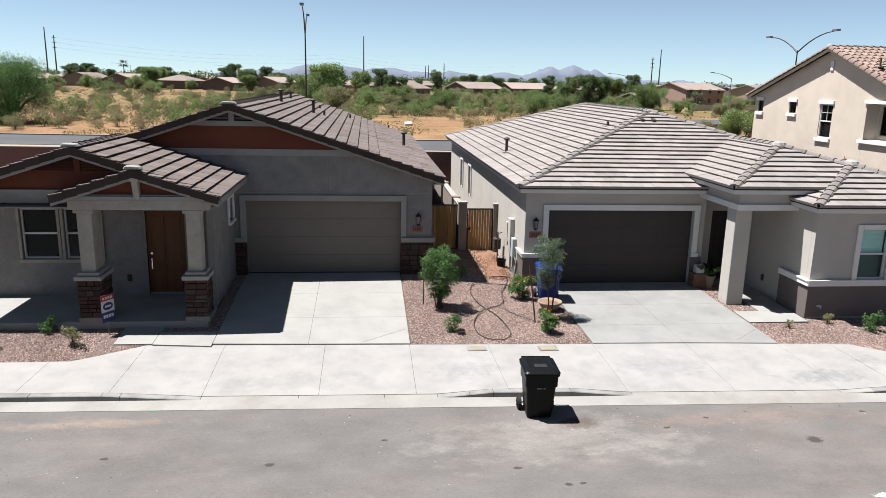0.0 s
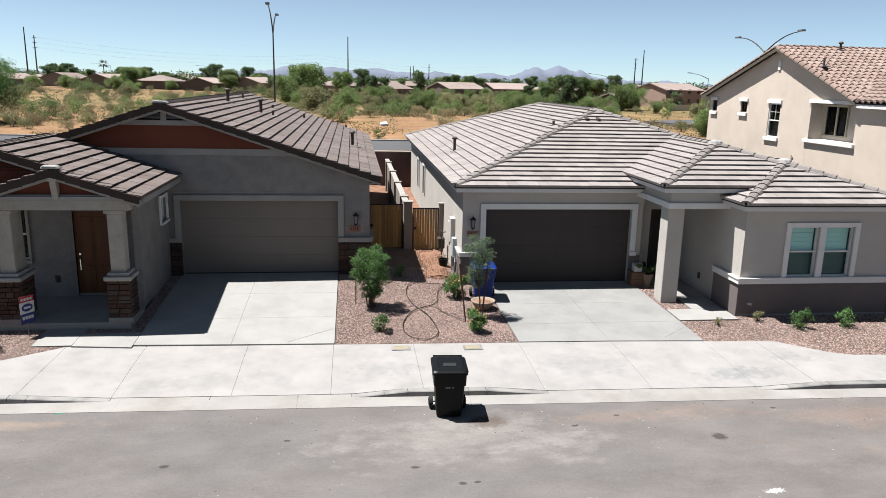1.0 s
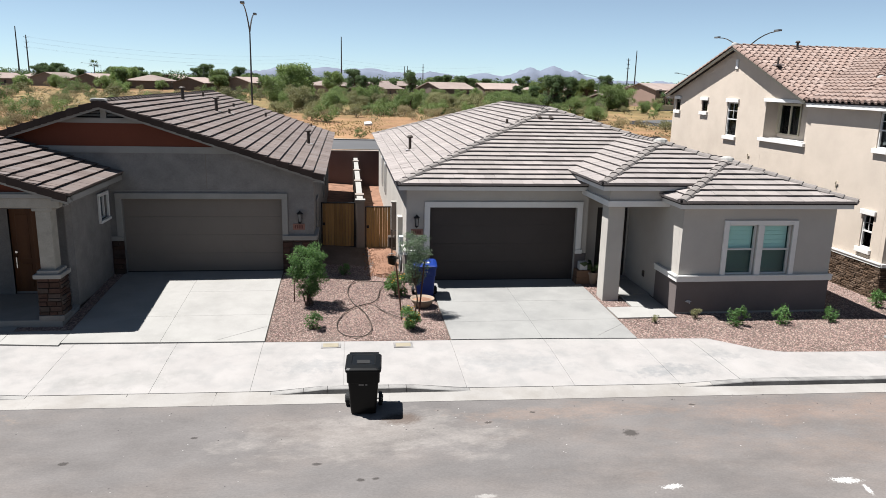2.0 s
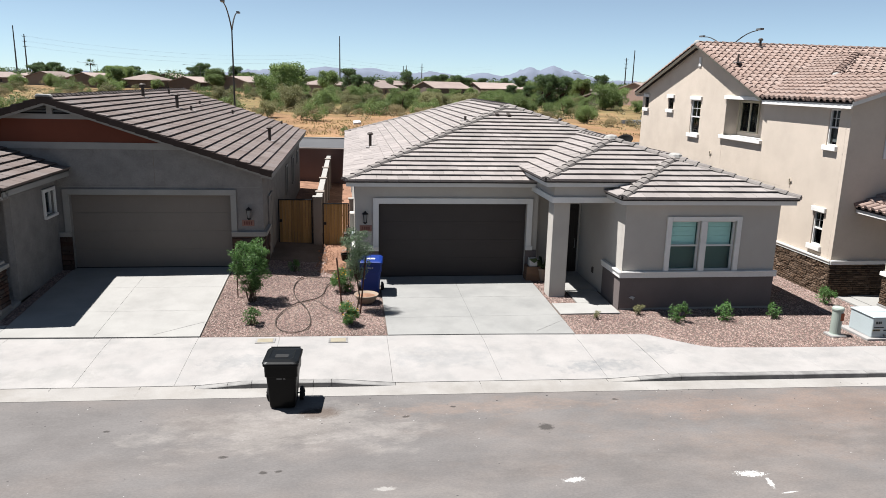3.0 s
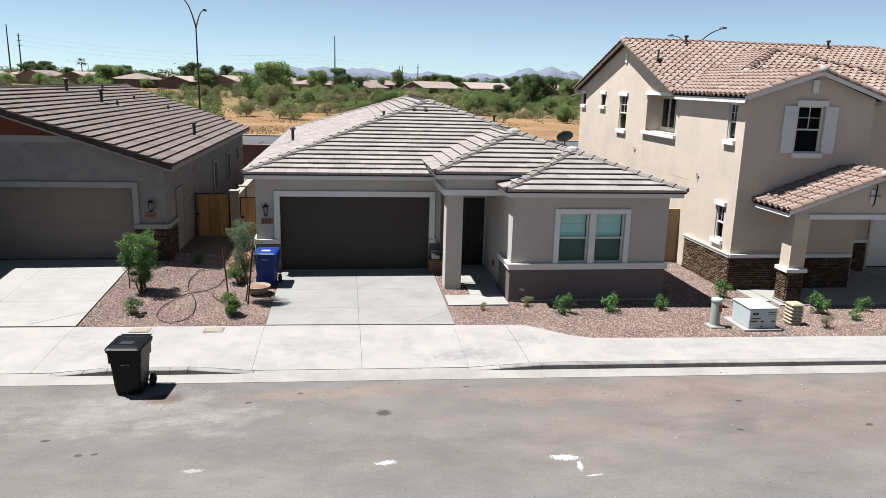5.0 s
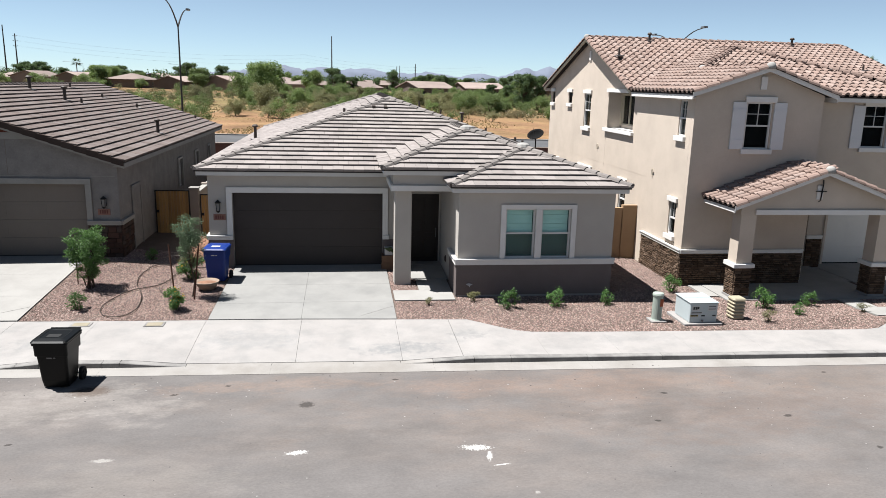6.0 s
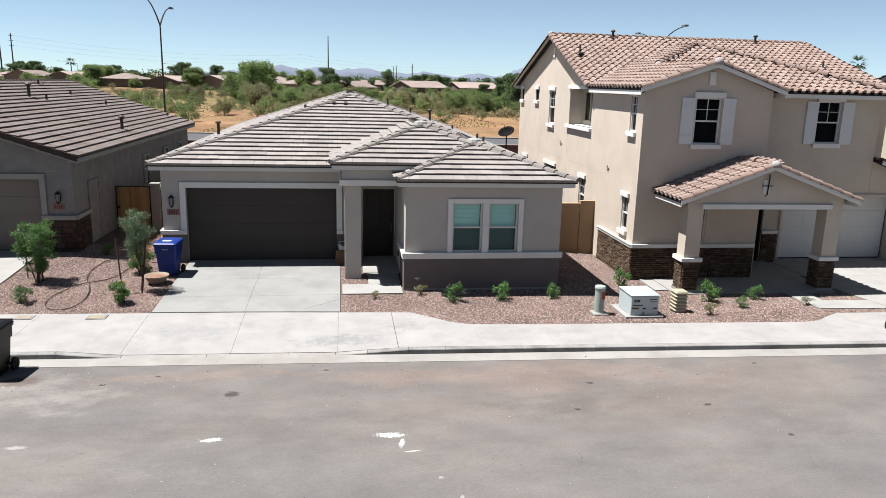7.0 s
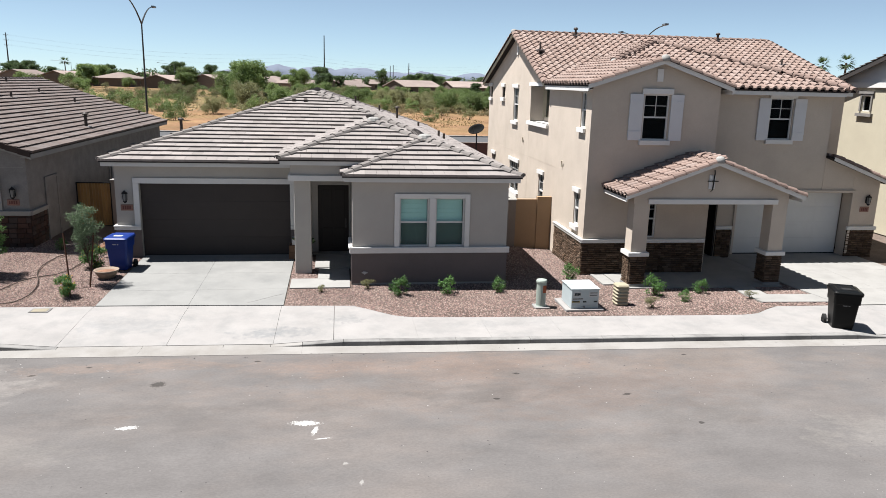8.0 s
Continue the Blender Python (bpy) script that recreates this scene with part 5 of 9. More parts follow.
# ---- two-storey house with barrel tiles ----
house_t = thing("house", "beige stucco two-storey house with terracotta barrel tile roof", "house", "houses on the street", at=(26, 29, 0))
ts = side(20.45)
T_WIN_UP = [(30.2, 31.1, 4.42, 5.9), (32.98, 33.55, 5.40, 5.92), (35.9, 36.4, 5.36, 5.92), (20.85, 21.36, 4.70, 5.86)]
T_WIN_LOW = [(20.94, 21.46, 1.40, 2.52), (25.42, 26.12, 1.2, 2.56), (29.55, 31.3, 1.2, 2.58), (34.6, 35.4, 1.2, 2.5)]
RECESS = (25.2, 28.0, 4.55, 6.0)
wall(house_t, ts, 20.485, 36.515, -0.3, 6.08, M_STUCCO_T, T_WIN_UP + T_WIN_LOW + [RECESS])
for i, w4 in enumerate(T_WIN_UP + T_WIN_LOW):
    tall = w4[3] - w4[2] > 0.8
    window(house_t, ts, *w4, sashes=2 if w4[1] - w4[0] > 1.5 else 1, frame_mat=M_FRAME_DARK if not tall else M_FRAME, grids=1, sill=0.16, head=0.16, rail=tall, inset=0.07,
           blind=(M_BLIND_W, 0.1) if i == 3 else None)
bm = bmesh.new()
ts.box(bm, 25.08, 28.2, 4.41, 4.55, -0.6, 0.12)
ts.box(bm, 25.1, 28.1, 6.0, 6.14, 0.003, 0.08)
part("balcony_ledge", bm, M_TRIM, house_t, bevel=0.01)
bm = bmesh.new()
ts.box(bm, 28.0, 28.15, 4.5, 6.0, -0.72, -0.18)
ts.box(bm, 25.05, 25.2, 4.5, 6.0, -0.72, -0.18)
ts.box(bm, 25.2, 28.0, 6.0, 6.05, -0.72, -0.18)
pieces("recess_wall", bm, M_STUCCO_T, house_t)
tr_f = side(21.05)
wall(house_t, tr_f, 25.05, 28.15, 4.5, 6.05, M_STUCCO_T, [(26.5, 27.95, 4.7, 5.92)], 0.12)
window(house_t, tr_f, 26.5, 27.95, 4.7, 5.92, sashes=2, frame_mat=M_STUCCO_Q, rail=False, trim=0.06, trim_mat=M_STUCCO_Q, inset=0.05, label="two-light window with cream frame in a deep recess")
gable(house_t, ts, 25.0, 37.2, 30.6, 6.08, 6.09, 8.22, M_STUCCO_T, "gable", -0.18, 0.0)
bm = bmesh.new()
ts.box(bm, 30.5, 30.7, 7.35, 7.75, 0.003, 0.05)
part("gable_vent", bm, M_TRIM, house_t)
for a, b, z0, z1 in ((23.5, 36.4, 3.06, 3.072), (28.05, 28.062, 1.1, 4.4)):
    bm = bmesh.new()
    ts.box(bm, a, b, z0, z1, 0.0, 0.004)
    part("control_joint", bm, M_STUCCO_T, house_t)
for y, z in ((23.0, 3.35), (28.9, 3.75)):
    bm = bmesh.new()
    tube(bm, [ts.p(y, z - 0.18, 0.03), ts.p(y, z, 0.05), ts.p(y - 0.08, z + 0.06, 0.07)], 0.022, 6)
    part("pipe_stub", bm, M_STUCCO_Q, house_t, "short pale conduit end on the wall")
cf = front(20.3)
wall(house_t, cf, 20.45, 24.8, -0.3, 6.08, M_STUCCO_T, [(22.19, 23.06, 4.38, 5.85), (22.5, 22.95, 1.12, 2.4)])
window(house_t, cf, 22.19, 23.06, 4.38, 5.85, grids=1, sill=0.16, head=0.18, inset=0.07)
window(house_t, cf, 22.5, 22.95, 1.12, 2.4, grids=1, inset=0.07)
gable(house_t, cf, 20.45, 24.8, 22.65, 6.08, 6.10, 6.86, M_STUCCO_T, "gable", -0.18, 0.0)
bm = bmesh.new()
cf.box(bm, 22.55, 22.75, 6.25, 6.65, 0.003, 0.05)
part("gable_vent", bm, M_TRIM, house_t)
wall(house_t, side_right(24.8), 20.485, 22.495, 2.2, 6.08, M_STUCCO_T)
bf = front(22.5)
wall(house_t, bf, 24.805, 30.46, 2.5, 6.08, M_STUCCO_T, [(27.98, 28.88, 4.31, 5.80)])
window(house_t, bf, 27.98, 28.88, 4.31, 5.80, grids=1, sill=0.16, head=0.17, inset=0.07)
wall(house_t, side_right(30.46), 22.685, 24.295, 2.5, 6.08, M_STUCCO_T)
wall(house_t, front(24.3), 30.465, 32.2, 3.0, 6.08, M_STUCCO_T)
wall(house_t, side_right(32.2), 24.485, 36.515, -0.3, 6.08, M_STUCCO_T)
gable(house_t, side_right(32.2), 24.0, 37.2, 30.6, 6.08, 6.09, 8.22, M_STUCCO_T, "gable", -0.18, 0.0)
wall(house_t, front(36.52), 20.45, 32.2, -0.3, 6.08, M_STUCCO_T)
for f9, a, b, z0, z1 in ((cf, 21.70, 22.15, 4.37, 5.85), (cf, 23.1, 23.53, 4.37, 5.85), (bf, 27.51, 27.95, 4.28, 5.79), (bf, 28.92, 29.38, 4.28, 5.79)):
    bm = bmesh.new()
    f9.box(bm, a, b, z0, z1, 0.003, 0.05)
    sh = part("shutter", bm, M_SHUTTER, house_t, "white board shutter", bevel=0.004)
    for z in (z0 + 0.22, z1 - 0.3):
        bm = bmesh.new()
        f9.box(bm, a + 0.005, b - 0.005, z, z + 0.09, 0.051, 0.068)
        part("batten", bm, M_SHUTTER, sh)
# garage, its pier and lean-to roof
gf = front(22.5)
bm = bmesh.new()
for q in ([(31.75, -0.25), (32.87, -0.25), (32.87, 2.78), (31.75, 3.2)], [(27.0, 2.35), (30.46, 2.35), (30.46, 2.495), (27.0, 2.495)], [(30.47, 2.35), (31.745, 2.35), (31.745, 3.2), (30.47, 3.66)]):
    prism(bm, [gf.p(u, z) for u, z in q], (0, 0.5, 0))
pieces("wall", bm, M_STUCCO_T, house_t)
wall(house_t, side_right(32.87), 23.1, 30.0, -0.3, 2.72, M_STUCCO_T)
wall(house_t, front(29.85), 32.2, 32.87, -0.3, 2.72, M_STUCCO_T)
garage_door(house_t, front(22.5), 27.1, 31.75, -0.11, 2.35, M_GARAGE_T, M_STUCCO_T, 0.1, recess=0.55, foot=0.0, label="closed white sectional garage door")
band(house_t, gf, 31.7, 32.92, 0.92, 1.06, M_TRIM, 0.09)
# entry alcove beside the garage
bm = bmesh.new()
box(bm, 24.62, 24.8, 20.5, 24.0, -0.3, 2.5)
box(bm, 26.36, 27.0, 22.5, 22.7, -0.3, 2.75)
box(bm, 26.36, 26.5, 22.7, 24.6, -0.3, 2.75)
box(bm, 26.85, 27.08, 22.7, 23.2, -0.3, 2.75)
pieces("wall", bm, M_STUCCO_T, house_t)
bm = bmesh.new()
box(bm, 24.8, 26.4, 22.52, 24.2, 2.5, 2.54)
box(bm, 24.62, 24.8, 24.0, 24.25, -0.1, 2.5)
pieces("alcove_ceiling", bm, M_STUCCO_T, house_t)
bm = bmesh.new()
box(bm, 24.82, 26.35, 24.1, 24.18, -0.1, 2.5)
# dark panel over the side wall stands in for the alcove's shade
box(bm, 26.30, 26.356, 22.52, 24.08, -0.1, 2.48)
part("front_door", bm, M_DOOR_DARK, house_t, "dark front door and side panel giving the alcove its shade")
band(house_t, front(22.5), 26.34, 26.98, 0.95, 1.08, M_TRIM, 0.07)
band(house_t, cf, 20.4, 24.75, 0.95, 1.08, M_TRIM, 0.08)
band(house_t, ts, 20.24, 23.5, 0.95, 1.08, M_TRIM, 0.08)
# porch
PORCH_X = (21.69, 26.31)
bm = bmesh.new()
for cx in PORCH_X:
    box(bm, cx - 0.245, cx + 0.255, 18.62, 19.12, 1.0, 2.54)
box(bm, 21.42, 26.58, 18.62, 18.95, 2.54, 2.86)
box(bm, 21.42, 21.7, 18.95, 20.3, 2.54, 2.80)
box(bm, 26.3, 26.58, 18.95, 22.5, 2.54, 2.80)
pieces("porch_frame", bm, M_STUCCO_T, house_t)
bm = bmesh.new()
box(bm, 21.87, 26.19, 18.55, 18.62, 2.545, 2.70)
part("band", bm, M_TRIM, house_t, bevel=0.006)
bm = bmesh.new()
box(bm, 21.5, 26.5, 18.95, 22.4, 2.76, 2.80)
part("porch_ceiling", bm, M_STUCCO_T, house_t)
gable(house_t, front(18.62), 21.42, 26.58, 23.95, 2.86, 2.88, 3.84, M_STUCCO_T, "gable", -0.2, 0.0)
for cx in PORCH_X:
    bm = bmesh.new()
    box(bm, cx - 0.26, cx + 0.26, 18.61, 19.13, -0.15, 0.88)
    pier = part("pier", bm, M_JOINT, house_t, "ledgestone pier under the porch column")
    bm = bmesh.new()
    box(bm, cx - 0.345, cx + 0.345, 18.54, 19.2, 0.88, 1.01)
    part("cap_stone", bm, M_TRIM, pier, bevel=0.012)
    bm = bmesh.new()
    box(bm, cx - 0.30, cx + 0.30, 18.56, 19.17, -0.2, -0.02)
    part("foot", bm, M_CONCRETE, pier, bevel=0.01)
    COLUMN_STONES.append((pier, cx, 18.87, 0.26, -0.02, 0.88, 0.26))
bm = bmesh.new()
tube(bm, [(23.93, 18.55, 3.62), (23.95, 18.56, 3.5), (23.93, 18.57, 3.0), (23.87, 18.57, 2.95)], 0.02, 6)
tube(bm, [(23.74, 18.565, 3.27), (24.09, 18.565, 3.27)], 0.016, 6)
part("wall_ornament", bm, M_BLACK, house_t, "black iron cross ornament")
bm = bmesh.new()
cf2 = front(18.62)
cf2.box(bm, 23.80, 24.0, 3.02, 3.45, 0.003, 0.03)
part("ornament_back", bm, M_TRIM, house_t)
bm = bmesh.new()
box(bm, 20.6, 32.0, 20.5, 36.5, -0.4, -0.13)
pieces("foundation", bm, M_CONCRETE, house_t)
bm = bmesh.new()
box(bm, 20.6, 32.0, 24.3, 36.5, 5.98, 6.02)
box(bm, 20.6, 24.7, 20.4, 24.3, 5.98, 6.02)
box(bm, 24.7, 30.2, 22.6, 24.3, 5.98, 6.02)
pieces("inner_ceiling", bm, M_DECK, house_t)

roof_t = roof(house_t, "roof", [
    ((20.15, 25.0), (0, 1), 6.12, 0.391, [(20.15, 25.0), (25.42, 25.0), (25.42, 30.6), (20.15, 30.6)], 60),
    ((25.42, 24.1), (0, 1), 6.12, S3, [(25.42, 24.1), (32.5, 24.1), (32.5, 30.6), (25.42, 30.6)], 20),
    ((20.15, 37.1), (0, -1), 6.12, S3, [(20.15, 37.1), (20.15, 30.6), (32.5, 30.6), (32.5, 37.1)], 0),
], "barrel", "terracotta barrel tile main roof")
roof_tb = roof(house_t, "hip_roof", [
    ((20.19, 22.05), (0, 1), 6.10, S3, [(22.65, 24.51), (25.1, 22.05), (30.65, 22.05), (25.42, 27.28)], 90),
    ((20.19, 22.05), (1, 0), 6.10, S3, [(20.19, 22.05), (25.42, 27.28), (25.42, 29.41), (20.19, 25.0)], 40),
    ((30.65, 22.05), (-1, 0), 6.10, S3, [(30.65, 22.05), (30.65, 24.1), (25.42, 29.33), (25.42, 27.28)], 0),
], "barrel", "terracotta barrel tile hip roof")
roof_tc = roof(house_t, "gable_roof", [
    ((20.19, 20.0), (1, 0), 6.10, S3, [(20.19, 20.0), (22.65, 20.0), (22.65, 24.51), (20.19, 22.05)], 40),
    ((25.1, 20.0), (-1, 0), 6.10, S3, [(25.1, 20.0), (25.1, 22.05), (22.65, 24.51), (22.65, 20.0)], 0),
], "barrel", "terracotta barrel tile front gable roof")
roof_tp = roof(house_t, "porch_roof", [
    ((21.03, 18.3), (1, 0), 2.83, 0.372, [(21.03, 18.3), (23.93, 18.3), (23.93, 20.28), (21.03, 20.28)], 70),
    ((26.93, 18.3), (-1, 0), 2.83, 0.36, [(26.93, 18.3), (26.93, 22.45), (24.8, 22.45), (24.8, 18.3)], 0),
    ((26.93, 18.3), (-1, 0), 2.83, 0.36, [(24.8, 18.3), (24.8, 20.28), (23.93, 20.28), (23.93, 18.3)], 0),
], "barrel", "terracotta barrel tile porch roof")
roof_tg = roof(house_t, "lean_to_roof", [
    ((33.15, 22.05), (-1, 0), 2.74, 0.375, [(33.15, 22.05), (33.15, 30.0), (32.2, 30.0), (32.2, 22.05)], 0),
    ((33.15, 22.05), (-1, 0), 2.74, 0.375, [(32.2, 22.05), (32.2, 24.28), (30.48, 24.28), (30.48, 22.05)], 0),
], "barrel", "tiled lean-to roof over the garage side")
caps(roof_t, "t", (20.2, 30.6, 8.32), (32.45, 30.6, 8.32))
caps(roof_tb, "t", (22.65, 24.51, 7.02), (25.42, 27.28, 7.94))
caps(roof_tb, "t", (30.65, 22.05, 6.20), (25.42, 27.28, 7.94))
caps(roof_tb, "t", (25.42, 27.28, 7.88), (25.42, 29.2, 7.88))
caps(roof_tc, "t", (22.65, 20.05, 6.96), (22.65, 24.4, 6.96))
caps(roof_tp, "t", (23.93, 18.35, 3.95), (23.93, 20.25, 3.95))
for a, b, ro in (((20.2, 25.0, 6.14), (20.2, 30.6, 8.31), roof_t), ((20.2, 37.1, 6.14), (20.2, 30.6, 8.31), roof_t), ((32.45, 24.1, 6.14), (32.45, 30.6, 8.31), roof_t),
                 ((32.45, 37.1, 6.14), (32.45, 30.6, 8.31), roof_t), ((20.19, 20.05, 6.12), (22.65, 20.05, 6.95), roof_tc), ((25.1, 20.05, 6.12), (22.65, 20.05, 6.95), roof_tc),
                 ((21.03, 18.35, 2.85), (23.93, 18.35, 3.93), roof_tp), ((26.93, 18.35, 2.85), (23.93, 18.35, 3.93), roof_tp), ((33.15, 22.1, 2.76), (30.5, 22.1, 3.755), roof_tg)):
    caps(ro, "t", a, b)
for p in ((22.65, 20.0, 6.98), (23.93, 18.3, 3.965), (22.65, 24.45, 6.98), (20.2, 30.6, 8.36)):
    bm = bmesh.new()
    lathe(bm, [(0.15, -0.1), (0.145, 0.0), (0.12, 0.06), (0.08, 0.095), (0.02, 0.108)], p, 14)
    part("ridge_mortar", bm, M_MORTAR, house_t, "pale mortar blob on the ridge", smooth=True)
for a, b, o in (((20.19, 19.985, 6.11), (22.65, 19.985, 6.93), (0, 1, 0)), ((25.1, 19.985, 6.11), (22.65, 19.985, 6.93), (0, 1, 0)),
                ((20.135, 25.0, 6.10), (20.135, 30.6, 8.28), (1, 0, 0)), ((20.135, 37.1, 6.10), (20.135, 30.6, 8.28), (1, 0, 0)),
                ((21.03, 18.285, 2.85), (23.93, 18.285, 3.92), (0, 1, 0)), ((26.93, 18.285, 2.85), (23.93, 18.285, 3.92), (0, 1, 0)), ((33.15, 22.035, 2.75), (30.5, 22.035, 3.74), (0, 1, 0))):
    rake(house_t, a, b, M_TRIM if o[1] else M_STUCCO_Q, 0.135 if o[1] else 0.12, 0.05, o)
for b in ((20.2, 20.24, 20.05, 25.0, 5.9), (25.1, 30.6, 22.08, 22.12, 5.9), (25.06, 25.1, 20.05, 22.1, 5.9), (30.6, 30.64, 22.1, 24.1, 5.9), (30.7, 32.4, 24.12, 24.16, 5.92),
          (21.05, 21.09, 18.35, 20.28, 2.65), (26.87, 26.91, 18.35, 22.4, 2.65), (20.2, 32.4, 37.04, 37.08, 5.92)):
    bm = bmesh.new()
    box(bm, *b[:4], b[4], b[4] + 0.17)
    part("fascia", bm, M_TRIM, house_t)
bm = bmesh.new()
box(bm, 20.24, 20.45, 20.3, 25.0, 5.93, 5.96)
box(bm, 24.8, 30.6, 22.12, 22.5, 5.93, 5.96)
pieces("soffit", bm, M_TRIM, house_t)
wall_lantern(gf, 32.4, 2.08, "black lantern on the beige garage pier")
number_plate(gf, 32.35, 1.72)

# ---- cream house at the end ----
house_q = thing("house", "cream stucco two-storey house with dark tile roof, partly seen", "house", "houses on the street", at=(43, 26, 0))
qs = side(36.5)
wall(house_q, qs, 17.19, 31.29, -0.1, 6.3, M_STUCCO_Q, [(28.3, 28.9, 5.25, 5.95)])
window(house_q, qs, 28.3, 28.9, 5.25, 5.95, trim=0.1, trim_mat=M_STUCCO_L, frame_mat=M_FRAME, rail=False)
bm = bmesh.new()
qs.box(bm, 28.08, 29.12, 5.02, 5.16, 0.003, 0.12)
qs.box(bm, 28.12, 29.08, 6.04, 6.15, 0.003, 0.09)
pieces("window_sill", bm, M_STUCCO_L, house_q)
bm = bmesh.new()
qs.box(bm, 16.95, 31.5, 6.32, 6.55, 0.003, 0.09)
part("band", bm, M_TRIM, house_q, "pale band under the gable boards")
gable(house_q, qs, 17.0, 31.5, 24.2, 6.3, 6.6, 8.7, M_SHUTTER, "gable", -0.18, 0.0, "pale grey gable boards")
wall(house_q, front(17.0), 36.5, 48, -0.1, 6.3, M_STUCCO_Q)
wall(house_q, front(31.3), 36.5, 48, -0.1, 6.3, M_STUCCO_Q)
wall(house_q, side_right(48), 17.19, 31.29, -0.1, 6.3, M_STUCCO_Q)
roof_q = roof(house_q, "roof", [
    ((36.1, 16.4), (0, 1), 6.2, 0.33, [(36.1, 16.4), (48.4, 16.4), (48.4, 24.2), (36.1, 24.2)], 0),
    ((36.1, 32.0), (0, -1), 6.2, 0.33, [(36.1, 32.0), (36.1, 24.2), (48.4, 24.2), (48.4, 32.0)], 0),
], "flat_l", "dark tile roof")
rake(house_q, (36.1, 32.0, 6.2), (36.1, 24.2, 8.76), M_FRAME_DARK, 0.24, 0.05, (1, 0, 0))
rake(house_q, (36.1, 16.4, 6.2), (36.1, 24.2, 8.76), M_FRAME_DARK, 0.24, 0.05, (1, 0, 0))
caps(roof_q, "l", (36.15, 24.2, 8.79), (48.3, 24.2, 8.79))


# ---- plants ----
def leaf_mesh(name, spots, size, material, rng, slim=0.5):
    """Many small bent leaves, one round each spot."""
    verts, faces = [], []
    for c in spots:
        d = Vector((rng.gauss(0, 1), rng.gauss(0, 1), rng.gauss(0.3, 0.8))).normalized()
        s = d.cross(Vector((rng.gauss(0, 1), rng.gauss(0, 1), rng.gauss(0, 1)))).normalized()
        n = d.cross(s)
        k = size * rng.uniform(0.6, 1.3)
        b = len(verts)
        verts += [c - d * k * 0.5, c + s * k * slim * 0.5 + n * k * 0.08, c + d * k * 0.5 - n * k * 0.1, c - s * k * slim * 0.5 + n * k * 0.08]
        faces += [(b, b + 1, b + 2), (b, b + 2, b + 3)]
    me = bpy.data.meshes.new(name)
    me.from_pydata([tuple(v) for v in verts], [], faces)
    me.materials.append(material)
    return me


def crown_spots(n, clumps, rng):
    """Leaf places in uneven clumps (centre, radii)."""
    weights = [r.x * r.y * r.z for _, r in clumps]
    out = []
    for (c, r), w in zip(clumps, weights):
        for _ in range(max(4, int(n * w / sum(weights)))):
            while True:
                p = Vector((rng.uniform(-1, 1), rng.uniform(-1, 1), rng.uniform(-1, 1)))
                if p.length <= 1:
                    break
            p = p * (0.55 + 0.45 * rng.random() if p.length > 0.4 else 1.3)
            out.append(Vector((c.x + p.x * r.x, c.y + p.y * r.y, c.z + p.z * r.z)))
    return out


def plant(name, label, category, group, h, spread, leaves, size, material, seed, stems=5, stem_r=0.012, crown_from=0.25, clumps=9, bark=None, slim=0.5, flowers=0, trunk=False, column=None, puff=1.0):
    """A shrub or tree at the origin: stems or a forked trunk, and a crown of leaves in clumps."""
    rng = random.Random(seed)
    ob = thing(name, label, category, group)
    groups, tips = [], []
    for k in range(clumps):
        a, rr = rng.uniform(0, 6.28), spread * math.sqrt(rng.random()) * 0.72
        z = h * (crown_from + (0.88 - crown_from) * rng.random() ** 0.8)
        rad = spread * rng.uniform(0.30, 0.52)
        if column:
            t = (k + rng.random()) / clumps
            wide = float(np.interp(t, [0, 0.65, 1], column))
            rr, z, rad = spread * wide * math.sqrt(rng.random()) * 0.66, h * (crown_from + (0.93 - crown_from) * t), spread * rng.uniform(0.26, 0.42) * (0.6 + 0.4 * wide) * puff
        groups.append((Vector((rr * math.cos(a), rr * math.sin(a), z)), Vector((rad, rad, rad * rng.uniform(0.6, 1.0)))))
    bm = bmesh.new()
    if trunk:
        fork = Vector((rng.uniform(-0.1, 0.1) * h * 0.3, rng.uniform(-0.1, 0.1) * h * 0.3, h * crown_from))
        tube(bm, [(0, 0, -0.1), fork * 0.5 + Vector((0.03 * h, 0, 0)), fork], [stem_r, stem_r * 0.8, stem_r * 0.65], 7)
        for c, _ in groups[:max(4, clumps // 2)]:
            tube(bm, [fork * 0.97, fork.lerp(c, 0.55) + Vector((0, 0, 0.06 * h)), c], [stem_r * 0.55, stem_r * 0.35, stem_r * 0.12], 5)
    else:
        for k in range(stems):
            c = groups[k % clumps][0]
            a = rng.uniform(0, 6.28)
            foot = Vector((0.12 * spread * math.cos(a), 0.12 * spread * math.sin(a), -0.03))
            tube(bm, [foot, foot.lerp(c, 0.5) + Vector((0, 0, 0.05 * h)), c], [stem_r, stem_r * 0.7, stem_r * 0.3], 5)
    part("stem" if not trunk else "trunk", bm, bark or M_BARK, ob)
    spots = [p for p in crown_spots(leaves, groups, rng)]
    for p in spots:
        p.z = max(p.z, 0.03)
    hang(new("foliage" if not trunk else "crown", leaf_mesh("foliage", spots, size, material, rng, slim)), ob)
    if flowers:
        top = [p + Vector((0, 0, size)) for p in rng.sample(spots, flowers)]
        tagged(hang(new("flowers", leaf_mesh("flowers", top, size * 0.9, L_FLOWER, rng, 0.9)), ob), kind="stuff")
    return ob


def stand(ob, x, y, z=None, turn=0.0, scale=1.0):
    ob.matrix_basis = Matrix.Translation((x, y, lot(x, y) - 0.01 if z is None else z)) @ Matrix.Rotation(turn, 4, "Z") @ Matrix.Diagonal((scale, scale, scale, 1))
    return ob


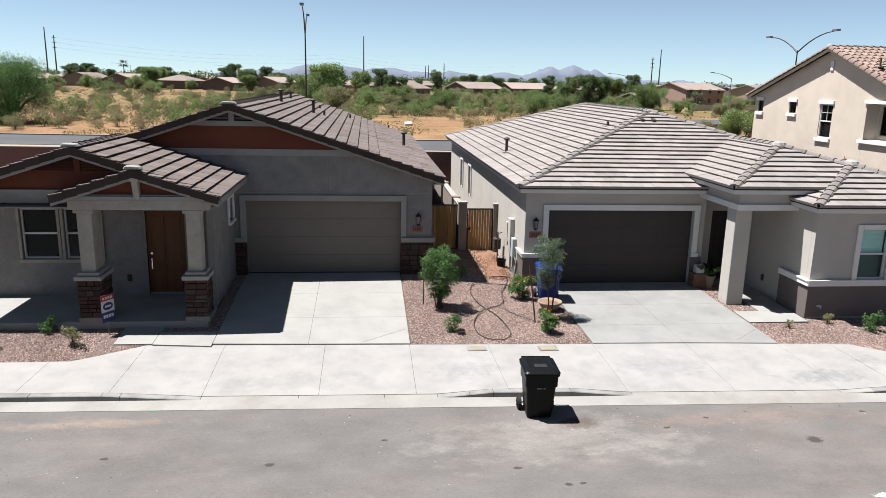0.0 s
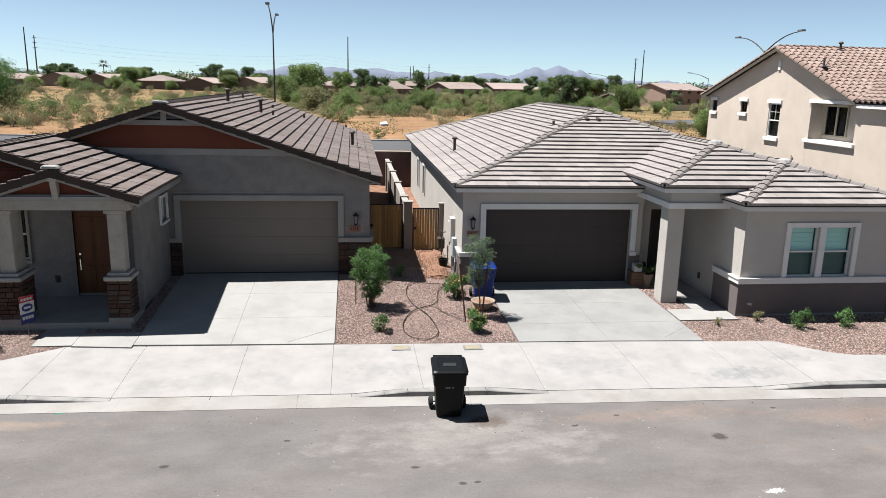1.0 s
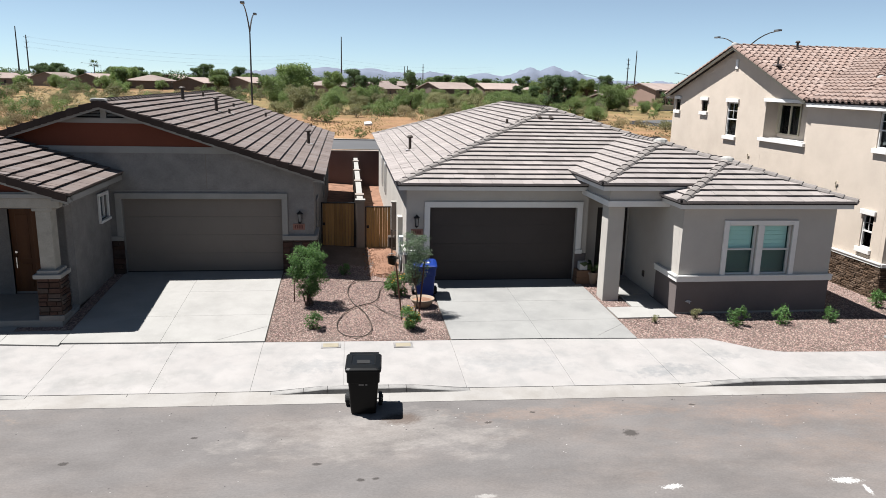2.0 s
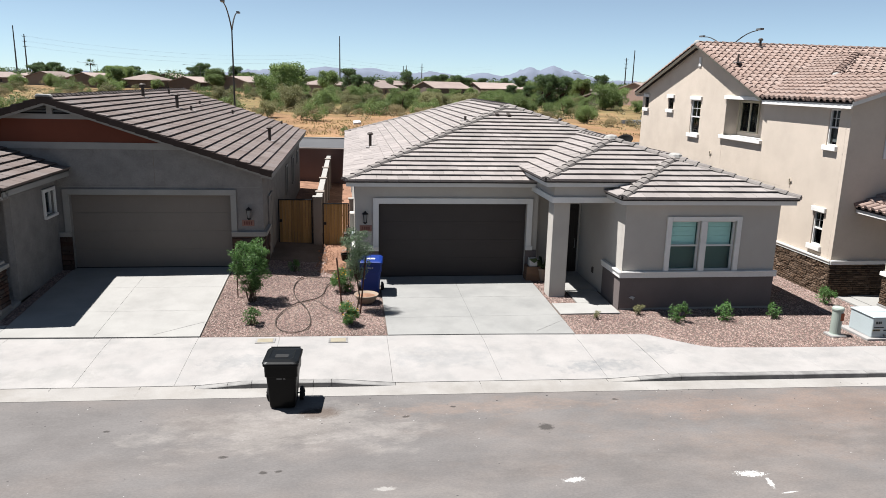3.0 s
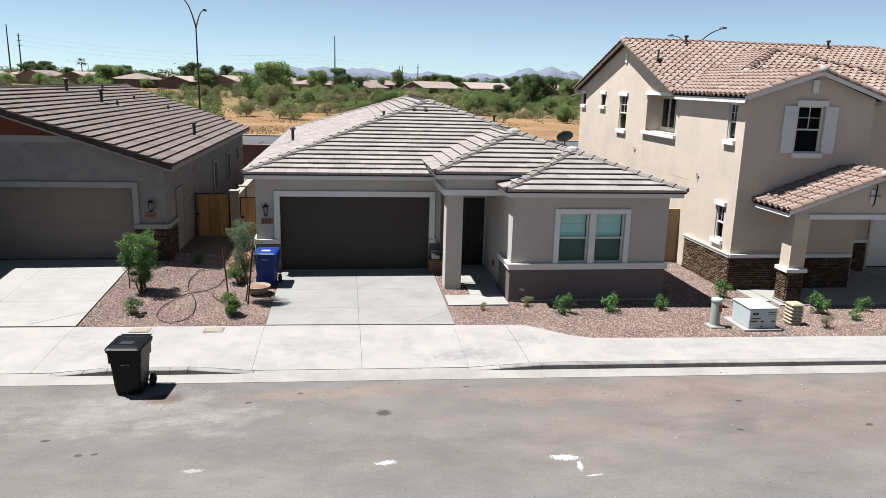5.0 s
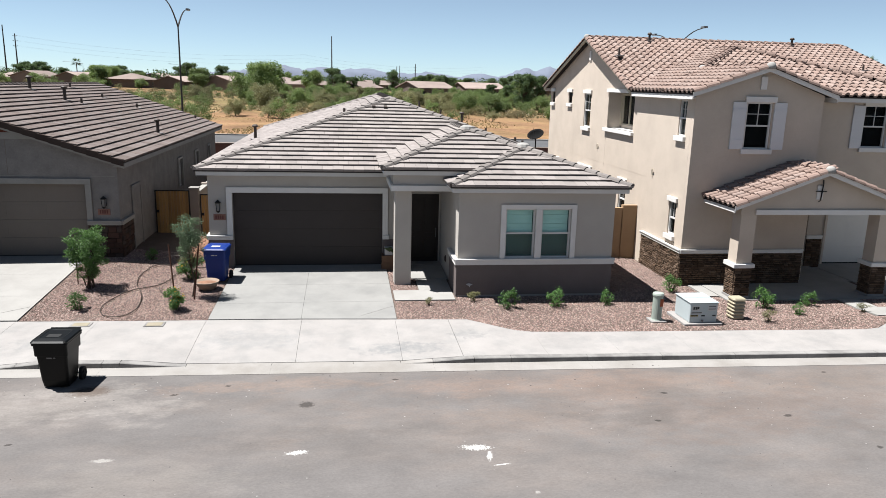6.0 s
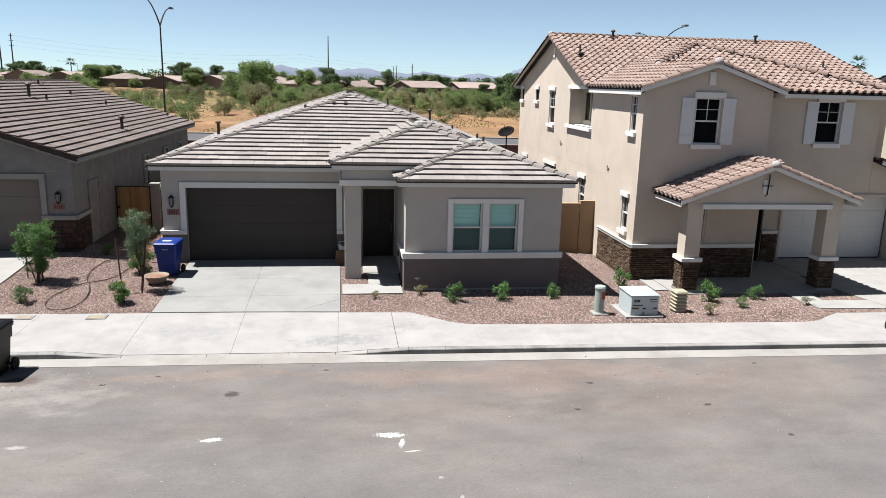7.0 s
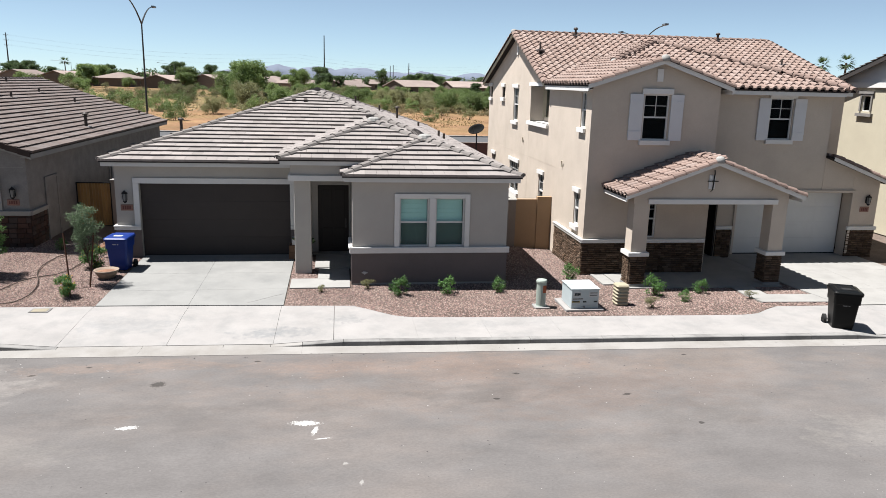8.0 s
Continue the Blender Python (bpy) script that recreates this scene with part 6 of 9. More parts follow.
stand(plant("tall_shrub", "tall leafy green shrub with many stems in the gravel", "shrub", "", 1.78, 0.86, 6800, 0.075, L_ACACIA, 3, stems=18, stem_r=0.016, crown_from=0.16, clumps=66, slim=0.34, column=(0.38, 0.95, 0.85), puff=0.72), 2.27, 19.7)
stand(plant("young_tree", "slender young tree with grey-green leaves between stakes", "tree", "", 2.45, 0.66, 5200, 0.06, L_GREY, 8, stem_r=0.026, crown_from=0.36, clumps=40, trunk=True, slim=0.3, column=(0.35, 1.0, 0.6)), 5.2, 19.1)
for label, a, b in (("dark red tree stake leaning in the gravel", (4.83, 18.66), (4.66, 18.95)), ("dark red tree stake beside the clay bowl", (5.3, 18.83), (5.46, 19.0))):
    st = thing("tree_stake", label, "stake", "tree stakes", at=(*a, lot(*a)))
    bm = bmesh.new()
    tube(bm, [(*a, lot(*a) - 0.05), (*b, lot(*b) + 1.55)], 0.023, 7)
    part("pole", bm, M_STAKE, st)
    bm = bmesh.new()
    tube(bm, [(*b, lot(*b) + 1.2), (5.12, 19.1, lot(*b) + 1.22)], 0.008, 4)
    part("tie", bm, M_HOSE, st)
for a in ((1.82, 20.0),):
    st = thing("tree_stake", "dark wooden stake standing in the tall shrub", "stake", "tree stakes", at=(*a, lot(*a)))
    bm = bmesh.new()
    tube(bm, [(*a, lot(*a) - 0.05), (a[0], a[1], lot(*a) + 1.5)], 0.016, 7)
    part("pole", bm, M_STAKE, st)
yellow = plant("flowering_shrub", "small bright green shrub with yellow-orange flowers", "shrub", "flowering shrubs", 0.6, 0.38, 1900, 0.06, L_LANTANA, 11, flowers=70, crown_from=0.12, clumps=14)
stand(yellow, 4.85, 20.6, scale=1.15)
stand(copy_thing(yellow, Matrix()), 5.05, 17.95, turn=2.0, scale=0.95)
low = plant("small_shrub", "small green shrub in the gravel bed", "shrub", "small shrubs", 0.6, 0.38, 620, 0.075, L_LANTANA, 21, stems=9, crown_from=0.16, clumps=15, slim=0.42)
stand(low, 2.45, 17.95, scale=0.85)
for x, y, t, s in ((14.12, 17.65, 1, 0.92), (15.55, 17.75, 2, 0.85), (17.1, 17.85, 3, 0.72), (21.85, 17.55, 4, 1.05), (19.78, 19.4, 5, 0.95), (23.4, 17.7, 0.5, 0.75), (22.45, 16.75, 2.2, 0.6),
                   (-7.8, 18.25, 1.7, 0.75), (-9.35, 18.2, 2.9, 0.7), (3.25, 22.6, 0.3, 0.7), (17.9, 25.5, 0.9, 0.6)):
    stand(copy_thing(low, Matrix()), x, y, turn=t, scale=s)
tuft = plant("dry_shrub", "low dull olive shrub in the gravel bed", "shrub", "dry shrubs", 0.42, 0.32, 420, 0.06, L_SHRUB, 31, crown_from=0.2, slim=0.3)
stand(tuft, -8.75, 17.2)
for x, y, t, s in ((-6.9, 17.35, 1, 1.3), (21.15, 16.1, 2, 0.9), (11.9, 18.05, 3, 0.6), (24.6, 16.9, 1.2, 0.7), (13.25, 18.3, 2.2, 0.8)):
    stand(copy_thing(tuft, Matrix()), x, y, turn=t, scale=s)


# ---- carts, boxes and small things outdoors ----
def ring(w, d, z, r, n=4):
    pts = []
    for sx, sy, a0 in ((1, -1, -90), (1, 1, 0), (-1, 1, 90), (-1, -1, 180)):
        for k in range(n + 1):
            a = radians(a0 + 90 * k / n)
            pts.append((sx * (w / 2 - r) + r * math.cos(a), sy * (d / 2 - r) + r * math.sin(a), z))
    return pts


def loft(bm, rings, shift=None):
    rows = [[bm.verts.new(p) for p in r] for r in rings]
    n = len(rows[0])
    for a, b in zip(rows, rows[1:]):
        for k in range(n):
            bm.faces.new((a[k], a[(k + 1) % n], b[(k + 1) % n], b[k]))
    bm.faces.new(rows[0][::-1])
    bm.faces.new(rows[-1])


def cart(label, body, group="wheeled carts"):
    """A two-wheeled refuse cart; its front looks to -y."""
    c = thing("wheeled_cart", label, "refuse cart", group)
    bm = bmesh.new()
    rows = [ring(0.50, 0.50, 0.04, 0.06), ring(0.53, 0.56, 0.18, 0.06), ring(0.60, 0.66, 0.72, 0.06), ring(0.61, 0.68, 0.735, 0.06), ring(0.65, 0.73, 0.74, 0.06), ring(0.66, 0.76, 0.98, 0.06)]
    loft(bm, rows)
    part("body", bm, body, c, bevel=0.0)
    bm = bmesh.new()
    loft(bm, [ring(0.70, 0.82, 0.975, 0.07), ring(0.71, 0.83, 1.00, 0.07), ring(0.70, 0.82, 1.02, 0.07)])
    part("rim", bm, body, c)
    bm = bmesh.new()
    loft(bm, [ring(0.71, 0.86, 1.022, 0.08), ring(0.72, 0.87, 1.045, 0.08), ring(0.68, 0.80, 1.075, 0.09), ring(0.48, 0.56, 1.10, 0.08), ring(0.44, 0.50, 1.092, 0.08)])
    lid = part("lid", bm, body, c, "slightly domed lid")
    # pale patch stands in for highlights on the blue lid; dark rubber on black ones
    bm = bmesh.new()
    box(bm, -0.13, 0.13, -0.20, -0.02, 1.0945, 1.098)
    part("label", bm, M_LABEL if body is not M_PLASTIC else M_RUBBER, lid, "flat lid patch, pale on the blue lid for its highlights")
    bm = bmesh.new()
    tube(bm, [(-0.30, 0.46, 1.06), (0.30, 0.46, 1.06)], 0.018, 8)
    for x in (-0.28, 0.0, 0.28):
        tube(bm, [(x, 0.36, 1.0), (x, 0.46, 1.06)], 0.02, 6)
    part("handle", bm, body, c)
    bm = bmesh.new()
    tube(bm, [(-0.31, 0.27, 0.13), (0.31, 0.27, 0.13)], 0.014, 8)
    part("axle", bm, M_GALV, c)
    for x in (-0.335, 0.335):
        bm = bmesh.new()
        tube(bm, [(x - 0.035, 0.27, 0.13), (x + 0.035, 0.27, 0.13)], 0.14, 20)
        w = part("wheel", bm, M_RUBBER, c)
        bm = bmesh.new()
        o = 0.037 if x > 0 else -0.037
        tube(bm, [(x + o, 0.27, 0.13), (x + o * 1.3, 0.27, 0.13)], 0.085, 14)
        for k in range(5):
            a = 2 * math.pi * k / 5
            tube(bm, [(x + o * 1.3, 0.27, 0.13), (x + o * 1.3, 0.27 + 0.085 * math.cos(a), 0.13 + 0.085 * math.sin(a))], 0.012, 4)
        part("hub", bm, M_RUBBER, w)
    for k, (u, l) in enumerate(((-0.07, 0.04), (-0.02, 0.06), (0.06, 0.04))):
        bm = bmesh.new()
        zb, yb = (0.68, -0.328) if body is M_PLASTIC else (0.86, -0.373)
        box(bm, u - l / 2, u + l / 2, yb - 0.006, yb + 0.01, zb, zb + 0.025)
        part("print_bar", bm, M_GALV if body is M_PLASTIC else M_LABEL, c)
    return c


stand(cart("black plastic wheeled refuse cart standing in the gutter", M_PLASTIC), 3.66, 13.42, -0.12, radians(-3))
stand(cart("black plastic wheeled refuse cart on the dropped kerb", M_PLASTIC), 25.6, 14.25, -0.05, radians(-22))
stand(cart("bright blue plastic recycling cart beside the driveway", M_PLASTIC_BLUE), 5.66, 20.7, None, radians(-4))

cab = thing("transformer_cabinet", "pale green-grey metal transformer cabinet on a concrete pad", "utility box", at=(19.05, 16.65, 0))
bm = bmesh.new()
box(bm, 18.56, 19.64, 15.86, 17.0, -0.1, 0.06)
part("pad", bm, M_CONCRETE, cab, bevel=0.015)
bm = bmesh.new()
box(bm, 18.72, 19.5, 15.95, 16.84, 0.06, 0.60)
body = part("body", bm, M_CABINET, cab, bevel=0.012)
for y0, y1, z1 in ((15.93, 16.40, 0.628), (16.41, 16.86, 0.634)):
    bm = bmesh.new()
    box(bm, 18.70, 19.52, y0, y1, 0.602, z1)
    part("hood", bm, M_CABINET, cab, bevel=0.006)
cfc = front(15.95)
for u0, u1, z0, z1, m, bars in ((18.77, 18.99, 0.39, 0.54, M_LABEL, ((0.03, 0.09, 0.04, 0.115), (0.10, 0.15, 0.04, 0.115), (0.155, 0.20, 0.05, 0.115))), (19.22, 19.47, 0.39, 0.54, M_LABEL, ((0.02, 0.23, 0.105, 0.125), (0.02, 0.23, 0.04, 0.06))),
                                (18.74, 19.07, 0.315, 0.365, M_LABEL, ((0.02, 0.31, 0.012, 0.038),)), (18.74, 18.96, 0.235, 0.285, M_YELLOW, ((0.02, 0.2, 0.012, 0.038),))):
    bm = bmesh.new()
    cfc.box(bm, u0, u1, z0, z1, 0.001, 0.004)
    sticker = part("sticker", bm, m, body)
    for a, b, c, d in bars:
        bm = bmesh.new()
        cfc.box(bm, u0 + a, u0 + b, z0 + c, z0 + d, 0.0045, 0.006)
        part("print_bar", bm, M_BARS, sticker)
for u in (19.05, 19.36):
    bm = bmesh.new()
    cfc.box(bm, u, u + 0.1, 0.235, 0.275, 0.001, 0.004)
    part("print_bar", bm, M_BARS, body)
bm = bmesh.new()
tube(bm, [cfc.p(19.08, 0.12, 0.0), cfc.p(19.08, 0.12, 0.05)], 0.025, 8)
part("lock", bm, M_GALV, body)

px_, py_ = 17.97, 16.36
ped = thing("cable_pedestal", "grey-green round utility pedestal with an orange sticker", "utility pedestal", at=(px_, py_, 0))
bm = bmesh.new()
box(bm, px_ - 0.2, px_ + 0.22, py_ - 0.2, py_ + 0.2, -0.05, 0.04)
part("pad", bm, M_CONCRETE, ped, bevel=0.01)
bm = bmesh.new()
lathe(bm, [(0.15, 0.04), (0.135, 0.07), (0.135, 0.72)], (px_, py_, 0), 20)
part("shaft", bm, M_PEDESTAL, ped)
bm = bmesh.new()
lathe(bm, [(0.15, 0.71), (0.155, 0.75), (0.14, 0.79), (0.07, 0.81)], (px_, py_, 0), 20)
part("cap", bm, M_PEDESTAL, ped)
bm = bmesh.new()
box(bm, px_ + 0.01, px_ + 0.10, py_ - 0.142, py_ - 0.10, 0.44, 0.65)
part("sticker", bm, M_ORANGE, ped, "orange warning sticker")
rib = thing("ribbed_pedestal", "beige ribbed plastic utility pedestal", "utility pedestal", at=(20.35, 16.5, 0))
bm = bmesh.new()
box(bm, 20.2, 20.5, 16.35, 16.65, -0.02, 0.60)
part("core", bm, M_BEIGE, rib, bevel=0.01)
for k in range(6):
    bm = bmesh.new()
    z = 0.02 + k * 0.1
    loft(bm, [[(20.35 + x, 16.5 + y, zz) for x, y, zz in ring(0.36, 0.36, z, 0.05)], [(20.35 + x, 16.5 + y, zz) for x, y, zz in ring(0.38, 0.38, z + 0.035, 0.05)], [(20.35 + x, 16.5 + y, zz) for x, y, zz in ring(0.34, 0.34, z + 0.07, 0.05)]])
    part("rib", bm, M_BEIGE, rib)

sign = thing("yard_sign", "red, white and blue yard sign with blurred writing", "sign", at=(-6.30, 18.1, 0.07))
bm = bmesh.new()
tube(bm, [(-6.30, 18.1, 0.0), (-6.30, 18.1, 0.95)], 0.015, 6)
part("stake", bm, M_GALV, sign)
def sign_plate(name, material, u0, u1, z0, z1, out):
    """A flat piece of the sign: a board or a printed bar standing out a little."""
    bm = bmesh.new()
    e, n = Vector((0.52, 0.854, 0)), Vector((0.854, -0.52, 0))
    o = Vector((-6.30, 18.1, 0)) + n * (0.018 + out)
    prism(bm, [o + e * u + Vector((0, 0, z)) for u, z in ((u0, z0), (u1, z0), (u1, z1), (u0, z1))], n * (0.01 if out == 0 else 0.002))
    return part(name, bm, material, sign)


for z0, z1, m in ((0.42, 0.68, M_SIGN_BLUE), (0.68, 0.97, M_LABEL), (0.97, 1.12, M_SIGN_RED)):
    sign_plate("panel", m, -0.19, 0.19, z0, z1, 0.0)
for k in range(4):
    sign_plate("print_bar", M_LABEL, -0.15 + 0.078 * k, -0.095 + 0.078 * k, 1.01, 1.07, 0.01)
    sign_plate("print_bar", M_LABEL, -0.15 + 0.078 * k, -0.09 + 0.078 * k, 0.53, 0.61, 0.01)
bm = bmesh.new()
e, n = Vector((0.52, 0.854, 0)), Vector((0.854, -0.52, 0))
o = Vector((-6.30, 18.1, 0.825)) + n * 0.028
prism(bm, [o + e * (0.15 * math.cos(k * math.pi / 8)) + Vector((0, 0, 0.1 * math.sin(k * math.pi / 8))) for k in range(16)], n * 0.002)
part("oval", bm, M_SIGN_BLUE, sign)
sign_plate("print_bar", M_LABEL, -0.09, 0.09, 0.80, 0.85, 0.014)

bowl = thing("plant_bowl", "wide pale clay bowl filled with soil", "plant pot", at=(5.5, 19.74, lot(5.5, 19.74)))
bm = bmesh.new()
lathe(bm, [(0.17, 0.0), (0.22, 0.03), (0.33, 0.2), (0.36, 0.26), (0.33, 0.265), (0.30, 0.2), (0.05, 0.19)], (5.5, 19.74, lot(5.5, 19.74)), 24)
part("dish", bm, M_POT, bowl, smooth=True)
bm = bmesh.new()
lathe(bm, [(0.306, 0.195), (0.2, 0.215), (0.05, 0.22)], (5.5, 19.74, lot(5.5, 19.74)), 18)
part("soil", bm, M_SOIL, bowl)
pot = thing("potted_agave", "clay pot with a spiky green plant beside the entry column", "potted plant", at=(11.3, 21.75, 0.13))
bm = bmesh.new()
lathe(bm, [(0.13, 0.0), (0.19, 0.36), (0.21, 0.37), (0.21, 0.42), (0.17, 0.42), (0.16, 0.36)], (11.3, 21.75, 0.12), 16)
part("pot", bm, M_POT, pot)
rng = random.Random(4)
for k in range(13):
    a, l = 2 * math.pi * k / 13 + rng.uniform(-0.2, 0.2), rng.uniform(0.3, 0.5)
    d = Vector((math.cos(a), math.sin(a), 0))
    b0 = Vector((11.3, 21.75, 0.5))
    sd = Vector((-d.y, d.x, 0)) * 0.03
    bm = bmesh.new()
    mid = b0 + d * l * 0.5 + Vector((0, 0, l * 0.75))
    tip = b0 + d * l + Vector((0, 0, l * 0.7))
    prism(bm, [b0 - sd, b0 + sd, mid + sd * 0.8, tip, mid - sd * 0.8], (0, 0, 0.012))
    part("leaf", bm, L_PALM, pot)
crate = thing("storage_box", "stacked brown boxes with a white carton on top by the garage", "box", at=(10.98, 21.85, 0.13))
for z0, z1, s in ((0.12, 0.36, 0.25), (0.362, 0.60, 0.235)):
    bm = bmesh.new()
    box(bm, 10.98 - s, 10.98 + s, 21.85 - 0.2, 21.85 + 0.2, z0, z1)
    part("carton", bm, M_CARD, crate, bevel=0.008)
bm = bmesh.new()
box(bm, 10.84, 11.1, 21.7, 21.95, 0.602, 0.86)
part("white_carton", bm, M_LABEL, crate, "white carton", bevel=0.006)

# the hose lies in loops on the gravel
hose = thing("garden_hose", "black garden hose lying in loose loops on the gravel", "garden hose", at=(3.7, 19, 0.1))
HP = [(5.1, 22.0), (4.8, 21.9), (4.2, 21.95), (3.65, 21.95), (3.42, 21.5), (3.34, 20.75), (3.47, 19.95), (3.74, 19.3), (3.92, 18.6), (3.97, 17.9), (3.85, 17.5), (3.57, 17.32), (3.29, 17.45), (3.08, 17.85),
      (3.08, 18.45), (3.28, 19.1), (3.62, 19.6), (4.1, 20.0), (4.25, 20.45), (4.33, 21.15), (4.6, 21.9), (4.88, 23.0), (4.95, 24.2)]
pts = []
for k in range(len(HP) - 1):
    p0, p1, p2, p3 = [Vector(HP[min(max(k + j, 0), len(HP) - 1)]) for j in (-1, 0, 1, 2)]
    for s in range(6):
        t = s / 6
        q = 0.5 * ((2 * p1) + (p2 - p0) * t + (2 * p0 - 5 * p1 + 4 * p2 - p3) * t * t + (3 * p1 - p0 - 3 * p2 + p3) * t * t * t)
        pts.append((q.x, q.y, lot(q.x, q.y) + 0.03 + 0.012 * (k % 2)))
bm = bmesh.new()
tube(bm, pts, 0.013, 6)
part("tubing", bm, M_HOSE, hose, smooth=True)
bm = bmesh.new()
bmp = []
for k in range(14):
    t = k / 13
    bmp.append((4.1 + 0.7 * t, 20.0 - 1.4 * t ** 0.6, lot(4.4, 19.3) + 0.03))
tube(bm, bmp, 0.011, 6)
part("tubing", bm, M_HOSE, hose)

# meters and pipes on the side wall of the grey house
u = thing("electric_meter_panel", "beige electric meter panel with conduits on the side wall", "meter panel", at=(5.2, 23.9, 1.0))
bm = bmesh.new()
rs.box(bm, 23.72, 24.12, 1.15, 2.0, 0.002, 0.16)
part("cabinet", bm, M_STUCCO_R, u, bevel=0.01)
bm = bmesh.new()
rs.box(bm, 23.3, 23.6, 0.75, 1.4, 0.002, 0.14)
part("box", bm, M_CABINET, u, bevel=0.01)
bm = bmesh.new()
rs.box(bm, 24.5, 24.72, 1.5, 1.75, 0.002, 0.12)
part("box", bm, M_LABEL, u, bevel=0.01)
for y, z0, z1 in ((23.45, 0.0, 0.75), (23.92, 0.0, 1.15), (24.03, 0.2, 1.15), (24.6, 0.9, 1.5)):
    bm = bmesh.new()
    tube(bm, [rs.p(y, z0, 0.06), rs.p(y, z1, 0.06)], 0.022, 6)
    part("conduit", bm, M_GALV, u)
gm = thing("gas_meter", "dark gas meter with pipes by the side wall", "gas meter", at=(5.0, 25.6, 0.1))
bm = bmesh.new()
box(bm, 4.82, 5.08, 25.45, 25.75, 0.55, 0.95)
part("meter", bm, M_PIPE, gm, bevel=0.03)
bm = bmesh.new()
tube(bm, [(4.95, 25.4, 0.05), (4.95, 25.4, 1.15), (5.1, 25.4, 1.2)], 0.025, 6)
tube(bm, [(4.95, 25.6, 0.95), (4.95, 25.6, 1.2), (4.95, 25.4, 1.2)], 0.022, 6)
part("pipe", bm, M_PIPE, gm)
bk = thing("planter_bucket", "black plastic bucket on the gravel beside the wall", "bucket", at=(4.9, 24.35, 0.13))
bm = bmesh.new()
lathe(bm, [(0.13, 0.0), (0.17, 0.3), (0.18, 0.3), (0.18, 0.33), (0.15, 0.33), (0.12, 0.05)], (4.9, 24.35, 0.12), 16)
part("pail", bm, M_PLASTIC, bk)
bm = bmesh.new()
tube(bm, [(4.9 + 0.18 * math.cos(math.pi * k / 8), 24.35, 0.42 + 0.16 * math.sin(math.pi * k / 8)) for k in range(9)], 0.008, 4)
part("bail", bm, M_GALV, bk)
hb = thing("hose_coil", "pale coiled hose hanging on the side wall", "garden hose", at=(5.15, 22.95, 0.4))
bm = bmesh.new()
cp = []
for k in range(60):
    a = k * 0.42
    cp.append(rs.p(23.0 + (0.2 + 0.002 * k) * math.cos(a), 0.55 + (0.26 + 0.001 * k) * math.sin(a), 0.07 + 0.0012 * k))
tube(bm, cp, 0.014, 5)
part("coil", bm, M_GALV, hb)

# outlets and small fittings on the walls
def wall_box(label, f, u, z, w=0.06, h=0.1, material=None):
    wb = thing("outlet_box", label, "outlet", "wall outlets", at=f.p(u, z, 0))
    bm = bmesh.new()
    f.box(bm, u - w, u + w, z - h, z + h, 0.002, 0.03)
    part("housing", bm, material or M_PIPE, wb, bevel=0.006)
    bm = bmesh.new()
    f.box(bm, u - w * 0.7, u + w * 0.7, z - h * 0.7, z + h * 0.7, 0.031, 0.05)
    part("cover", bm, material or M_PIPE, wb, bevel=0.006)
    return wb


wall_box("small dark outlet box on the grey entry wall", wl, 21.15, 0.62)
wall_box("small dark outlet box low on the taupe porch wall", fw, -6.62, 0.78)
wall_box("small pale junction box on the beige wall's corner", side_right(24.8), 20.75, 4.55, 0.1, 0.1, M_STUCCO_Q)
WAIN_Y = 18.712
tap = thing("wall_tap", "small white tap cover low on the brown wainscot", "wall tap", at=(13.16, WAIN_Y, 0.42))
bm = bmesh.new()
prism(bm, [(13.06, WAIN_Y - 0.002, 0.42), (13.13, WAIN_Y - 0.002, 0.39), (13.19, WAIN_Y - 0.002, 0.39), (13.26, WAIN_Y - 0.002, 0.42), (13.19, WAIN_Y - 0.002, 0.45), (13.13, WAIN_Y - 0.002, 0.46)], (0, -0.03, 0))
part("cover", bm, M_LABEL, tap, bevel=0.004)
bm = bmesh.new()
tube(bm, [(13.16, WAIN_Y - 0.03, 0.42), (13.16, WAIN_Y - 0.09, 0.42), (13.16, WAIN_Y - 0.10, 0.37)], 0.014, 6)
part("spout", bm, M_LABEL, tap)
debris = thing("concrete_slab", "pale broken slab lying on the desert sand", "debris", at=(6.5, 108, 0.2))
bm = bmesh.new()
prism(bm, [(5.9, 107.6, 0.3), (7.0, 107.8, 0.42), (6.8, 108.6, 0.7), (5.8, 108.3, 0.6)], (0, 0.05, -0.4))
part("slab", bm, M_LABEL, debris)

# covers let into the pavement
for x, y in ((2.92, 16.86), (4.72, 16.78)):
    mb = thing("meter_box_lid", "small sand-coloured meter lid in the pavement's edge", "utility lid", "meter lids", at=(x, y, 0.02))
    bm = bmesh.new()
    box(bm, x - 0.24, x + 0.24, y - 0.17, y + 0.17, -0.05, 0.016)
    part("collar", bm, M_KERB, mb)
    bm = bmesh.new()
    box(bm, x - 0.19, x + 0.19, y - 0.13, y + 0.12, -0.04, 0.024)
    part("cover", bm, M_LIDCON, mb, bevel=0.006)


def road_z(x, y):
    return float(np.interp(y, [4, 7, 10, 12, kerb_line(x) - 0.47], [0, 0, -0.03, -0.08, -0.125]))


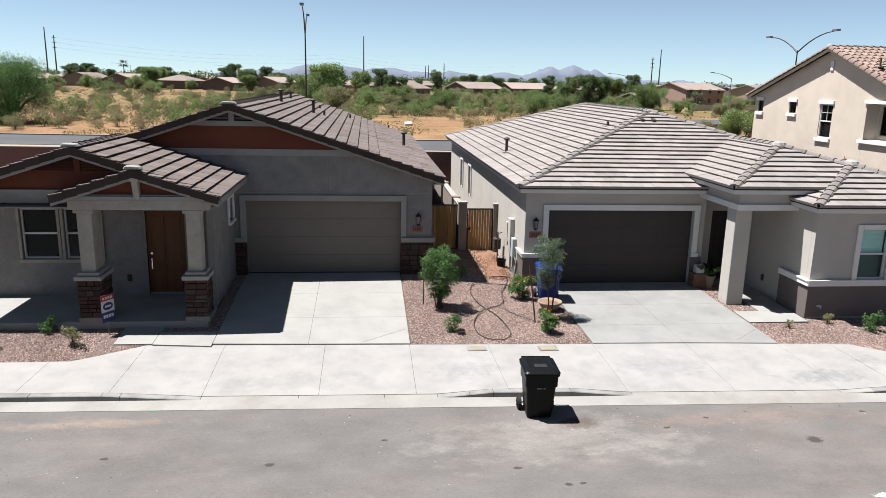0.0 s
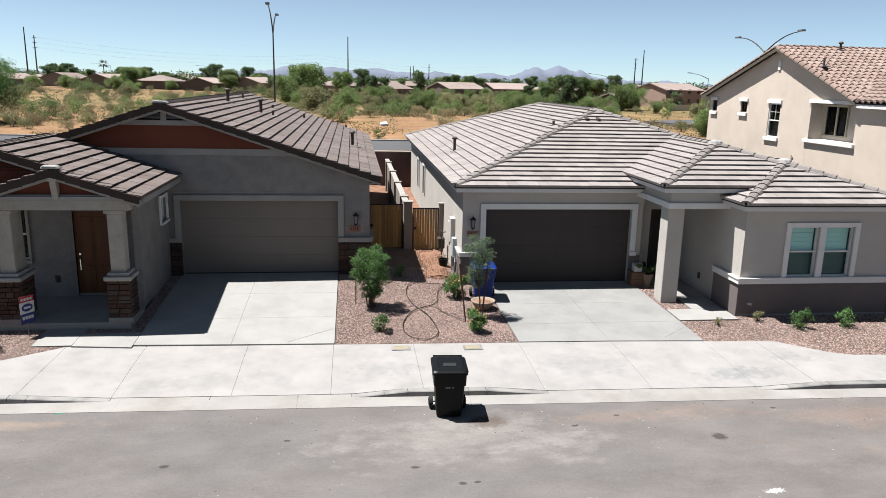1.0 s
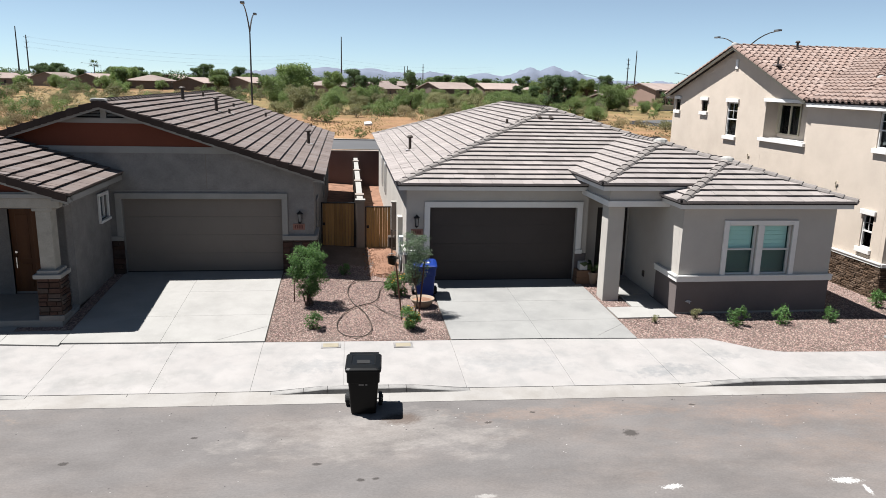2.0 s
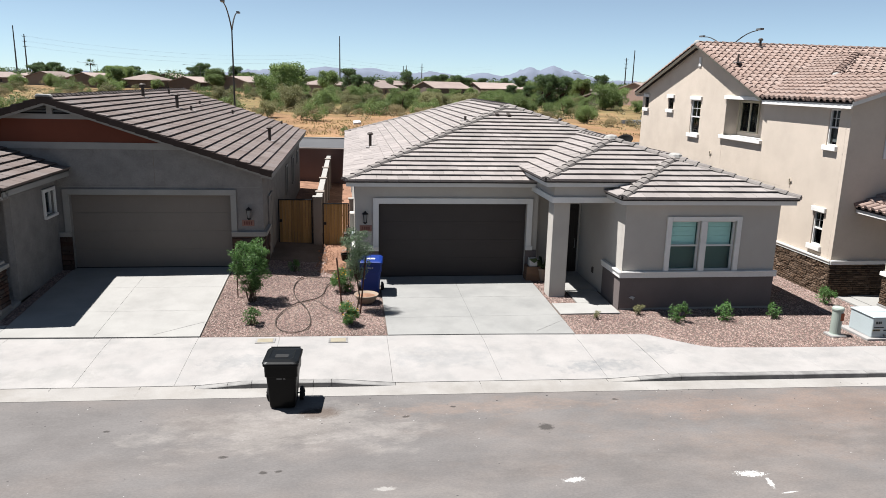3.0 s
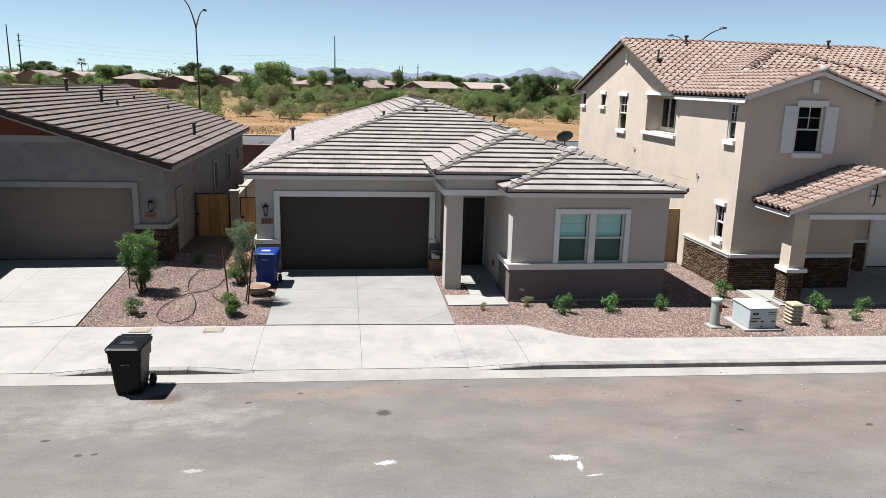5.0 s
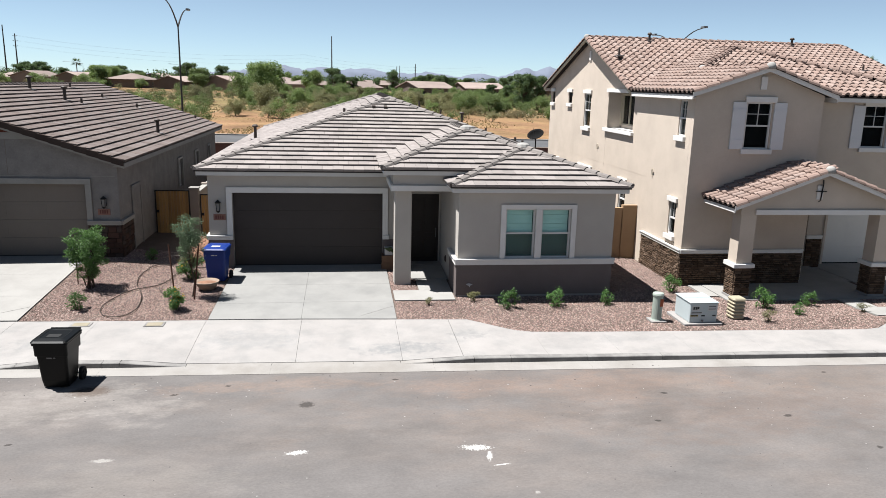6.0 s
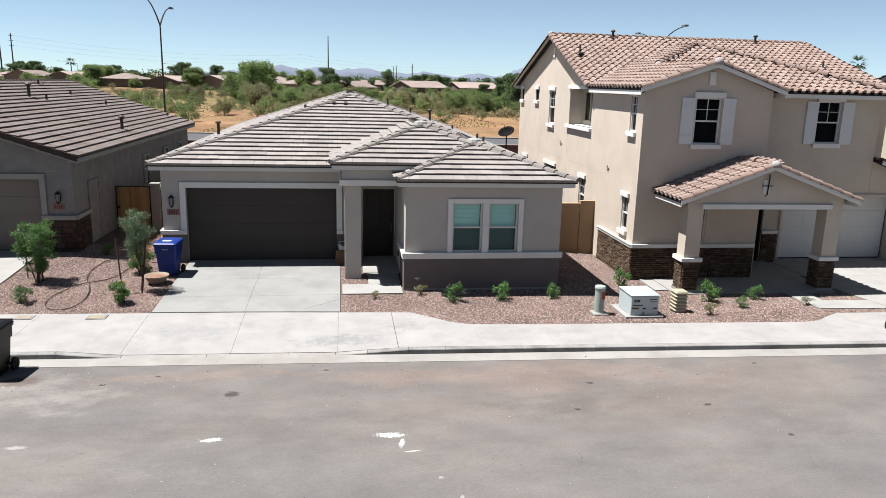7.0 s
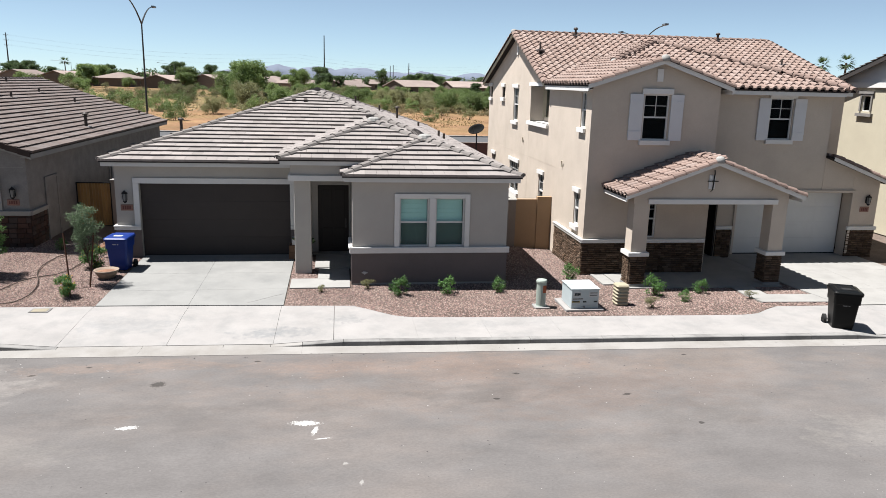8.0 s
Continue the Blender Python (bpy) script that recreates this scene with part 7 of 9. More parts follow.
def splash(label, x, y, rx, ry, material, seed, category, group):
    """A thin uneven patch on the street: stain or paint."""
    n = 24
    me = bpy.data.meshes.new("road_stain")
    me.from_pydata([(math.cos(2 * math.pi * k / n), math.sin(2 * math.pi * k / n), 0) for k in range(n)], [], [tuple(range(n))])
    me.materials.append(material)
    ob = new("road_stain", me)
    tilt = (road_z(x, y + 0.3) - road_z(x, y - 0.3)) / 0.6
    ob.matrix_basis = Matrix.Translation((x, y, road_z(x, y) + 0.005)) @ Matrix(((1, 0, 0, 0), (0, 1, 0, 0), (0, tilt, 1, 0), (0, 0, 0, 1))) @ Matrix.Rotation((seed * 0.37) % 0.5 - 0.25, 4, "Z") @ Matrix.Diagonal((rx * 1.5, ry * 1.5, 1, 1))
    ob.visible_shadow = False
    return tagged(ob, label, category, group)


splash("round dark oil stain on the asphalt", 8.77, 11.9, 0.15, 0.14, M_STAIN_SOFT, 1, "stain", "road stains")
for k, (x, y, rx, ry) in enumerate(((8.7, 9.9, 0.19, 0.075), (5.52, 9.9, 0.17, 0.055), (11.8, 9.82, 0.27, 0.10), (11.98, 9.52, 0.05, 0.17), (12.12, 9.2, 0.16, 0.02), (12.5, 8.3, 0.04, 0.035), (12.75, 7.7, 0.03, 0.07))):
    splash("splash of dried white paint on the asphalt", x, y, rx, ry, M_PAINT_SOFT if k not in (1, 5, 6) else M_PAINT_FAINT, 20 + k, "paint stain", "paint splashes")
for k, (x, y, rx, ry) in enumerate(((3.55, 10.6, 0.07, 0.05), (3.8, 10.62, 0.06, 0.04), (-1.5, 11.6, 0.09, 0.06), (2.8, 11.2, 0.08, 0.05), (6.1, 12.6, 0.08, 0.05), (4.4, 12.9, 0.35, 0.22), (0.5, 12.4, 0.07, 0.04),
                                     (16.2, 11.9, 0.08, 0.05), (18.2, 10.6, 0.09, 0.05), (15.5, 10.6, 0.07, 0.04), (-4.4, 12.0, 0.08, 0.05), (10.6, 13.1, 0.07, 0.04), (20.5, 12.8, 0.07, 0.04), (7.1, 13.0, 0.06, 0.04), (19.1, 9.2, 0.06, 0.05))):
    splash("small dark spot on the asphalt", x, y, rx, ry, M_STAIN_SOFT if k != 5 else M_RUST_SOFT, 50 + k, "stain", "road stains")
splash("green utility paint mark on the kerb", -4.1, 13.98, 0.10, 0.05, M_GREEN_SOFT, 90, "paint mark", "road stains")


# ---- fences and gates ----
def gate(label, x0, x1, y, z0, z1, n, board, group="side gates"):
    g = thing("gate", label, "gate", group, at=((x0 + x1) / 2, y, z0))
    bm = bmesh.new()
    for a, b, c, d in ((x0, x0 + 0.04, z0, z1), (x1 - 0.04, x1, z0, z1), (x0 + 0.04, x1 - 0.04, z1 - 0.04, z1), (x0 + 0.04, x1 - 0.04, z0, z0 + 0.04)):
        box(bm, a, b, y - 0.03, y + 0.03, c, d)
    part("frame", bm, M_BLACK, g)
    w = (x1 - x0 - 0.09) / n
    for k in range(n):
        bm = bmesh.new()
        a = x0 + 0.045 + k * w
        box(bm, a + 0.005, a + w - 0.005, y - 0.02, y + 0.006 * (k % 2), z0 + 0.045, z1 - 0.045)
        part("board", bm, board, g)
    bm = bmesh.new()
    box(bm, x0 + 0.05, x0 + 0.14, y - 0.055, y - 0.03, (z0 + z1) / 2, (z0 + z1) / 2 + 0.1)
    part("latch", bm, M_BLACK, g)
    return g


gate("shaded cedar board gate in a black metal frame", 2.36, 3.64, 27.0, 0.22, 1.95, 11, M_WOOD_GATE)
gate("sunlit cedar board gate in a black metal frame", 4.02, 5.02, 27.0, 0.14, 1.80, 9, M_WOOD_GATE)


def block_wall(name, label, x0, x1, y0, y1, z0, z1, cap=True, posts=0, material=None):
    f9 = thing(name, label, "garden wall", "garden walls", "structure", ((x0 + x1) / 2, (y0 + y1) / 2, z0))
    bm = bmesh.new()
    box(bm, x0, x1, y0, y1, z0 - 0.2, z1)
    part("blocks", bm, material or M_BLOCK, f9)
    if cap:
        bm = bmesh.new()
        box(bm, x0 - 0.03, x1 + 0.03, y0 - 0.03, y1 + 0.03, z1 + 0.002, z1 + 0.05)
        part("coping", bm, M_TRIM_L, f9)
    for k in range(posts):
        y = y0 + (y1 - y0) * (k + 0.5) / posts
        bm = bmesh.new()
        box(bm, x0 - 0.09, x1 + 0.09, y - 0.2, y + 0.2, z0 - 0.2, z1 + 0.1)
        part("pilaster", bm, material or M_BLOCK, f9)
    return f9


block_wall("side_wall_post", "pale stucco gate post", 3.68, 3.99, 26.85, 27.15, 0.2, 2.02)
block_wall("side_wall_post", "narrow pale gate post against the house wall", 5.03, 5.19, 26.9, 27.1, 0.1, 1.95)
block_wall("side_wall", "pale stucco garden wall between the side yards", 3.75, 3.93, 27.2, 44.2, 0.2, 1.82, posts=4)
block_wall("side_wall", "grey-brown stucco wall in the house's shade", 17.5, 18.72, 24.1, 24.3, 0.0, 1.84)
block_wall("side_wall_post", "pale stucco post at the end of the tan wall", 18.74, 19.04, 24.02, 24.36, 0.0, 1.76)
block_wall("side_wall", "tan stucco wall panel closing the side yard", 19.06, 19.88, 24.12, 24.3, 0.0, 1.80, cap=False, material=M_TAN)
block_wall("side_wall", "tan stucco wall panel against the two-storey house", 19.89, 20.44, 24.10, 24.3, 0.0, 1.9, cap=False, material=M_TAN)
block_wall("side_wall", "stucco garden wall between the side yards", 18.95, 19.13, 24.35, 44.0, 0.0, 1.75, posts=3)

dish = thing("satellite_dish", "round black satellite dish on a pole", "satellite dish", at=(19.98, 37.6, 0))
bm = bmesh.new()
tube(bm, [(19.98, 37.6, 0.0), (19.98, 37.6, 3.35)], 0.035, 8)
part("mast", bm, M_BLACK, dish)
bm = bmesh.new()
rows = []
ax = Vector((-0.35, -0.42, 0.8)).normalized()
sx = ax.cross(Vector((0, 0, 1))).normalized()
sy = ax.cross(sx)
c0 = Vector((19.98, 37.6, 3.5))
for r, d in ((0.03, 0.0), (0.2, 0.02), (0.36, 0.075), (0.46, 0.13), (0.46, 0.11), (0.03, -0.02)):
    rows.append([tuple(c0 + ax * d + (sx * math.cos(2 * math.pi * k / 20) + sy * math.sin(2 * math.pi * k / 20)) * r) for k in range(20)])
loft(bm, rows)
part("reflector", bm, M_DISH, dish, smooth=True)
bm = bmesh.new()
tube(bm, [c0 + sy * 0.4 + ax * 0.1, c0 + ax * 0.55], 0.014, 5)
part("feed_arm", bm, M_BLACK, dish)

# roof vents
for x, y, h, hood in ((5.9, 29.36, 0.5, True), (9.54, 27.7, 0.16, False), (13.24, 35.0, 0.35, False), (14.52, 36.5, 0.3, False), (15.28, 34.2, 0.5, True), (16.17, 32.5, 0.22, False), (16.57, 28.1, 0.25, False), (16.66, 27.2, 0.22, False)):
    vent_pipe(x, y, 3.42 + (min(x - 4.88, 17.8 - x)) / 3, h, 0.05 if not hood else 0.06, hood)
for x, y, h, hood in ((-3.31, 31.0, 0.45, True), (-3.39, 35.8, 0.2, False), (-2.01, 31.1, 0.5, True), (-1.6, 31.8, 0.2, False), (-2.04, 36.0, 0.15, False), (1.75, 30.6, 0.5, True), (1.41, 40.4, 0.15, False), (-0.6, 36.5, 0.2, False)):
    vent_pipe(x, y, 3.56 + (2.62 - x) / 3, h, 0.05 if not hood else 0.065, hood)
for x, y, h, hood in ((22.96, 30.3, 0.26, True), (29.77, 30.3, 0.26, True), (20.74, 28.0, 0.3, False), (31.03, 27.0, 0.2, False)):
    vent_pipe(x, y, 6.2 + (y - 24.1) / 3, h, 0.04 if not hood else 0.05, hood)
for x, y in ((10.67, 27.1), (11.12, 27.06)):
    v = thing("roof_vent", "small dark slot vent in the tiles", "roof vent", "slot vents", at=(x, y, 5.2))
    bm = bmesh.new()
    z = 3.43 + (y - 21.72) / 3
    prism(bm, [(x - 0.06, y - 0.12, z - 0.04), (x - 0.06, y - 0.12, z + 0.04), (x - 0.06, y + 0.14, z + 0.1), (x - 0.06, y + 0.14, z)], (0.12, 0, 0))
    part("slot", bm, M_PIPE, v)


# ---- the desert and the town behind ----
def lamp_post(label, x, y, joint, tips, group="street lamps", base_r=0.11):
    steel = M_STEEL if y < 100 else M_GALV
    lp = thing("street_lamp", label, "street lamp", group, at=(x, y, 0))
    bm = bmesh.new()
    tube(bm, [(x, y, -0.1), (x, y, joint)], [base_r, base_r * 0.55], 8)
    part("pole", bm, steel, lp)
    for tx, ty, tz in tips:
        a, b = Vector((x, y, joint - 0.2)), Vector((tx, ty, tz))
        bm = bmesh.new()
        pts_ = []
        for k in range(7):
            t = k / 6
            p = a.lerp(b, t)
            p.z = a.z + (b.z - a.z) * (1 - (1 - t) ** 1.9)
            pts_.append(p)
        tube(bm, pts_, [0.075 - 0.035 * k / 6 for k in range(7)], 6)
        arm = part("arm", bm, steel, lp)
        d = (b - a)
        d.z = 0
        d.normalize()
        bm = bmesh.new()
        s = Vector((-d.y, d.x, 0))
        prism(bm, [b - d * 0.1 - s * 0.13, b + d * 0.75 - s * 0.17, b + d * 0.75 + s * 0.17, b - d * 0.1 + s * 0.13], (0, 0, 0.16))
        part("luminaire", bm, M_GALV, arm, "grey lamp head")
    return lp


lamp_post("tall dark double-armed street lamp on the back road", -5.3, 69.3, 10.75, ((-5.05, 63.5, 12.35), (-5.45, 74.5, 12.45)))
lamp_post("tall dark double-armed street lamp on the back road", 42.3, 69.6, 10.25, ((42.15, 64.0, 11.7), (42.45, 75.0, 11.75)))
lamp_post("grey single-armed street lamp far off", 77.0, 150.0, 8.6, ((72.5, 149.0, 9.5),))
lamp_post("grey single-armed street lamp far off", 80.2, 220.0, 9.2, ((73.8, 219, 10.0),))
lamp_post("grey single-armed street lamp far off", -57.5, 330, 10.6, ((-63.5, 329, 11.2),))
lamp_post("grey single-armed street lamp far off", -102.5, 340, 10.6, ((-109.5, 339, 11.2),))


def power_pole(label, x, y, h, r, arms):
    pp = thing("power_pole", label, "power pole", "power poles", at=(x, y, 0))
    bm = bmesh.new()
    tube(bm, [(x, y, -1), (x, y, h)], [r, r * 0.55], 8)
    part("mast", bm, M_STEEL, pp)
    for k in range(arms):
        z = h * (0.72 + 0.11 * k)
        for s in (-1, 1):
            bm = bmesh.new()
            tube(bm, [(x, y, z), (x + s * h * 0.055, y, z + h * 0.02)], [r * 0.35, r * 0.2], 5)
            part("crossarm", bm, M_STEEL, pp)
            if x < -200:
                bm = bmesh.new()
                a, b = Vector((x + s * h * 0.055, y, z + h * 0.02)), Vector((205, 1005, z * 0.8))
                tube(bm, [a.lerp(b, j / 24) - Vector((0, 0, 7 * (1 - (2 * ((j / 12) % 1) - 1) ** 2))) for j in range(25)], 0.022, 3)
                part("cable", bm, M_STEEL, pp)


power_pole("very tall steel transmission pole far off", -1.8, 720, 46.8, 0.75, 0)
power_pole("very tall steel transmission pole far off", -230, 570, 38.6, 0.6, 0)
power_pole("tall steel transmission pole with short arms far off", -275, 700, 39.0, 0.7, 3)
power_pole("very tall steel transmission pole far off", 219.5, 540, 33.4, 0.55, 0)
power_pole("tall steel transmission pole with short arms far off", 213.5, 540, 27.6, 0.55, 3)
power_pole("slim steel power pole far off", 80.0, 1000, 26.6, 0.7, 0)
power_pole("slim steel power pole far off", 84.0, 1000, 27.6, 0.7, 0)
power_pole("slim steel power pole with short arms", 105, 1000, 30.5, 0.8, 2)
# scrub: a few kinds, many plants
KINDS = [
    plant("desert_shrub", "rounded olive-green desert shrub on dry soil", "shrub", "desert shrubs", 1.5, 1.25, 1300, 0.14, L_SHRUB, 101, stem_r=0.03, crown_from=0.2, clumps=12, slim=0.45),
    plant("desert_shrub", "sparse dry yellow-green desert shrub", "shrub", "desert shrubs", 1.2, 1.2, 1100, 0.13, L_SHRUB_DRY, 102, stem_r=0.03, crown_from=0.15, clumps=11, slim=0.4),
    plant("desert_shrub", "dense green desert shrub on dry soil", "shrub", "desert shrubs", 1.9, 1.5, 1600, 0.15, L_TREE, 103, stem_r=0.03, crown_from=0.15, clumps=13, slim=0.5),
]
BIG = [
    plant("desert_tree", "bushy olive-green desert tree with low crown", "tree", "desert trees", 4.2, 2.9, 6500, 0.24, L_SHRUB, 111, stem_r=0.14, crown_from=0.14, clumps=24, trunk=True, slim=0.5),
    plant("desert_tree", "broad fresh green desert tree", "tree", "desert trees", 4.8, 3.2, 7500, 0.25, L_TREE, 112, stem_r=0.16, crown_from=0.14, clumps=26, trunk=True, slim=0.5),
    plant("desert_tree", "tall leafy green tree beside the houses", "tree", "desert trees", 6.6, 3.4, 9500, 0.30, L_TREE, 113, stem_r=0.2, crown_from=0.17, clumps=30, trunk=True, slim=0.55),
]
TALL = plant("desert_tree", "tall dark green tree standing over the scrub", "tree", "desert trees", 8.0, 2.7, 7000, 0.30, L_DARK, 114, stem_r=0.2, crown_from=0.16, clumps=30, trunk=True, slim=0.55)
mesquite = plant("mesquite_tree", "large dense bright green mesquite tree by the back road", "tree", "", 8.6, 6.3, 42000, 0.2, L_MESQUITE, 121, stem_r=0.25, crown_from=0.06, clumps=48, trunk=True, slim=0.4)
stand(mesquite, -45.2, 99, -0.1)


def ground_z(x, y):
    z = -0.03 + rise(y)
    if y > 88:
        z += 0.7 * noise.noise(Vector((x * 0.03, y * 0.03, 0))) * min(1, (y - 88) / 8)
    return z


g = random.Random(77)


def settle(ob, x, y, s, sink=0.1):
    return stand(ob, x, y, ground_z(x, y) - sink * s, g.uniform(0, 6.28), s)


for i, k in enumerate(KINDS):
    settle(k, -30 + 9 * i, 104 + 3 * i, 1.0)
for i, k in enumerate(BIG[:2]):
    settle(k, -22 + 30 * i, 168, 1.0)
settle(BIG[2], -40, 262, 1.0)
settle(TALL, -127.6, 350, 1.12)


FAR_SHRUBS = []


def scatter(kinds, n, x0, x1, y0, y1, s0, s1, keep=None, sink=0.1, joined_past=1e9):
    made = 0
    while made < n:
        y = y0 + (y1 - y0) * g.random()
        half = 0.68 * (y + 6)
        x = g.uniform(max(x0, -half * 0.92), min(x1, 14 + half))
        if keep and g.random() > keep(x, y):
            continue
        kind, s = g.choice(kinds), g.uniform(s0, s1)
        if y > joined_past:
            FAR_SHRUBS.append((kind, Matrix.Translation((x, y, ground_z(x, y) - sink * s)) @ Matrix.Rotation(g.uniform(0, 6.28), 4, "Z") @ Matrix.Diagonal((s, s, s, 1))))
        else:
            settle(copy_thing(kind, Matrix()), x, y, s, sink)
        made += 1


def thick(x, y):
    """Scrub stands in drifts, thin on the open sand near the road and loose on the western side."""
    v = 0.75 + 1.1 * noise.noise(Vector((x * 0.045, y * 0.035, 3)))
    if -10 < x < 46 and y < 132:
        v *= 0.1
    elif y < 112:
        v *= 0.4
    elif x > -0.04 * y:
        v += 0.3
    if x < -0.06 * y:
        v *= 0.62
    if 0.38 < x / y < 0.58 and 118 < y < 226:
        v *= 0.12
    return min(max(v, 0.03), 1)


scatter(KINDS, 150, -130, 110, 90, 142, 0.7, 1.7, thick)
scatter(KINDS, 150, -140, 130, 138, 215, 0.9, 1.7, thick, joined_past=170)
scatter(KINDS, 70, -200, -10, 180, 300, 1.2, 2.4, joined_past=170)
verts, faces, slots, mats = [], [], [], []
for kind, m in FAR_SHRUBS:
    for o in kind.children:
        me = o.data
        if me.materials[0] not in mats:
            mats.append(me.materials[0])
        b = len(verts)
        verts += [m @ v.co for v in me.vertices]
        faces += [tuple(b + i for i in p.vertices) for p in me.polygons]
        slots += [mats.index(me.materials[0])] * len(me.polygons)
me = bpy.data.meshes.new("far_shrubs")
me.from_pydata(verts, [], faces)
for m in mats:
    me.materials.append(m)
me.polygons.foreach_set("material_index", slots)
tagged(new("far_shrubs", me), "distant olive-green shrubs on the dry plain", "shrubs", "", "stuff")
scatter(BIG[:2], 165, -100, 130, 150, 250, 0.45, 0.85, lambda x, y: thick(x, y) * (0.08 if x < -0.1 * y else 1.0))
scatter(BIG[1:] + [TALL], 105, -260, 190, 268, 420, 0.7, 1.3)
# single trees that stand out over the scrub: place, height of the top, kind
for x, y, top, kind, h0 in ((-133.5, 352, 10.4, TALL, 8), (-121, 348, 10.2, TALL, 8), (-114.4, 350, 9.3, TALL, 8), (-100.8, 350, 10.7, TALL, 8), (-87.6, 330, 10.4, BIG[2], 6.6), (-82.3, 350, 8.9, TALL, 8),
                            (-58.3, 340, 13.0, TALL, 8), (-62.5, 342, 11.2, TALL, 8), (-44.3, 340, 12.1, TALL, 8), (-38.2, 340, 9.3, TALL, 8), (-8.7, 178, 10.6, BIG[2], 6.6), (-12.5, 176, 7.6, BIG[1], 4.8),
                            (-1.3, 260, 9.9, BIG[2], 6.6), (8.2, 250, 8.8, TALL, 8), (12.5, 252, 8.0, TALL, 8), (51.8, 170, 9.5, TALL, 8), (55.6, 171, 9.1, TALL, 8), (67.6, 175, 7.3, BIG[1], 4.8), (72, 178, 6.6, BIG[1], 4.8),
                            (49, 196, 6.6, TALL, 8), (54.7, 200, 6.6, TALL, 8), (60, 198, 6.3, TALL, 8), (33.0, 140, 4.6, BIG[1], 4.8), (38.5, 143, 4.4, BIG[1], 4.8), (28, 146, 4.2, BIG[0], 4.2), (15.9, 150, 5.0, BIG[1], 4.8),
                            (21.7, 150, 4.6, BIG[0], 4.2), (10.7, 150, 4.2, BIG[0], 4.2), (-5.7, 150, 5.5, BIG[0], 4.2), (1.0, 150, 4.5, BIG[1], 4.8), (50.5, 95, 3.8, BIG[1], 4.8), (53.5, 98, 3.4, BIG[0], 4.2),
                            (-7.7, 120, 3.1, BIG[0], 4.2), (46, 122, 3.2, BIG[1], 4.8), (112, 200, 5.2, BIG[1], 4.8)):
    settle(copy_thing(kind, Matrix()), x, y, (top - ground_z(x, y)) / (h0 * 1.02), 0.02)
for x, y, s, k in ((4.8, 84.5, 0.6, 2), (-39.8, 88.5, 0.95, 0), (-35.1, 100, 1.25, 0), (-38, 96, 1.4, 1), (-27, 93, 0.7, 1), (22, 118, 1.1, 1), (30, 124, 1.2, 0), (14, 120, 1.0, 1), (5, 128, 1.3, 0), (-2, 122, 1.2, 1), (18, 135, 1.4, 2), (26, 138, 1.3, 2)):
    settle(copy_thing(KINDS[k], Matrix()), x, y, s, 0.05)

# dry grass on the sand
verts, faces = [], []
for _ in range(20000):
    y = 84 + 66 * g.random() ** 1.4
    half = 0.68 * (y + 6)
    x = g.uniform(-half * 0.92, 14 + half)
    if noise.noise(Vector((x * 0.06, y * 0.06, 7))) < 0.05:
        continue
    z, h = ground_z(x, y), g.uniform(0.08, 0.22)
    for _k in range(3):
        a, b = g.uniform(0, 6.28), len(verts)
        dx, dy = math.cos(a), math.sin(a)
        verts += [(x - dy * 0.08, y + dx * 0.08, z - 0.05), (x + dy * 0.08, y - dx * 0.08, z - 0.05), (x + dx * h * 0.7, y + dy * h * 0.7, z + h)]
        faces.append((b, b + 1, b + 2))
raw("dry_grass", verts, faces, L_GRASS, None, "straw-coloured dry grass on the desert ground", "grass", "", "stuff")

# low scrub between the shrubs
spots = []
while len(spots) < 72000:
    y = 90 + 170 * g.random() ** 0.8
    half = 0.68 * (y + 6)
    x = g.uniform(-half * 0.92, 14 + half)
    if g.random() > thick(x, y) ** 1.3 or noise.noise(Vector((x * 0.09, y * 0.09, 11))) < -0.1:
        continue
    r = g.uniform(0.6, 1.5)
    for _k in range(26):
        spots.append(Vector((x + g.gauss(0, 0.5) * r, y + g.gauss(0, 0.5) * r, ground_z(x, y) + abs(g.gauss(0.3, 0.25)) * r)))
tagged(new("low_scrub", leaf_mesh("low_scrub", spots, 0.42, L_SHRUB_DRY, g, 0.45)), "low olive and straw-coloured scrub on the desert ground", "scrub", "", "stuff")

# far woods as one mass of leaves
spots = []
for _ in range(560):
    y = g.uniform(350, 900)
    x = g.uniform(-0.7 * y, 0.75 * y)
    r = g.uniform(5, 9.5)
    for _k in range(230):
        q = Vector((g.gauss(0, 1), g.gauss(0, 1), g.gauss(0, 1))).normalized() * g.uniform(0.25, 0.85)
        spots.append(Vector((x + q.x * r, y + q.y * r, rise(y) + max(0.2, 0.45 * r + q.z * r * 0.5))))
tagged(new("far_trees", leaf_mesh("far_trees", spots, 1.0, L_DARK, g, 0.7)), "belt of far green trees between the roofs", "trees", "", "stuff")


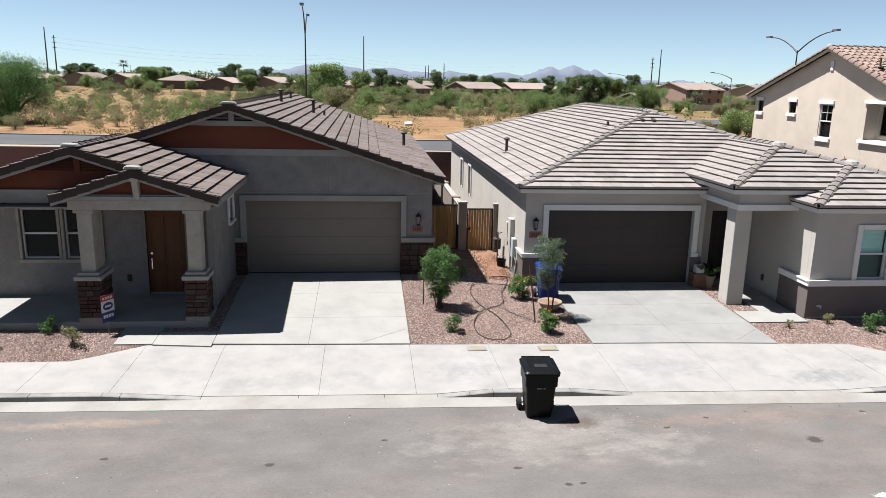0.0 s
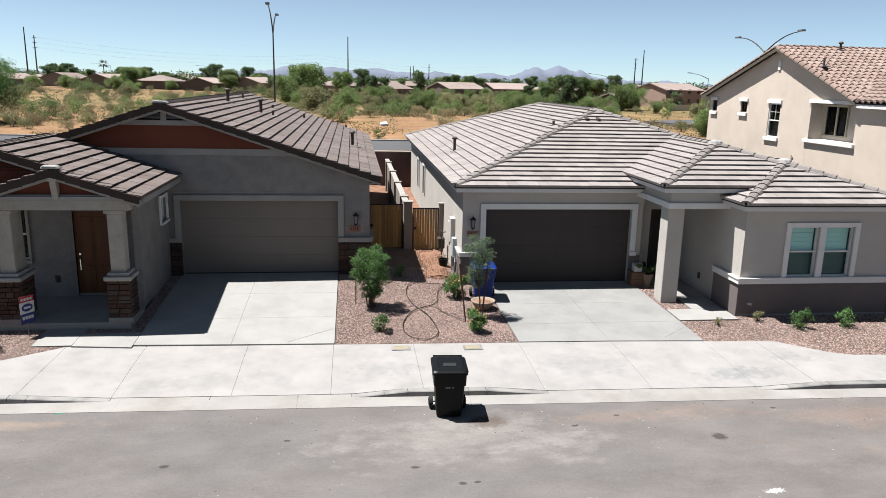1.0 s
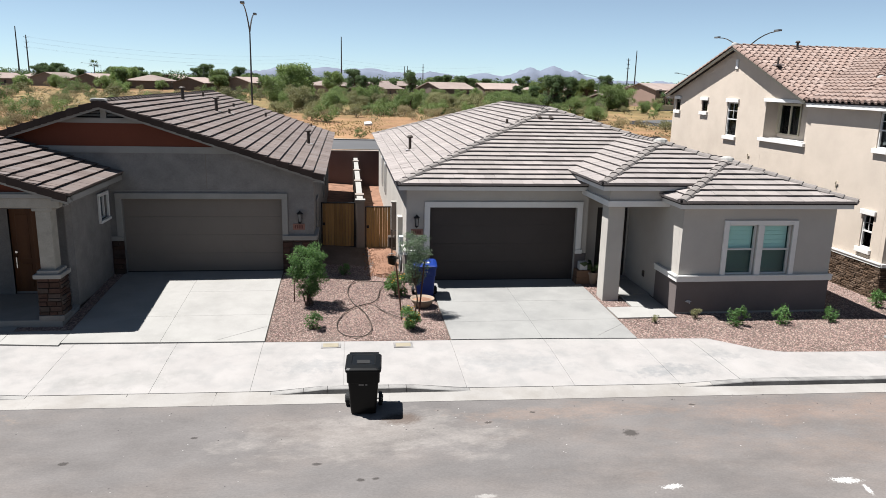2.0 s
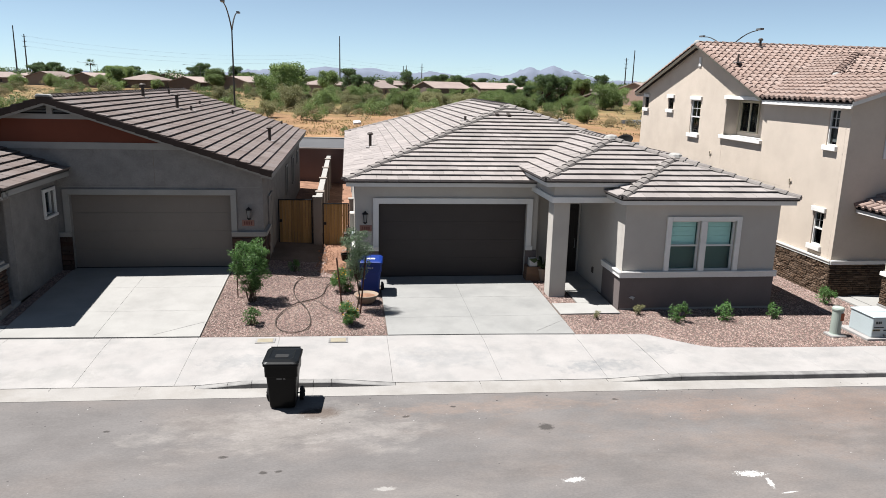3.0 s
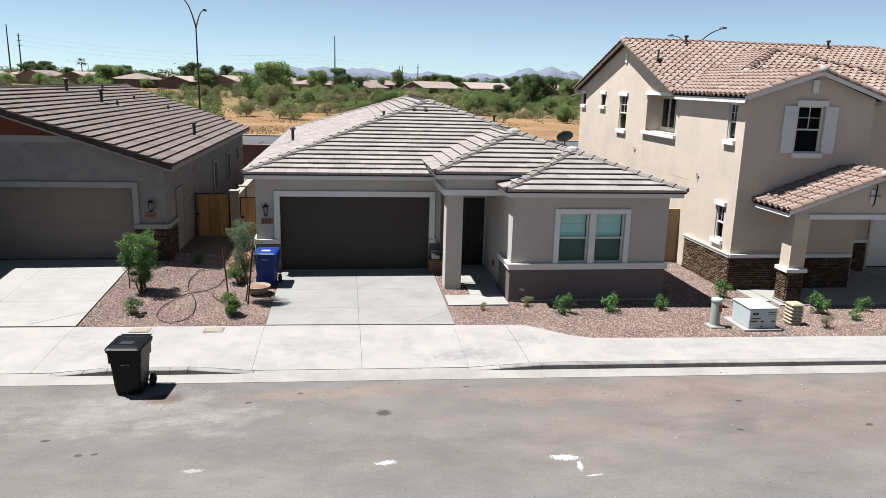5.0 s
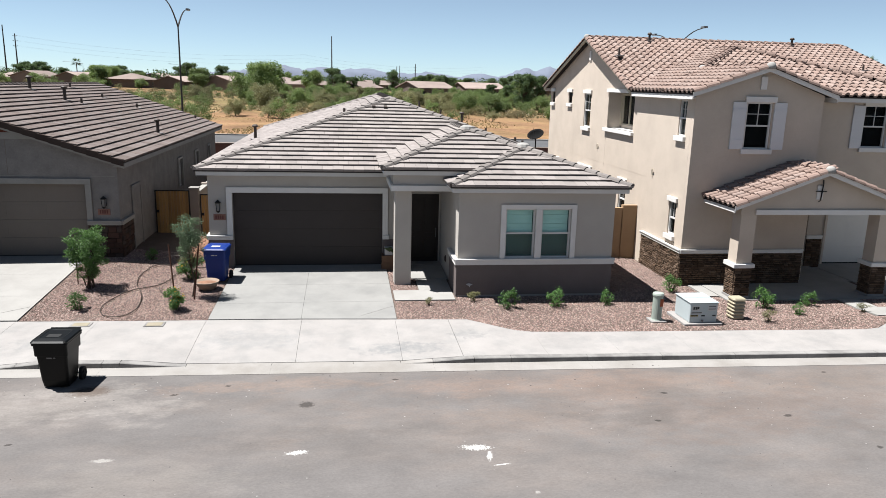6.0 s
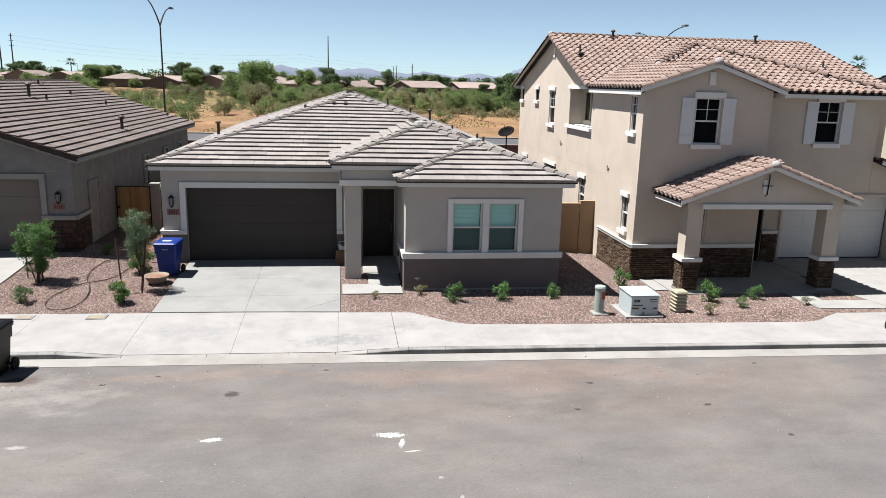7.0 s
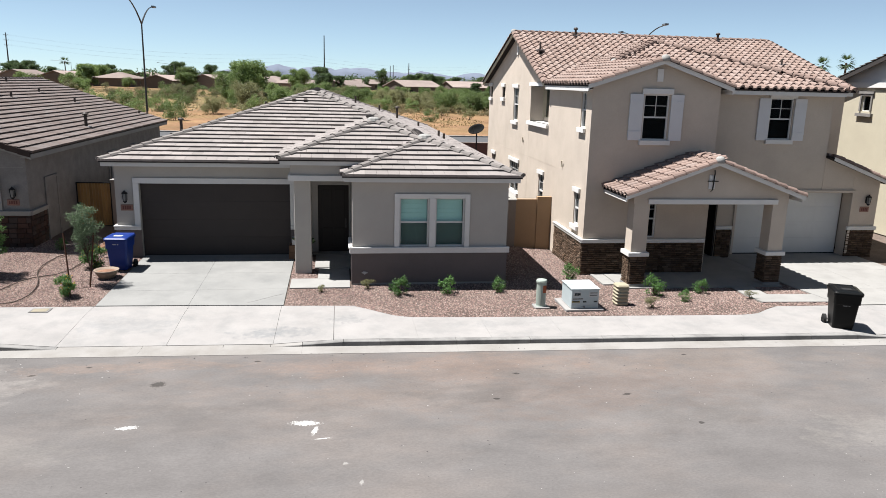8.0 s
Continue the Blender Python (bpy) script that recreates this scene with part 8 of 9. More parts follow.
def far_house(label, x, y, w, d, h, turn, wall_mat, storeys=1, gable_roof=False):
    """A house of the town: walls, hipped or gabled roof, windows."""
    fh = thing("house", label, "house", "far houses", at=(0, 0, 0))
    o, high = 0.5, d * 0.5 * 0.32
    bm = bmesh.new()
    prism(bm, [(-w / 2, -d / 2, -0.5), (-w / 2, d / 2, -0.5), (-w / 2, d / 2, h), *([(-w / 2, 0, h + high - 0.12)] if gable_roof else []), (-w / 2, -d / 2, h)], (w, 0, 0))
    part("wall", bm, wall_mat, fh)
    bm = bmesh.new()
    if gable_roof:
        for sgn in (-1, 1):
            low = h - o * 0.32
            prism(bm, [(-w / 2 - o, 0, h + high), (-w / 2 - o, sgn * (d / 2 + o), low), (-w / 2 - o, sgn * (d / 2 + o), low - 0.22), (-w / 2 - o, 0, h + high - 0.25)], (w + 2 * o, 0, 0))
    else:
        a = [(-w / 2 - o, -d / 2 - o, h), (w / 2 + o, -d / 2 - o, h), (w / 2 + o, d / 2 + o, h), (-w / 2 - o, d / 2 + o, h)]
        r0, r1 = (-w / 2 + d / 2, 0, h + high), (w / 2 - d / 2, 0, h + high)
        v = [bm.verts.new(p) for p in (*a, r0, r1, *[(p[0], p[1], h - 0.2) for p in a])]
        for f in ((0, 1, 5, 4), (2, 3, 4, 5), (1, 2, 5), (3, 0, 4), (9, 8, 7, 6), (0, 6, 7, 1), (1, 7, 8, 2), (2, 8, 9, 3), (3, 9, 6, 0)):
            bm.faces.new([v[i] for i in f])
    part("roof", bm, M_FAR_ROOF, fh)
    for s in range(storeys):
        for k in range(max(2, int(w / 4.5))):
            u0 = -w / 2 + (k + 0.35) * w / max(2, int(w / 4.5))
            bm = bmesh.new()
            box(bm, u0, u0 + 1.3, -d / 2 - 0.04, -d / 2 + 0.05, 0.9 + 2.9 * s, 2.2 + 2.9 * s)
            win = part("window", bm, M_FAR_DARK, fh)
            bm = bmesh.new()
            box(bm, u0 - 0.12, u0 + 1.42, -d / 2 - 0.07, -d / 2 - 0.01, 0.78 + 2.9 * s, 0.9 + 2.9 * s)
            part("sill", bm, M_FAR_CREAM, win)
    fh.matrix_basis = Matrix.Translation((x + 0.0083 * y - 0.2, y, rise(y))) @ Matrix.Rotation(turn, 4, "Z")
    return fh


for k, (x, y, turn) in enumerate(((-205, 335, 0.9), (-188, 330, 1.0), (-170, 322, 0.8), (-153, 318, 0.95), (-134, 312, 0.85), (-114, 314, 0.9), (-95, 306, 0.8), (-76, 308, 0.95), (-57, 300, 0.85), (-38, 300, 0.7), (-21, 292, 0.8),
                                  (-5, 286, 0.5), (12, 262, 0.6), (36, 258, 0.35), (60, 288, 0.1), (82, 300, 0.3), (104, 330, 0.2), (-196, 372, 0.9), (-165, 366, 1.0), (-138, 364, 0.8), (-108, 370, 0.9), (-80, 366, 0.9), (-52, 372, 0.8), (-22, 368, 0.7),
                                  (24, 360, 0.4), (140, 340, 0.2), (170, 330, 0.3))):
    far_house("brown single-storey tract house with tiled roof, far off", x, y, 15 + 3 * ((k * 7) % 5) / 4, 12 + 2 * ((k * 5) % 4) / 3, 3.0 + 0.5 * ((k * 3) % 4) / 3, turn + (0.5 if x < 20 else 0.2), M_FAR_WALL, 1, k % 4 != 3)
far_house("pinkish two-storey house with tiled roof, far off", 100.5, 226, 20, 12, 5.0, 0.55, M_FAR_PINK, 2, True)
far_house("cream two-storey house with gable, far off", 119.5, 222, 15, 9.5, 5.2, 0.85, M_FAR_CREAM, 2, True)
far_house("brown single-storey house among trees, far off", 76.5, 205, 9, 8, 2.6, 0.6, M_FAR_WALL, 1, True)


def palm(x, y, h, size, seed):
    pm = thing("palm_tree", "tall fan palm with a shaggy green crown", "palm tree", "palms", at=(x, y, 0))
    q = random.Random(seed)
    bm = bmesh.new()
    tube(bm, [(x, y, -0.3), (x + 0.1, y, h * 0.5), (x, y, h)], [0.28, 0.2, 0.2], 8)
    part("trunk", bm, M_BARK, pm)
    v, f = [], []
    for k in range(34):
        a, el = q.uniform(0, 6.28), q.uniform(-0.7, 1.2)
        d = Vector((math.cos(a) * math.cos(el), math.sin(a) * math.cos(el), math.sin(el)))
        s = Vector((-math.sin(a), math.cos(a), 0))
        c = Vector((x, y, h)) + d * size * 0.45
        for j in range(9):
            t = (j - 4) / 4
            e = c + (d * math.cos(t * 0.9) + s * math.sin(t * 0.9)) * size * 0.6 - Vector((0, 0, 0.25 * size * abs(t)))
            b = len(v)
            w9 = s * size * 0.05
            v += [c - w9, c + w9, e]
            f.append((b, b + 1, b + 2))
    raw("fronds", v, f, L_PALM, pm)


for k, (x, y, h, s) in enumerate(((-108.5, 350, 11.0, 2.6), (104.6, 130, 11.2, 1.9), (109.5, 130, 11.8, 2.0), (34.5, 378, 10.6, 2.4), (99.5, 214, 3.2, 3.0), (-147.5, 345, 9.6, 2.2))):
    palm(x, y, h, s, 300 + k)

# mountains, the blue of distance haze put into their colour
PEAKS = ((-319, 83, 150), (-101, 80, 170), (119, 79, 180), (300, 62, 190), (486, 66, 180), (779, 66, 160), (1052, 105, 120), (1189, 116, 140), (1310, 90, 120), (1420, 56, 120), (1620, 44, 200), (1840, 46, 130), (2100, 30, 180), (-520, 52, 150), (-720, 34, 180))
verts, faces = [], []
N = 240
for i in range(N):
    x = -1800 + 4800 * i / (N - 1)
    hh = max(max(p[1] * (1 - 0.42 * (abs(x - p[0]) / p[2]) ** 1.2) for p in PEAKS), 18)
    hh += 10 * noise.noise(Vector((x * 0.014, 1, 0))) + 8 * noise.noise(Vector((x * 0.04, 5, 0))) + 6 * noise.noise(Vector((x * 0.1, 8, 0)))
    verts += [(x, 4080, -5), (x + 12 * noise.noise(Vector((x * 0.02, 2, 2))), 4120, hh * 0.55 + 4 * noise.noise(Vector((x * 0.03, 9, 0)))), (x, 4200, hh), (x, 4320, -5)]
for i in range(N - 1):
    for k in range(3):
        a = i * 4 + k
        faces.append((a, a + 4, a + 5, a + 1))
mountains = raw("backdrop", verts, faces, M_MOUNTAIN, None, "desert mountains tinted a hazy blue-grey on the horizon", "mountains", "", "structure")
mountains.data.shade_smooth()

# low wall, road and yard at the far right
bm = bmesh.new()
prism(bm, [(58, 118, 0.5), (120, 150, 0.7), (116, 160, 0.76), (54, 127, 0.55)], (0, 0, -0.6))
structure("side_road", bm, M_ASPHALT_FAR, "grey road crossing the scrub far behind", "road")
bm = bmesh.new()
prism(bm, [(81, 178, 0.2), (136, 200, 0.3), (136, 200.4, 0.3), (81, 178.4, 0.2)], (0, 0, 2.0))
structure("wall_far", bm, M_STUCCO_Q, "long sand-coloured garden wall far off", "garden wall")


# ---- pieces: roof tiles, caps, stones, gravel ----
def clip_poly(pts, poly):
    """The convex polygon pts cut to the convex polygon poly, both as (u, v)."""
    area = sum(poly[i][0] * poly[(i + 1) % len(poly)][1] - poly[(i + 1) % len(poly)][0] * poly[i][1] for i in range(len(poly)))
    q = poly if area > 0 else poly[::-1]
    out = list(pts)
    for i in range(len(q)):
        a, b = q[i], q[(i + 1) % len(q)]
        ex, ey = b[0] - a[0], b[1] - a[1]
        res, m = [], len(out)
        for j in range(m):
            p, r = out[j], out[(j + 1) % m]
            sp = ex * (p[1] - a[1]) - ey * (p[0] - a[0])
            sr = ex * (r[1] - a[1]) - ey * (r[0] - a[0])
            if sp >= 0:
                res.append(p)
            if (sp >= 0) != (sr >= 0):
                t = sp / (sp - sr)
                res.append((p[0] + t * (r[0] - p[0]), p[1] + t * (r[1] - p[1])))
        out = res
        if len(out) < 3:
            return []
    return out


TILE_STYLE = {"flat_l": (M_TILE_L, 0.43, 0.36, 0.068), "flat_r": (M_TILE_R, 0.33, 0.355, 0.07)}
SLAB = 0.026
BW, BE = 0.31, 0.37


def barrel_profile():
    """Cross-section of a barrel tile: a half round and a flat trough."""
    pts = [(0.0, 0.012)]
    for k in range(7):
        a = math.pi * (1 - k / 6)
        pts.append((0.02 + 0.095 + 0.095 * math.cos(a), 0.015 + 0.085 * math.sin(a)))
    return pts + [(0.235, 0.010), (BW, 0.012)]


BP = barrel_profile()


def barrel_geometry():
    v, f = [], []
    n = len(BP)
    for y, lift, grow in ((0.0, 0.052, 1.0), (BE + 0.06, 0.004, 0.93)):
        v += [(x, y, z * grow + lift) for x, z in BP]
    v += [(x, 0.0, max(0.0, z * 0.8 - 0.01)) for x, z in BP]
    for k in range(n - 1):
        f.append((k, k + 1, n + k + 1, n + k))
        f.append((k + 1, k, 2 * n + k, 2 * n + k + 1))
    return v, f


BV, BF = barrel_geometry()
SINGLE = {}


def plane_matrix(o, u, w, ze, slope, uu, vv):
    c = 1 / math.sqrt(1 + slope * slope)
    up = (w + Vector((0, 0, slope))).normalized()
    nrm = u.cross(up)
    p = o + u * uu + up * vv + Vector((0, 0, ze))
    return Matrix(((u.x, up.x, nrm.x, p.x), (u.y, up.y, nrm.y, p.y), (u.z, up.z, nrm.z, p.z), (0, 0, 0, 1)))


for ob, kind, o, w, ze, slope, poly, singles in ROOF_JOBS:
    u = Vector((w.y, -w.x, 0))
    k = math.sqrt(1 + slope * slope)
    uv = [((Vector((*p, 0)) - o).dot(u), (Vector((*p, 0)) - o).dot(w) * k) for p in poly]
    u0, u1 = min(p[0] for p in uv), max(p[0] for p in uv)
    v0, v1 = min(p[1] for p in uv), max(p[1] for p in uv)
    basis = plane_matrix(o, u, w, ze, slope, 0, 0)
    rng = random.Random(int(abs(o.x * 100 + o.y * 10)) + len(poly))
    mat = M_TILE_T if kind == "barrel" else TILE_STYLE[kind][0]
    tw, ex, butt = (BW, BE, 0.03) if kind == "barrel" else TILE_STYLE[kind][1:]
    verts, faces, made = [], [], 0
    r = 0
    while v0 + r * ex < v1 - 0.02:
        vb = v0 + r * ex - (0.04 if r == 0 else 0.0)
        length = ex + 0.07 if r else ex + 0.11
        shift = 0.0 if kind == "barrel" else (0.5 * tw if r % 2 else 0.0)
        i = math.floor((u0 - shift) / tw) - 1
        while i * tw + shift < u1:
            a = i * tw + shift
            i += 1
            if kind == "barrel":
                mid = (a + tw / 2, vb + ex * 0.5)
                if not clip_poly([(mid[0] - 0.1, mid[1] - 0.1), (mid[0] + 0.1, mid[1] - 0.1), (mid[0] + 0.1, mid[1] + 0.1), (mid[0] - 0.1, mid[1] + 0.1)], uv):
                    continue
                inside = clip_poly([(a, vb + 0.05), (a + tw, vb + 0.05), (a + tw, vb + ex), (a, vb + ex)], uv)
                if len(inside) < 3:
                    continue
                span = (min(p[0] for p in inside), max(p[0] for p in inside))
                if made < singles and span[1] - span[0] > tw - 0.01:
                    me = SINGLE.get("barrel")
                    if me is None:
                        me = SINGLE["barrel"] = bpy.data.meshes.new("roof_tile")
                        me.from_pydata(BV, [], BF)
                        me.materials.append(M_TILE_T)
                    t = hang(new("roof_tile", me), ob)
                    t.matrix_basis = basis @ Matrix.Translation((a, vb, rng.uniform(-0.003, 0.006)))
                    made += 1
                    continue
                base = len(verts)
                lift = rng.uniform(-0.003, 0.006)
                for x, y, z in BV:
                    verts.append(basis @ Vector((min(max(a + x, span[0]), span[1]), min(vb + y, v1 + 0.03), z + lift)))
                faces += [tuple(base + q for q in f) for f in BF]
                continue
            rect = [(a + 0.003, vb), (a + tw - 0.003, vb), (a + tw - 0.003, vb + length), (a + 0.003, vb + length)]
            lo = [(p[0], p[1]) for p in uv]
            if r == 0:
                lo = [(p[0], p[1] - (0.045 if p[1] < v0 + 0.01 else 0.0)) for p in uv]
            cut = clip_poly(rect, lo)
            if len(cut) < 3:
                continue
            lift = rng.uniform(-0.002, 0.005)
            whole = len(cut) == 4 and all(min(math.dist(p, q) for q in rect) < 1e-6 for p in cut)
            if whole and made < singles and r:
                key = (kind, "tile")
                me = SINGLE.get(key)
                if me is None:
                    w2 = tw - 0.006
                    vv = [(0, 0, butt), (w2, 0, butt), (w2, length, 0.006), (0, length, 0.006), (0, 0, butt - SLAB), (w2, 0, butt - SLAB), (w2, length, 0.006 - SLAB), (0, length, 0.006 - SLAB)]
                    me = SINGLE[key] = bpy.data.meshes.new("roof_tile")
                    me.from_pydata(vv, [], [(0, 1, 2, 3), (4, 5, 1, 0), (5, 6, 2, 1), (7, 4, 0, 3), (7, 6, 5, 4)])
                    me.materials.append(mat)
                t = hang(new("roof_tile", me), ob)
                t.matrix_basis = basis @ Matrix.Translation((a + 0.003, vb, lift))
                made += 1
                continue
            base, m = len(verts), len(cut)
            top = [basis @ Vector((p[0], p[1], lift + butt + (0.006 - butt) * (p[1] - vb) / length)) for p in cut]
            low = [basis @ Vector((p[0], p[1], -0.006 if r == 0 else lift + butt - SLAB + (0.006 - butt) * (p[1] - vb) / length)) for p in cut]
            verts += top + low
            faces.append(tuple(range(base, base + m)))
            faces.append(tuple(range(base + 2 * m - 1, base + m - 1, -1)))
            faces += [(base + j, base + m + j, base + m + (j + 1) % m, base + (j + 1) % m) for j in range(m)]
        r += 1
    if verts:
        raw("roof_tiles", verts, faces, mat, ob, kind="stuff")

CAP_STYLE = {"l": (M_CAP_L, 0.145, 0.075, 3), "r": (M_CAP_R, 0.145, 0.085, 4), "t": (M_CAP_T, 0.135, 0.115, 6)}
CAP_MESH = {}
for key, (mat, half, crest, seg) in CAP_STYLE.items():
    v, f = [], []
    for y, s, lift in ((0.0, 1.08, 0.022), (0.44, 0.92, 0.0)):
        for k in range(seg + 1):
            a = math.pi * (1 - k / seg)
            v.append((half * s * math.cos(a), y, crest * s * math.sin(a) + lift - 0.02))
    for k in range(seg + 1):
        a = math.pi * (1 - k / seg)
        v.append((half * 0.93 * math.cos(a), 0.0, crest * 0.85 * math.sin(a) - 0.03))
    n = seg + 1
    for k in range(seg):
        f.append((k, k + 1, n + k + 1, n + k))
        f.append((k + 1, k, 2 * n + k, 2 * n + k + 1))
    me = bpy.data.meshes.new("ridge_cap")
    me.from_pydata(v, [], f)
    me.materials.append(mat)
    CAP_MESH[key] = me
for ob, key, a, b in CAP_JOBS:
    d = b - a
    n = max(1, int(d.length / 0.38))
    step = d.length / n
    y = d.normalized()
    x = y.cross(Vector((0, 0, 1))).normalized()
    z = x.cross(y)
    for k in range(n):
        p = a + y * (k * step)
        c = hang(new("ridge_cap", CAP_MESH[key]), ob)
        c.matrix_basis = Matrix(((x.x, y.x, z.x, p.x), (x.y, y.y, z.y, p.y), (x.z, y.z, z.z, p.z), (0, 0, 0, 1)))


def veneer(owner, f, u0, u1, z0, z1, material, rng, h=(0.085, 0.15), w=(0.16, 0.38), deep=(0.022, 0.04), loose=False):
    """Courses of rough stones on a face; each stone an object unless loose."""
    z, verts, faces = z0, [], []
    while z < z1 - 0.03:
        hh = min(rng.uniform(*h), z1 - z)
        if z1 - z - hh < 0.05:
            hh = z1 - z
        u = u0
        while u < u1 - 0.01:
            ww_ = min(rng.uniform(*w), u1 - u)
            if u1 - u - ww_ < 0.08:
                ww_ = u1 - u
            d = rng.uniform(*deep)
            a, b, c, e = u + 0.004, u + ww_ - 0.004, z + 0.004, z + hh - 0.004
            j = lambda: rng.uniform(-0.012, 0.012)
            v = [f.p(a, c, 0), f.p(b, c, 0), f.p(b, e, 0), f.p(a, e, 0),
                 f.p(a + 0.01 + j(), c + 0.01, d + j()), f.p(b - 0.01 + j(), c + 0.01, d + j()), f.p(b - 0.01, e - 0.01, d + j()), f.p(a + 0.01, e - 0.01, d + j())]
            q = [(4, 5, 6, 7), (0, 1, 5, 4), (1, 2, 6, 5), (2, 3, 7, 6), (3, 0, 4, 7)]
            if loose:
                verts += v
                faces += [tuple(len(verts) - 8 + i for i in t) for t in q]
            else:
                raw("stone", v, q, material, owner)
            u += ww_
        z += hh
    if loose:
        raw("stone_facing", verts, faces, material, owner, kind="stuff")


rng = random.Random(5)
for col, cx, cy, half, z0, z1, deep_ in COLUMN_STONES:
    m = M_STONE_L if cx < 0 else M_STONE_T
    hh = (0.09, 0.17) if cx < 0 else (0.05, 0.08)
    ww2 = (0.18, 0.34) if cx < 0 else (0.12, 0.26)
    veneer(col, front(cy - deep_), cx - half, cx + half, z0, z1, m, rng, hh, ww2)
    veneer(col, side(cx - half), cy - deep_, cy + deep_, z0, z1, m, rng, hh, ww2)
    veneer(col, side_right(cx + half), cy - deep_, cy + deep_, z0, z1, m, rng, hh, ww2, loose=True)
fl2 = Face((0, 22.82), (1, 0), (0, -1))
bm = bmesh.new()
gw.box(bm, 1.28, 2.28, 0.0, 1.41, 0.003, 0.03)
stone_l = part("stone_base", bm, M_JOINT, house_l, "dark red-brown stone facing")
veneer(stone_l, fl2, 1.28, 2.30, 0.3, 1.41, M_STONE_L, rng, (0.12, 0.2), (0.2, 0.36))
bm = bmesh.new()
gw.box(bm, -3.94, -3.58, 0.0, 1.41, 0.003, 0.03)
stone_l = part("stone_base", bm, M_JOINT, house_l, "dark red-brown stone facing")
veneer(stone_l, fl2, -3.94, -3.58, 0.3, 1.41, M_STONE_L, rng, (0.12, 0.2), (0.2, 0.36))
bm = bmesh.new()
side_right(2.28).box(bm, 22.82, 24.1, 0.0, 1.41, 0.003, 0.03)
stone_l2 = part("stone_base", bm, M_JOINT, house_l, "dark red-brown stone facing")
veneer(stone_l2, side_right(2.31), 22.82, 24.1, 0.1, 1.41, M_STONE_L, rng, (0.12, 0.2), (0.2, 0.36))
band(house_l, side_right(2.28), 22.8, 24.15, 1.41, 1.56, M_TRIM_L, 0.1)
base_t = []
for face_, a, b, top_ in ((ts, 20.28, 23.45, 0.95), (cf, 20.42, 24.75, 0.95), (gf, 31.74, 32.88, 0.92), (front(22.5), 26.38, 26.98, 0.95)):
    bm = bmesh.new()
    face_.box(bm, a, b, -0.25, top_, 0.003, 0.03)
    base_t.append(part("stone_base", bm, M_JOINT, house_t, "brown ledgestone facing along the base"))
veneer(base_t[0], side(20.42), 20.25, 23.45, -0.16, 0.95, M_STONE_T, rng, (0.055, 0.085), (0.14, 0.28))
veneer(base_t[1], front(20.27), 20.4, 24.75, -0.16, 0.95, M_STONE_T, rng, (0.055, 0.085), (0.14, 0.28), loose=True)
veneer(base_t[2], front(22.47), 31.74, 32.88, -0.16, 0.92, M_STONE_T, rng, (0.055, 0.085), (0.14, 0.28), loose=True)
veneer(base_t[3], front(22.47), 26.38, 26.98, -0.16, 0.95, M_STONE_T, rng, (0.055, 0.085), (0.14, 0.28), loose=True)


def in_slab(x, y):
    """Where concrete lies and no gravel."""
    return ((-3.64 < x < 1.31 or 5.94 < x < 10.94 or 26.86 < x < 32.3) or (y > 18.46 and -13 < x < -3.95) or (-6.02 < x < -3.6 and 17.4 - 0.1 * max(0.0, x + 5.06) < y < 18.15) or (-6.02 < x < -5.03 and y > 18)
            or (10.9 < x < 12.78 and 18.38 < y < 19.4) or (11.7 < x < 12.8 and y > 19) or (y > 18.72 and 12.75 < x < 17.5) or (24.66 < x < 26.9 and 16.44 - 0.055 * (x - 24.7) < y < 17.38) or (24.68 < x < 25.56 and 17.3 < y < 18.42)
            or (20.4 < x < 33 and y > 20.25) or (21.2 < x < 26.64 and y > 18.4) or (4.35 < x < 5.0 and 24.2 < y < 26.9))


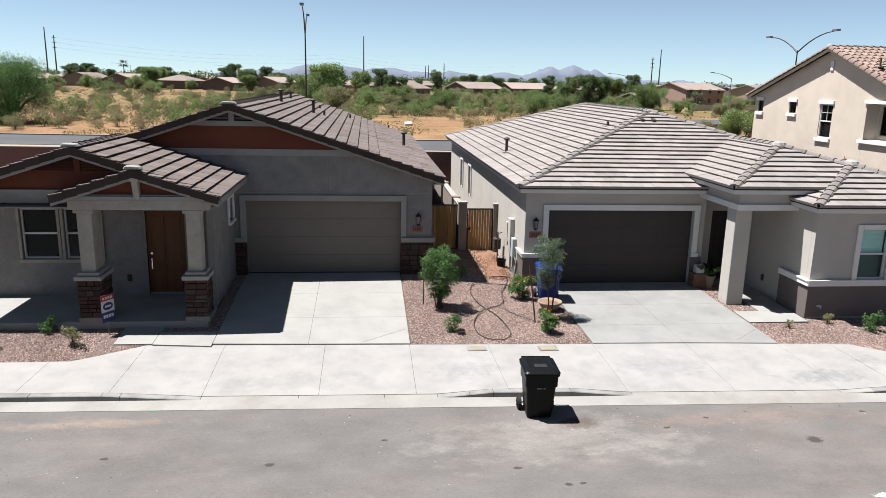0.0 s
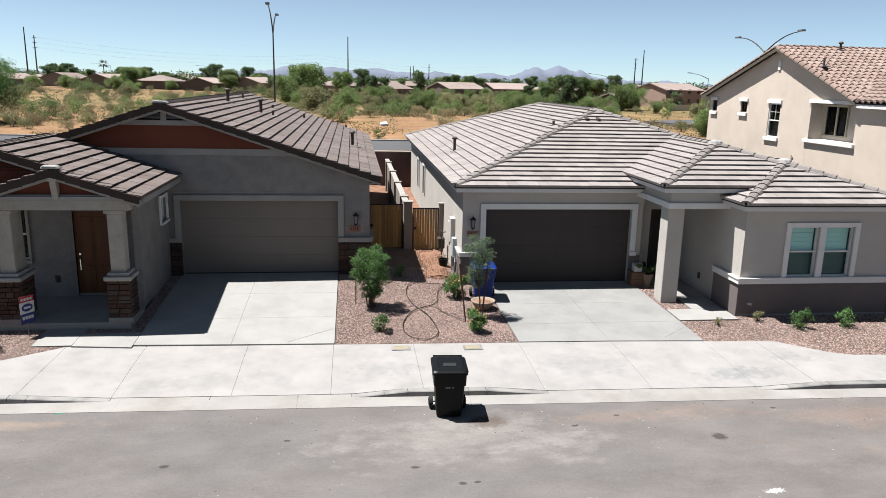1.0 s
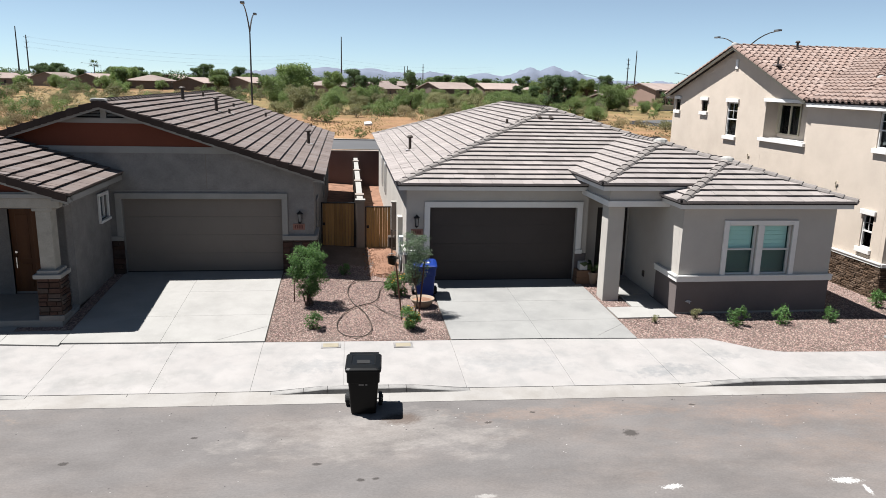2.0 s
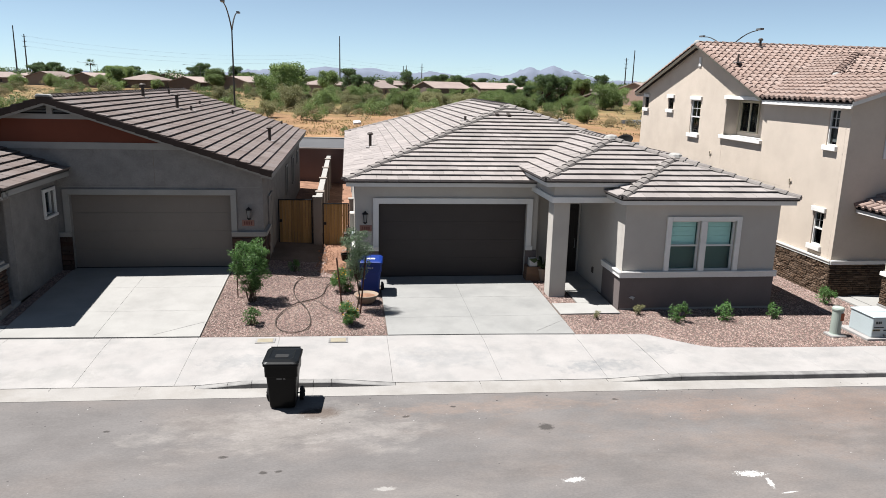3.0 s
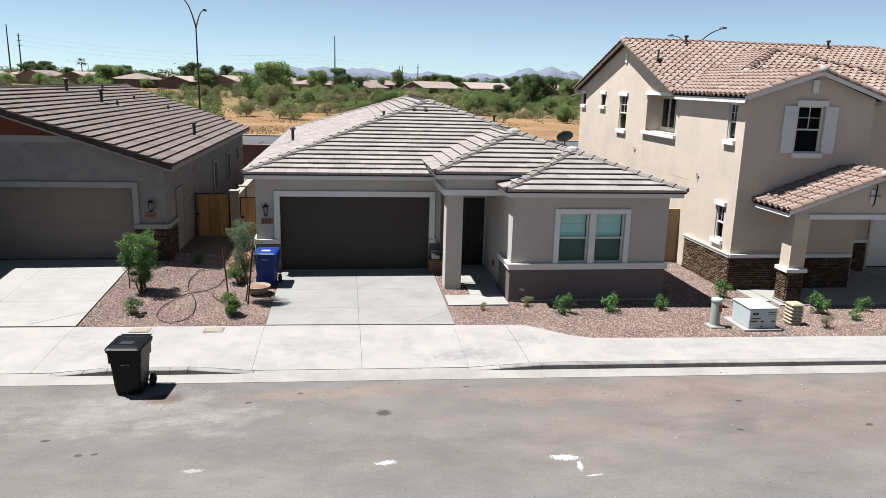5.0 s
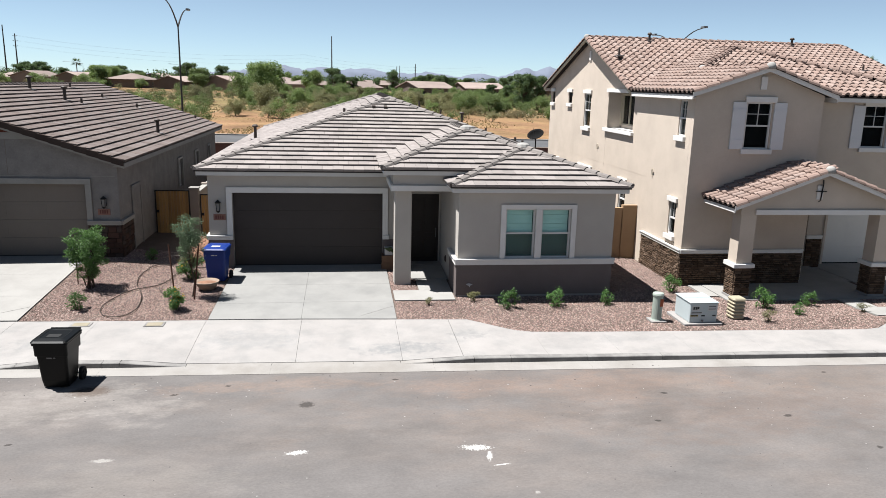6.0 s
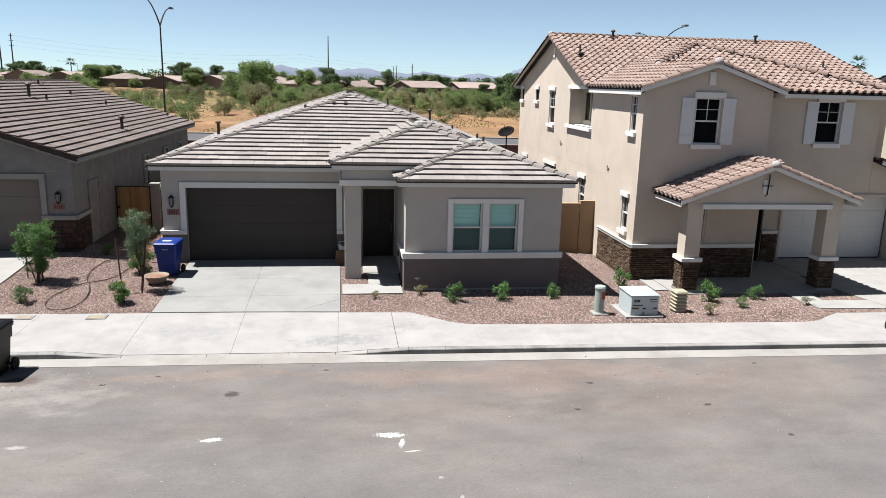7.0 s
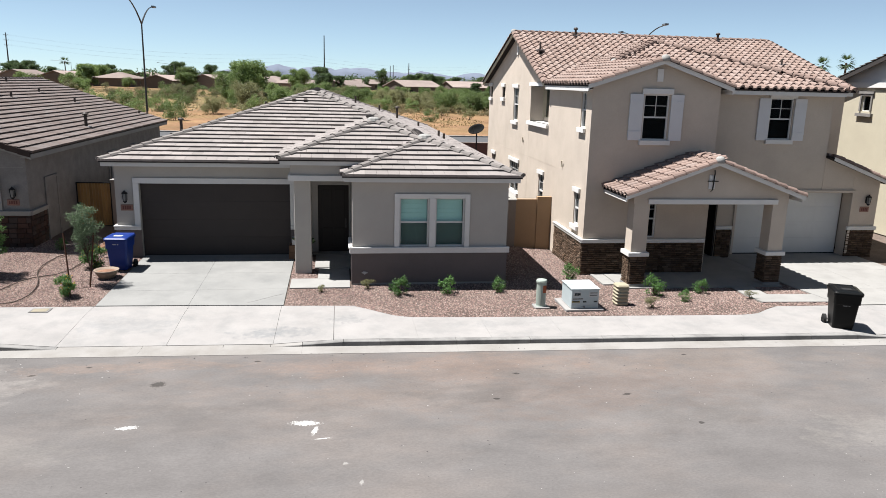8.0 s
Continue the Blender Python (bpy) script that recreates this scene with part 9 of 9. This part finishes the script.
def gravel_bed(label, x0, x1, y1, count, seed, size=(0.012, 0.032)):
    """Thousands of loose angular stones on the yard."""
    g = random.Random(seed)
    verts, faces = [], []
    shape = [(1, 0, 0), (-0.3, 0.95, 0.1), (-0.8, -0.5, 0), (0.35, -0.9, 0.1), (0.15, 0.1, 0.75), (-0.2, 0.2, 0.6)]
    tri = [(0, 1, 4), (1, 5, 4), (1, 2, 5), (2, 3, 5), (3, 4, 5), (3, 0, 4)]
    for _ in range(count):
        x = g.uniform(x0, x1)
        yb = pave_back(x)
        y = g.uniform(yb + 0.02, y1)
        if in_slab(x, y):
            continue
        s, a = g.uniform(*size), g.uniform(0, 6.28)
        ca, sa, fl = math.cos(a) * s, math.sin(a) * s, g.uniform(0.6, 1.2)
        b, z = len(verts), lot(x, y) - 0.008
        for px, py, pz in shape:
            verts.append((x + px * ca - py * sa, y + px * sa + py * ca, z + pz * s * fl))
        faces += [(b + i, b + j, b + k) for i, j, k in tri]
    raw("gravel", verts, faces, M_GRAVEL, None, label, "gravel", "", "stuff")


# decorative gravel
gravel_bed("reddish-brown decorative gravel between the two driveways", 1.25, 6.0, 24.0, 38000, 1)
gravel_bed("reddish-brown decorative gravel before the brown house", -11.0, -3.6, 22.9, 58000, 2)
gravel_bed("reddish-brown decorative gravel before the grey house", 10.9, 17.5, 22.0, 32000, 3)
gravel_bed("reddish-brown decorative gravel around the utility boxes", 17.5, 27.0, 24.0, 52000, 4)

# clods of loose soil by the side gate
g = random.Random(9)
verts, faces = [], []
for _ in range(900):
    x, y = g.gauss(4.6, 0.28), g.uniform(22.6, 26.8)
    if not 3.9 < x < 5.05:
        continue
    r, b = g.uniform(0.015, 0.06), len(verts)
    z = lot(x, y) + 0.03
    verts += [(x + r * g.uniform(0.7, 1.2) * math.cos(a), y + r * g.uniform(0.7, 1.2) * math.sin(a), z - 0.03) for a in (0, 1.3, 2.5, 3.8, 5.0)] + [(x, y, z + r * g.uniform(0.4, 0.9))]
    faces += [(b + k, b + (k + 1) % 5, b + 5) for k in range(5)]
raw("soil_clods", verts, faces, M_SOIL, None, "clods of orange soil strewn by the side gate", "soil", "", "stuff")
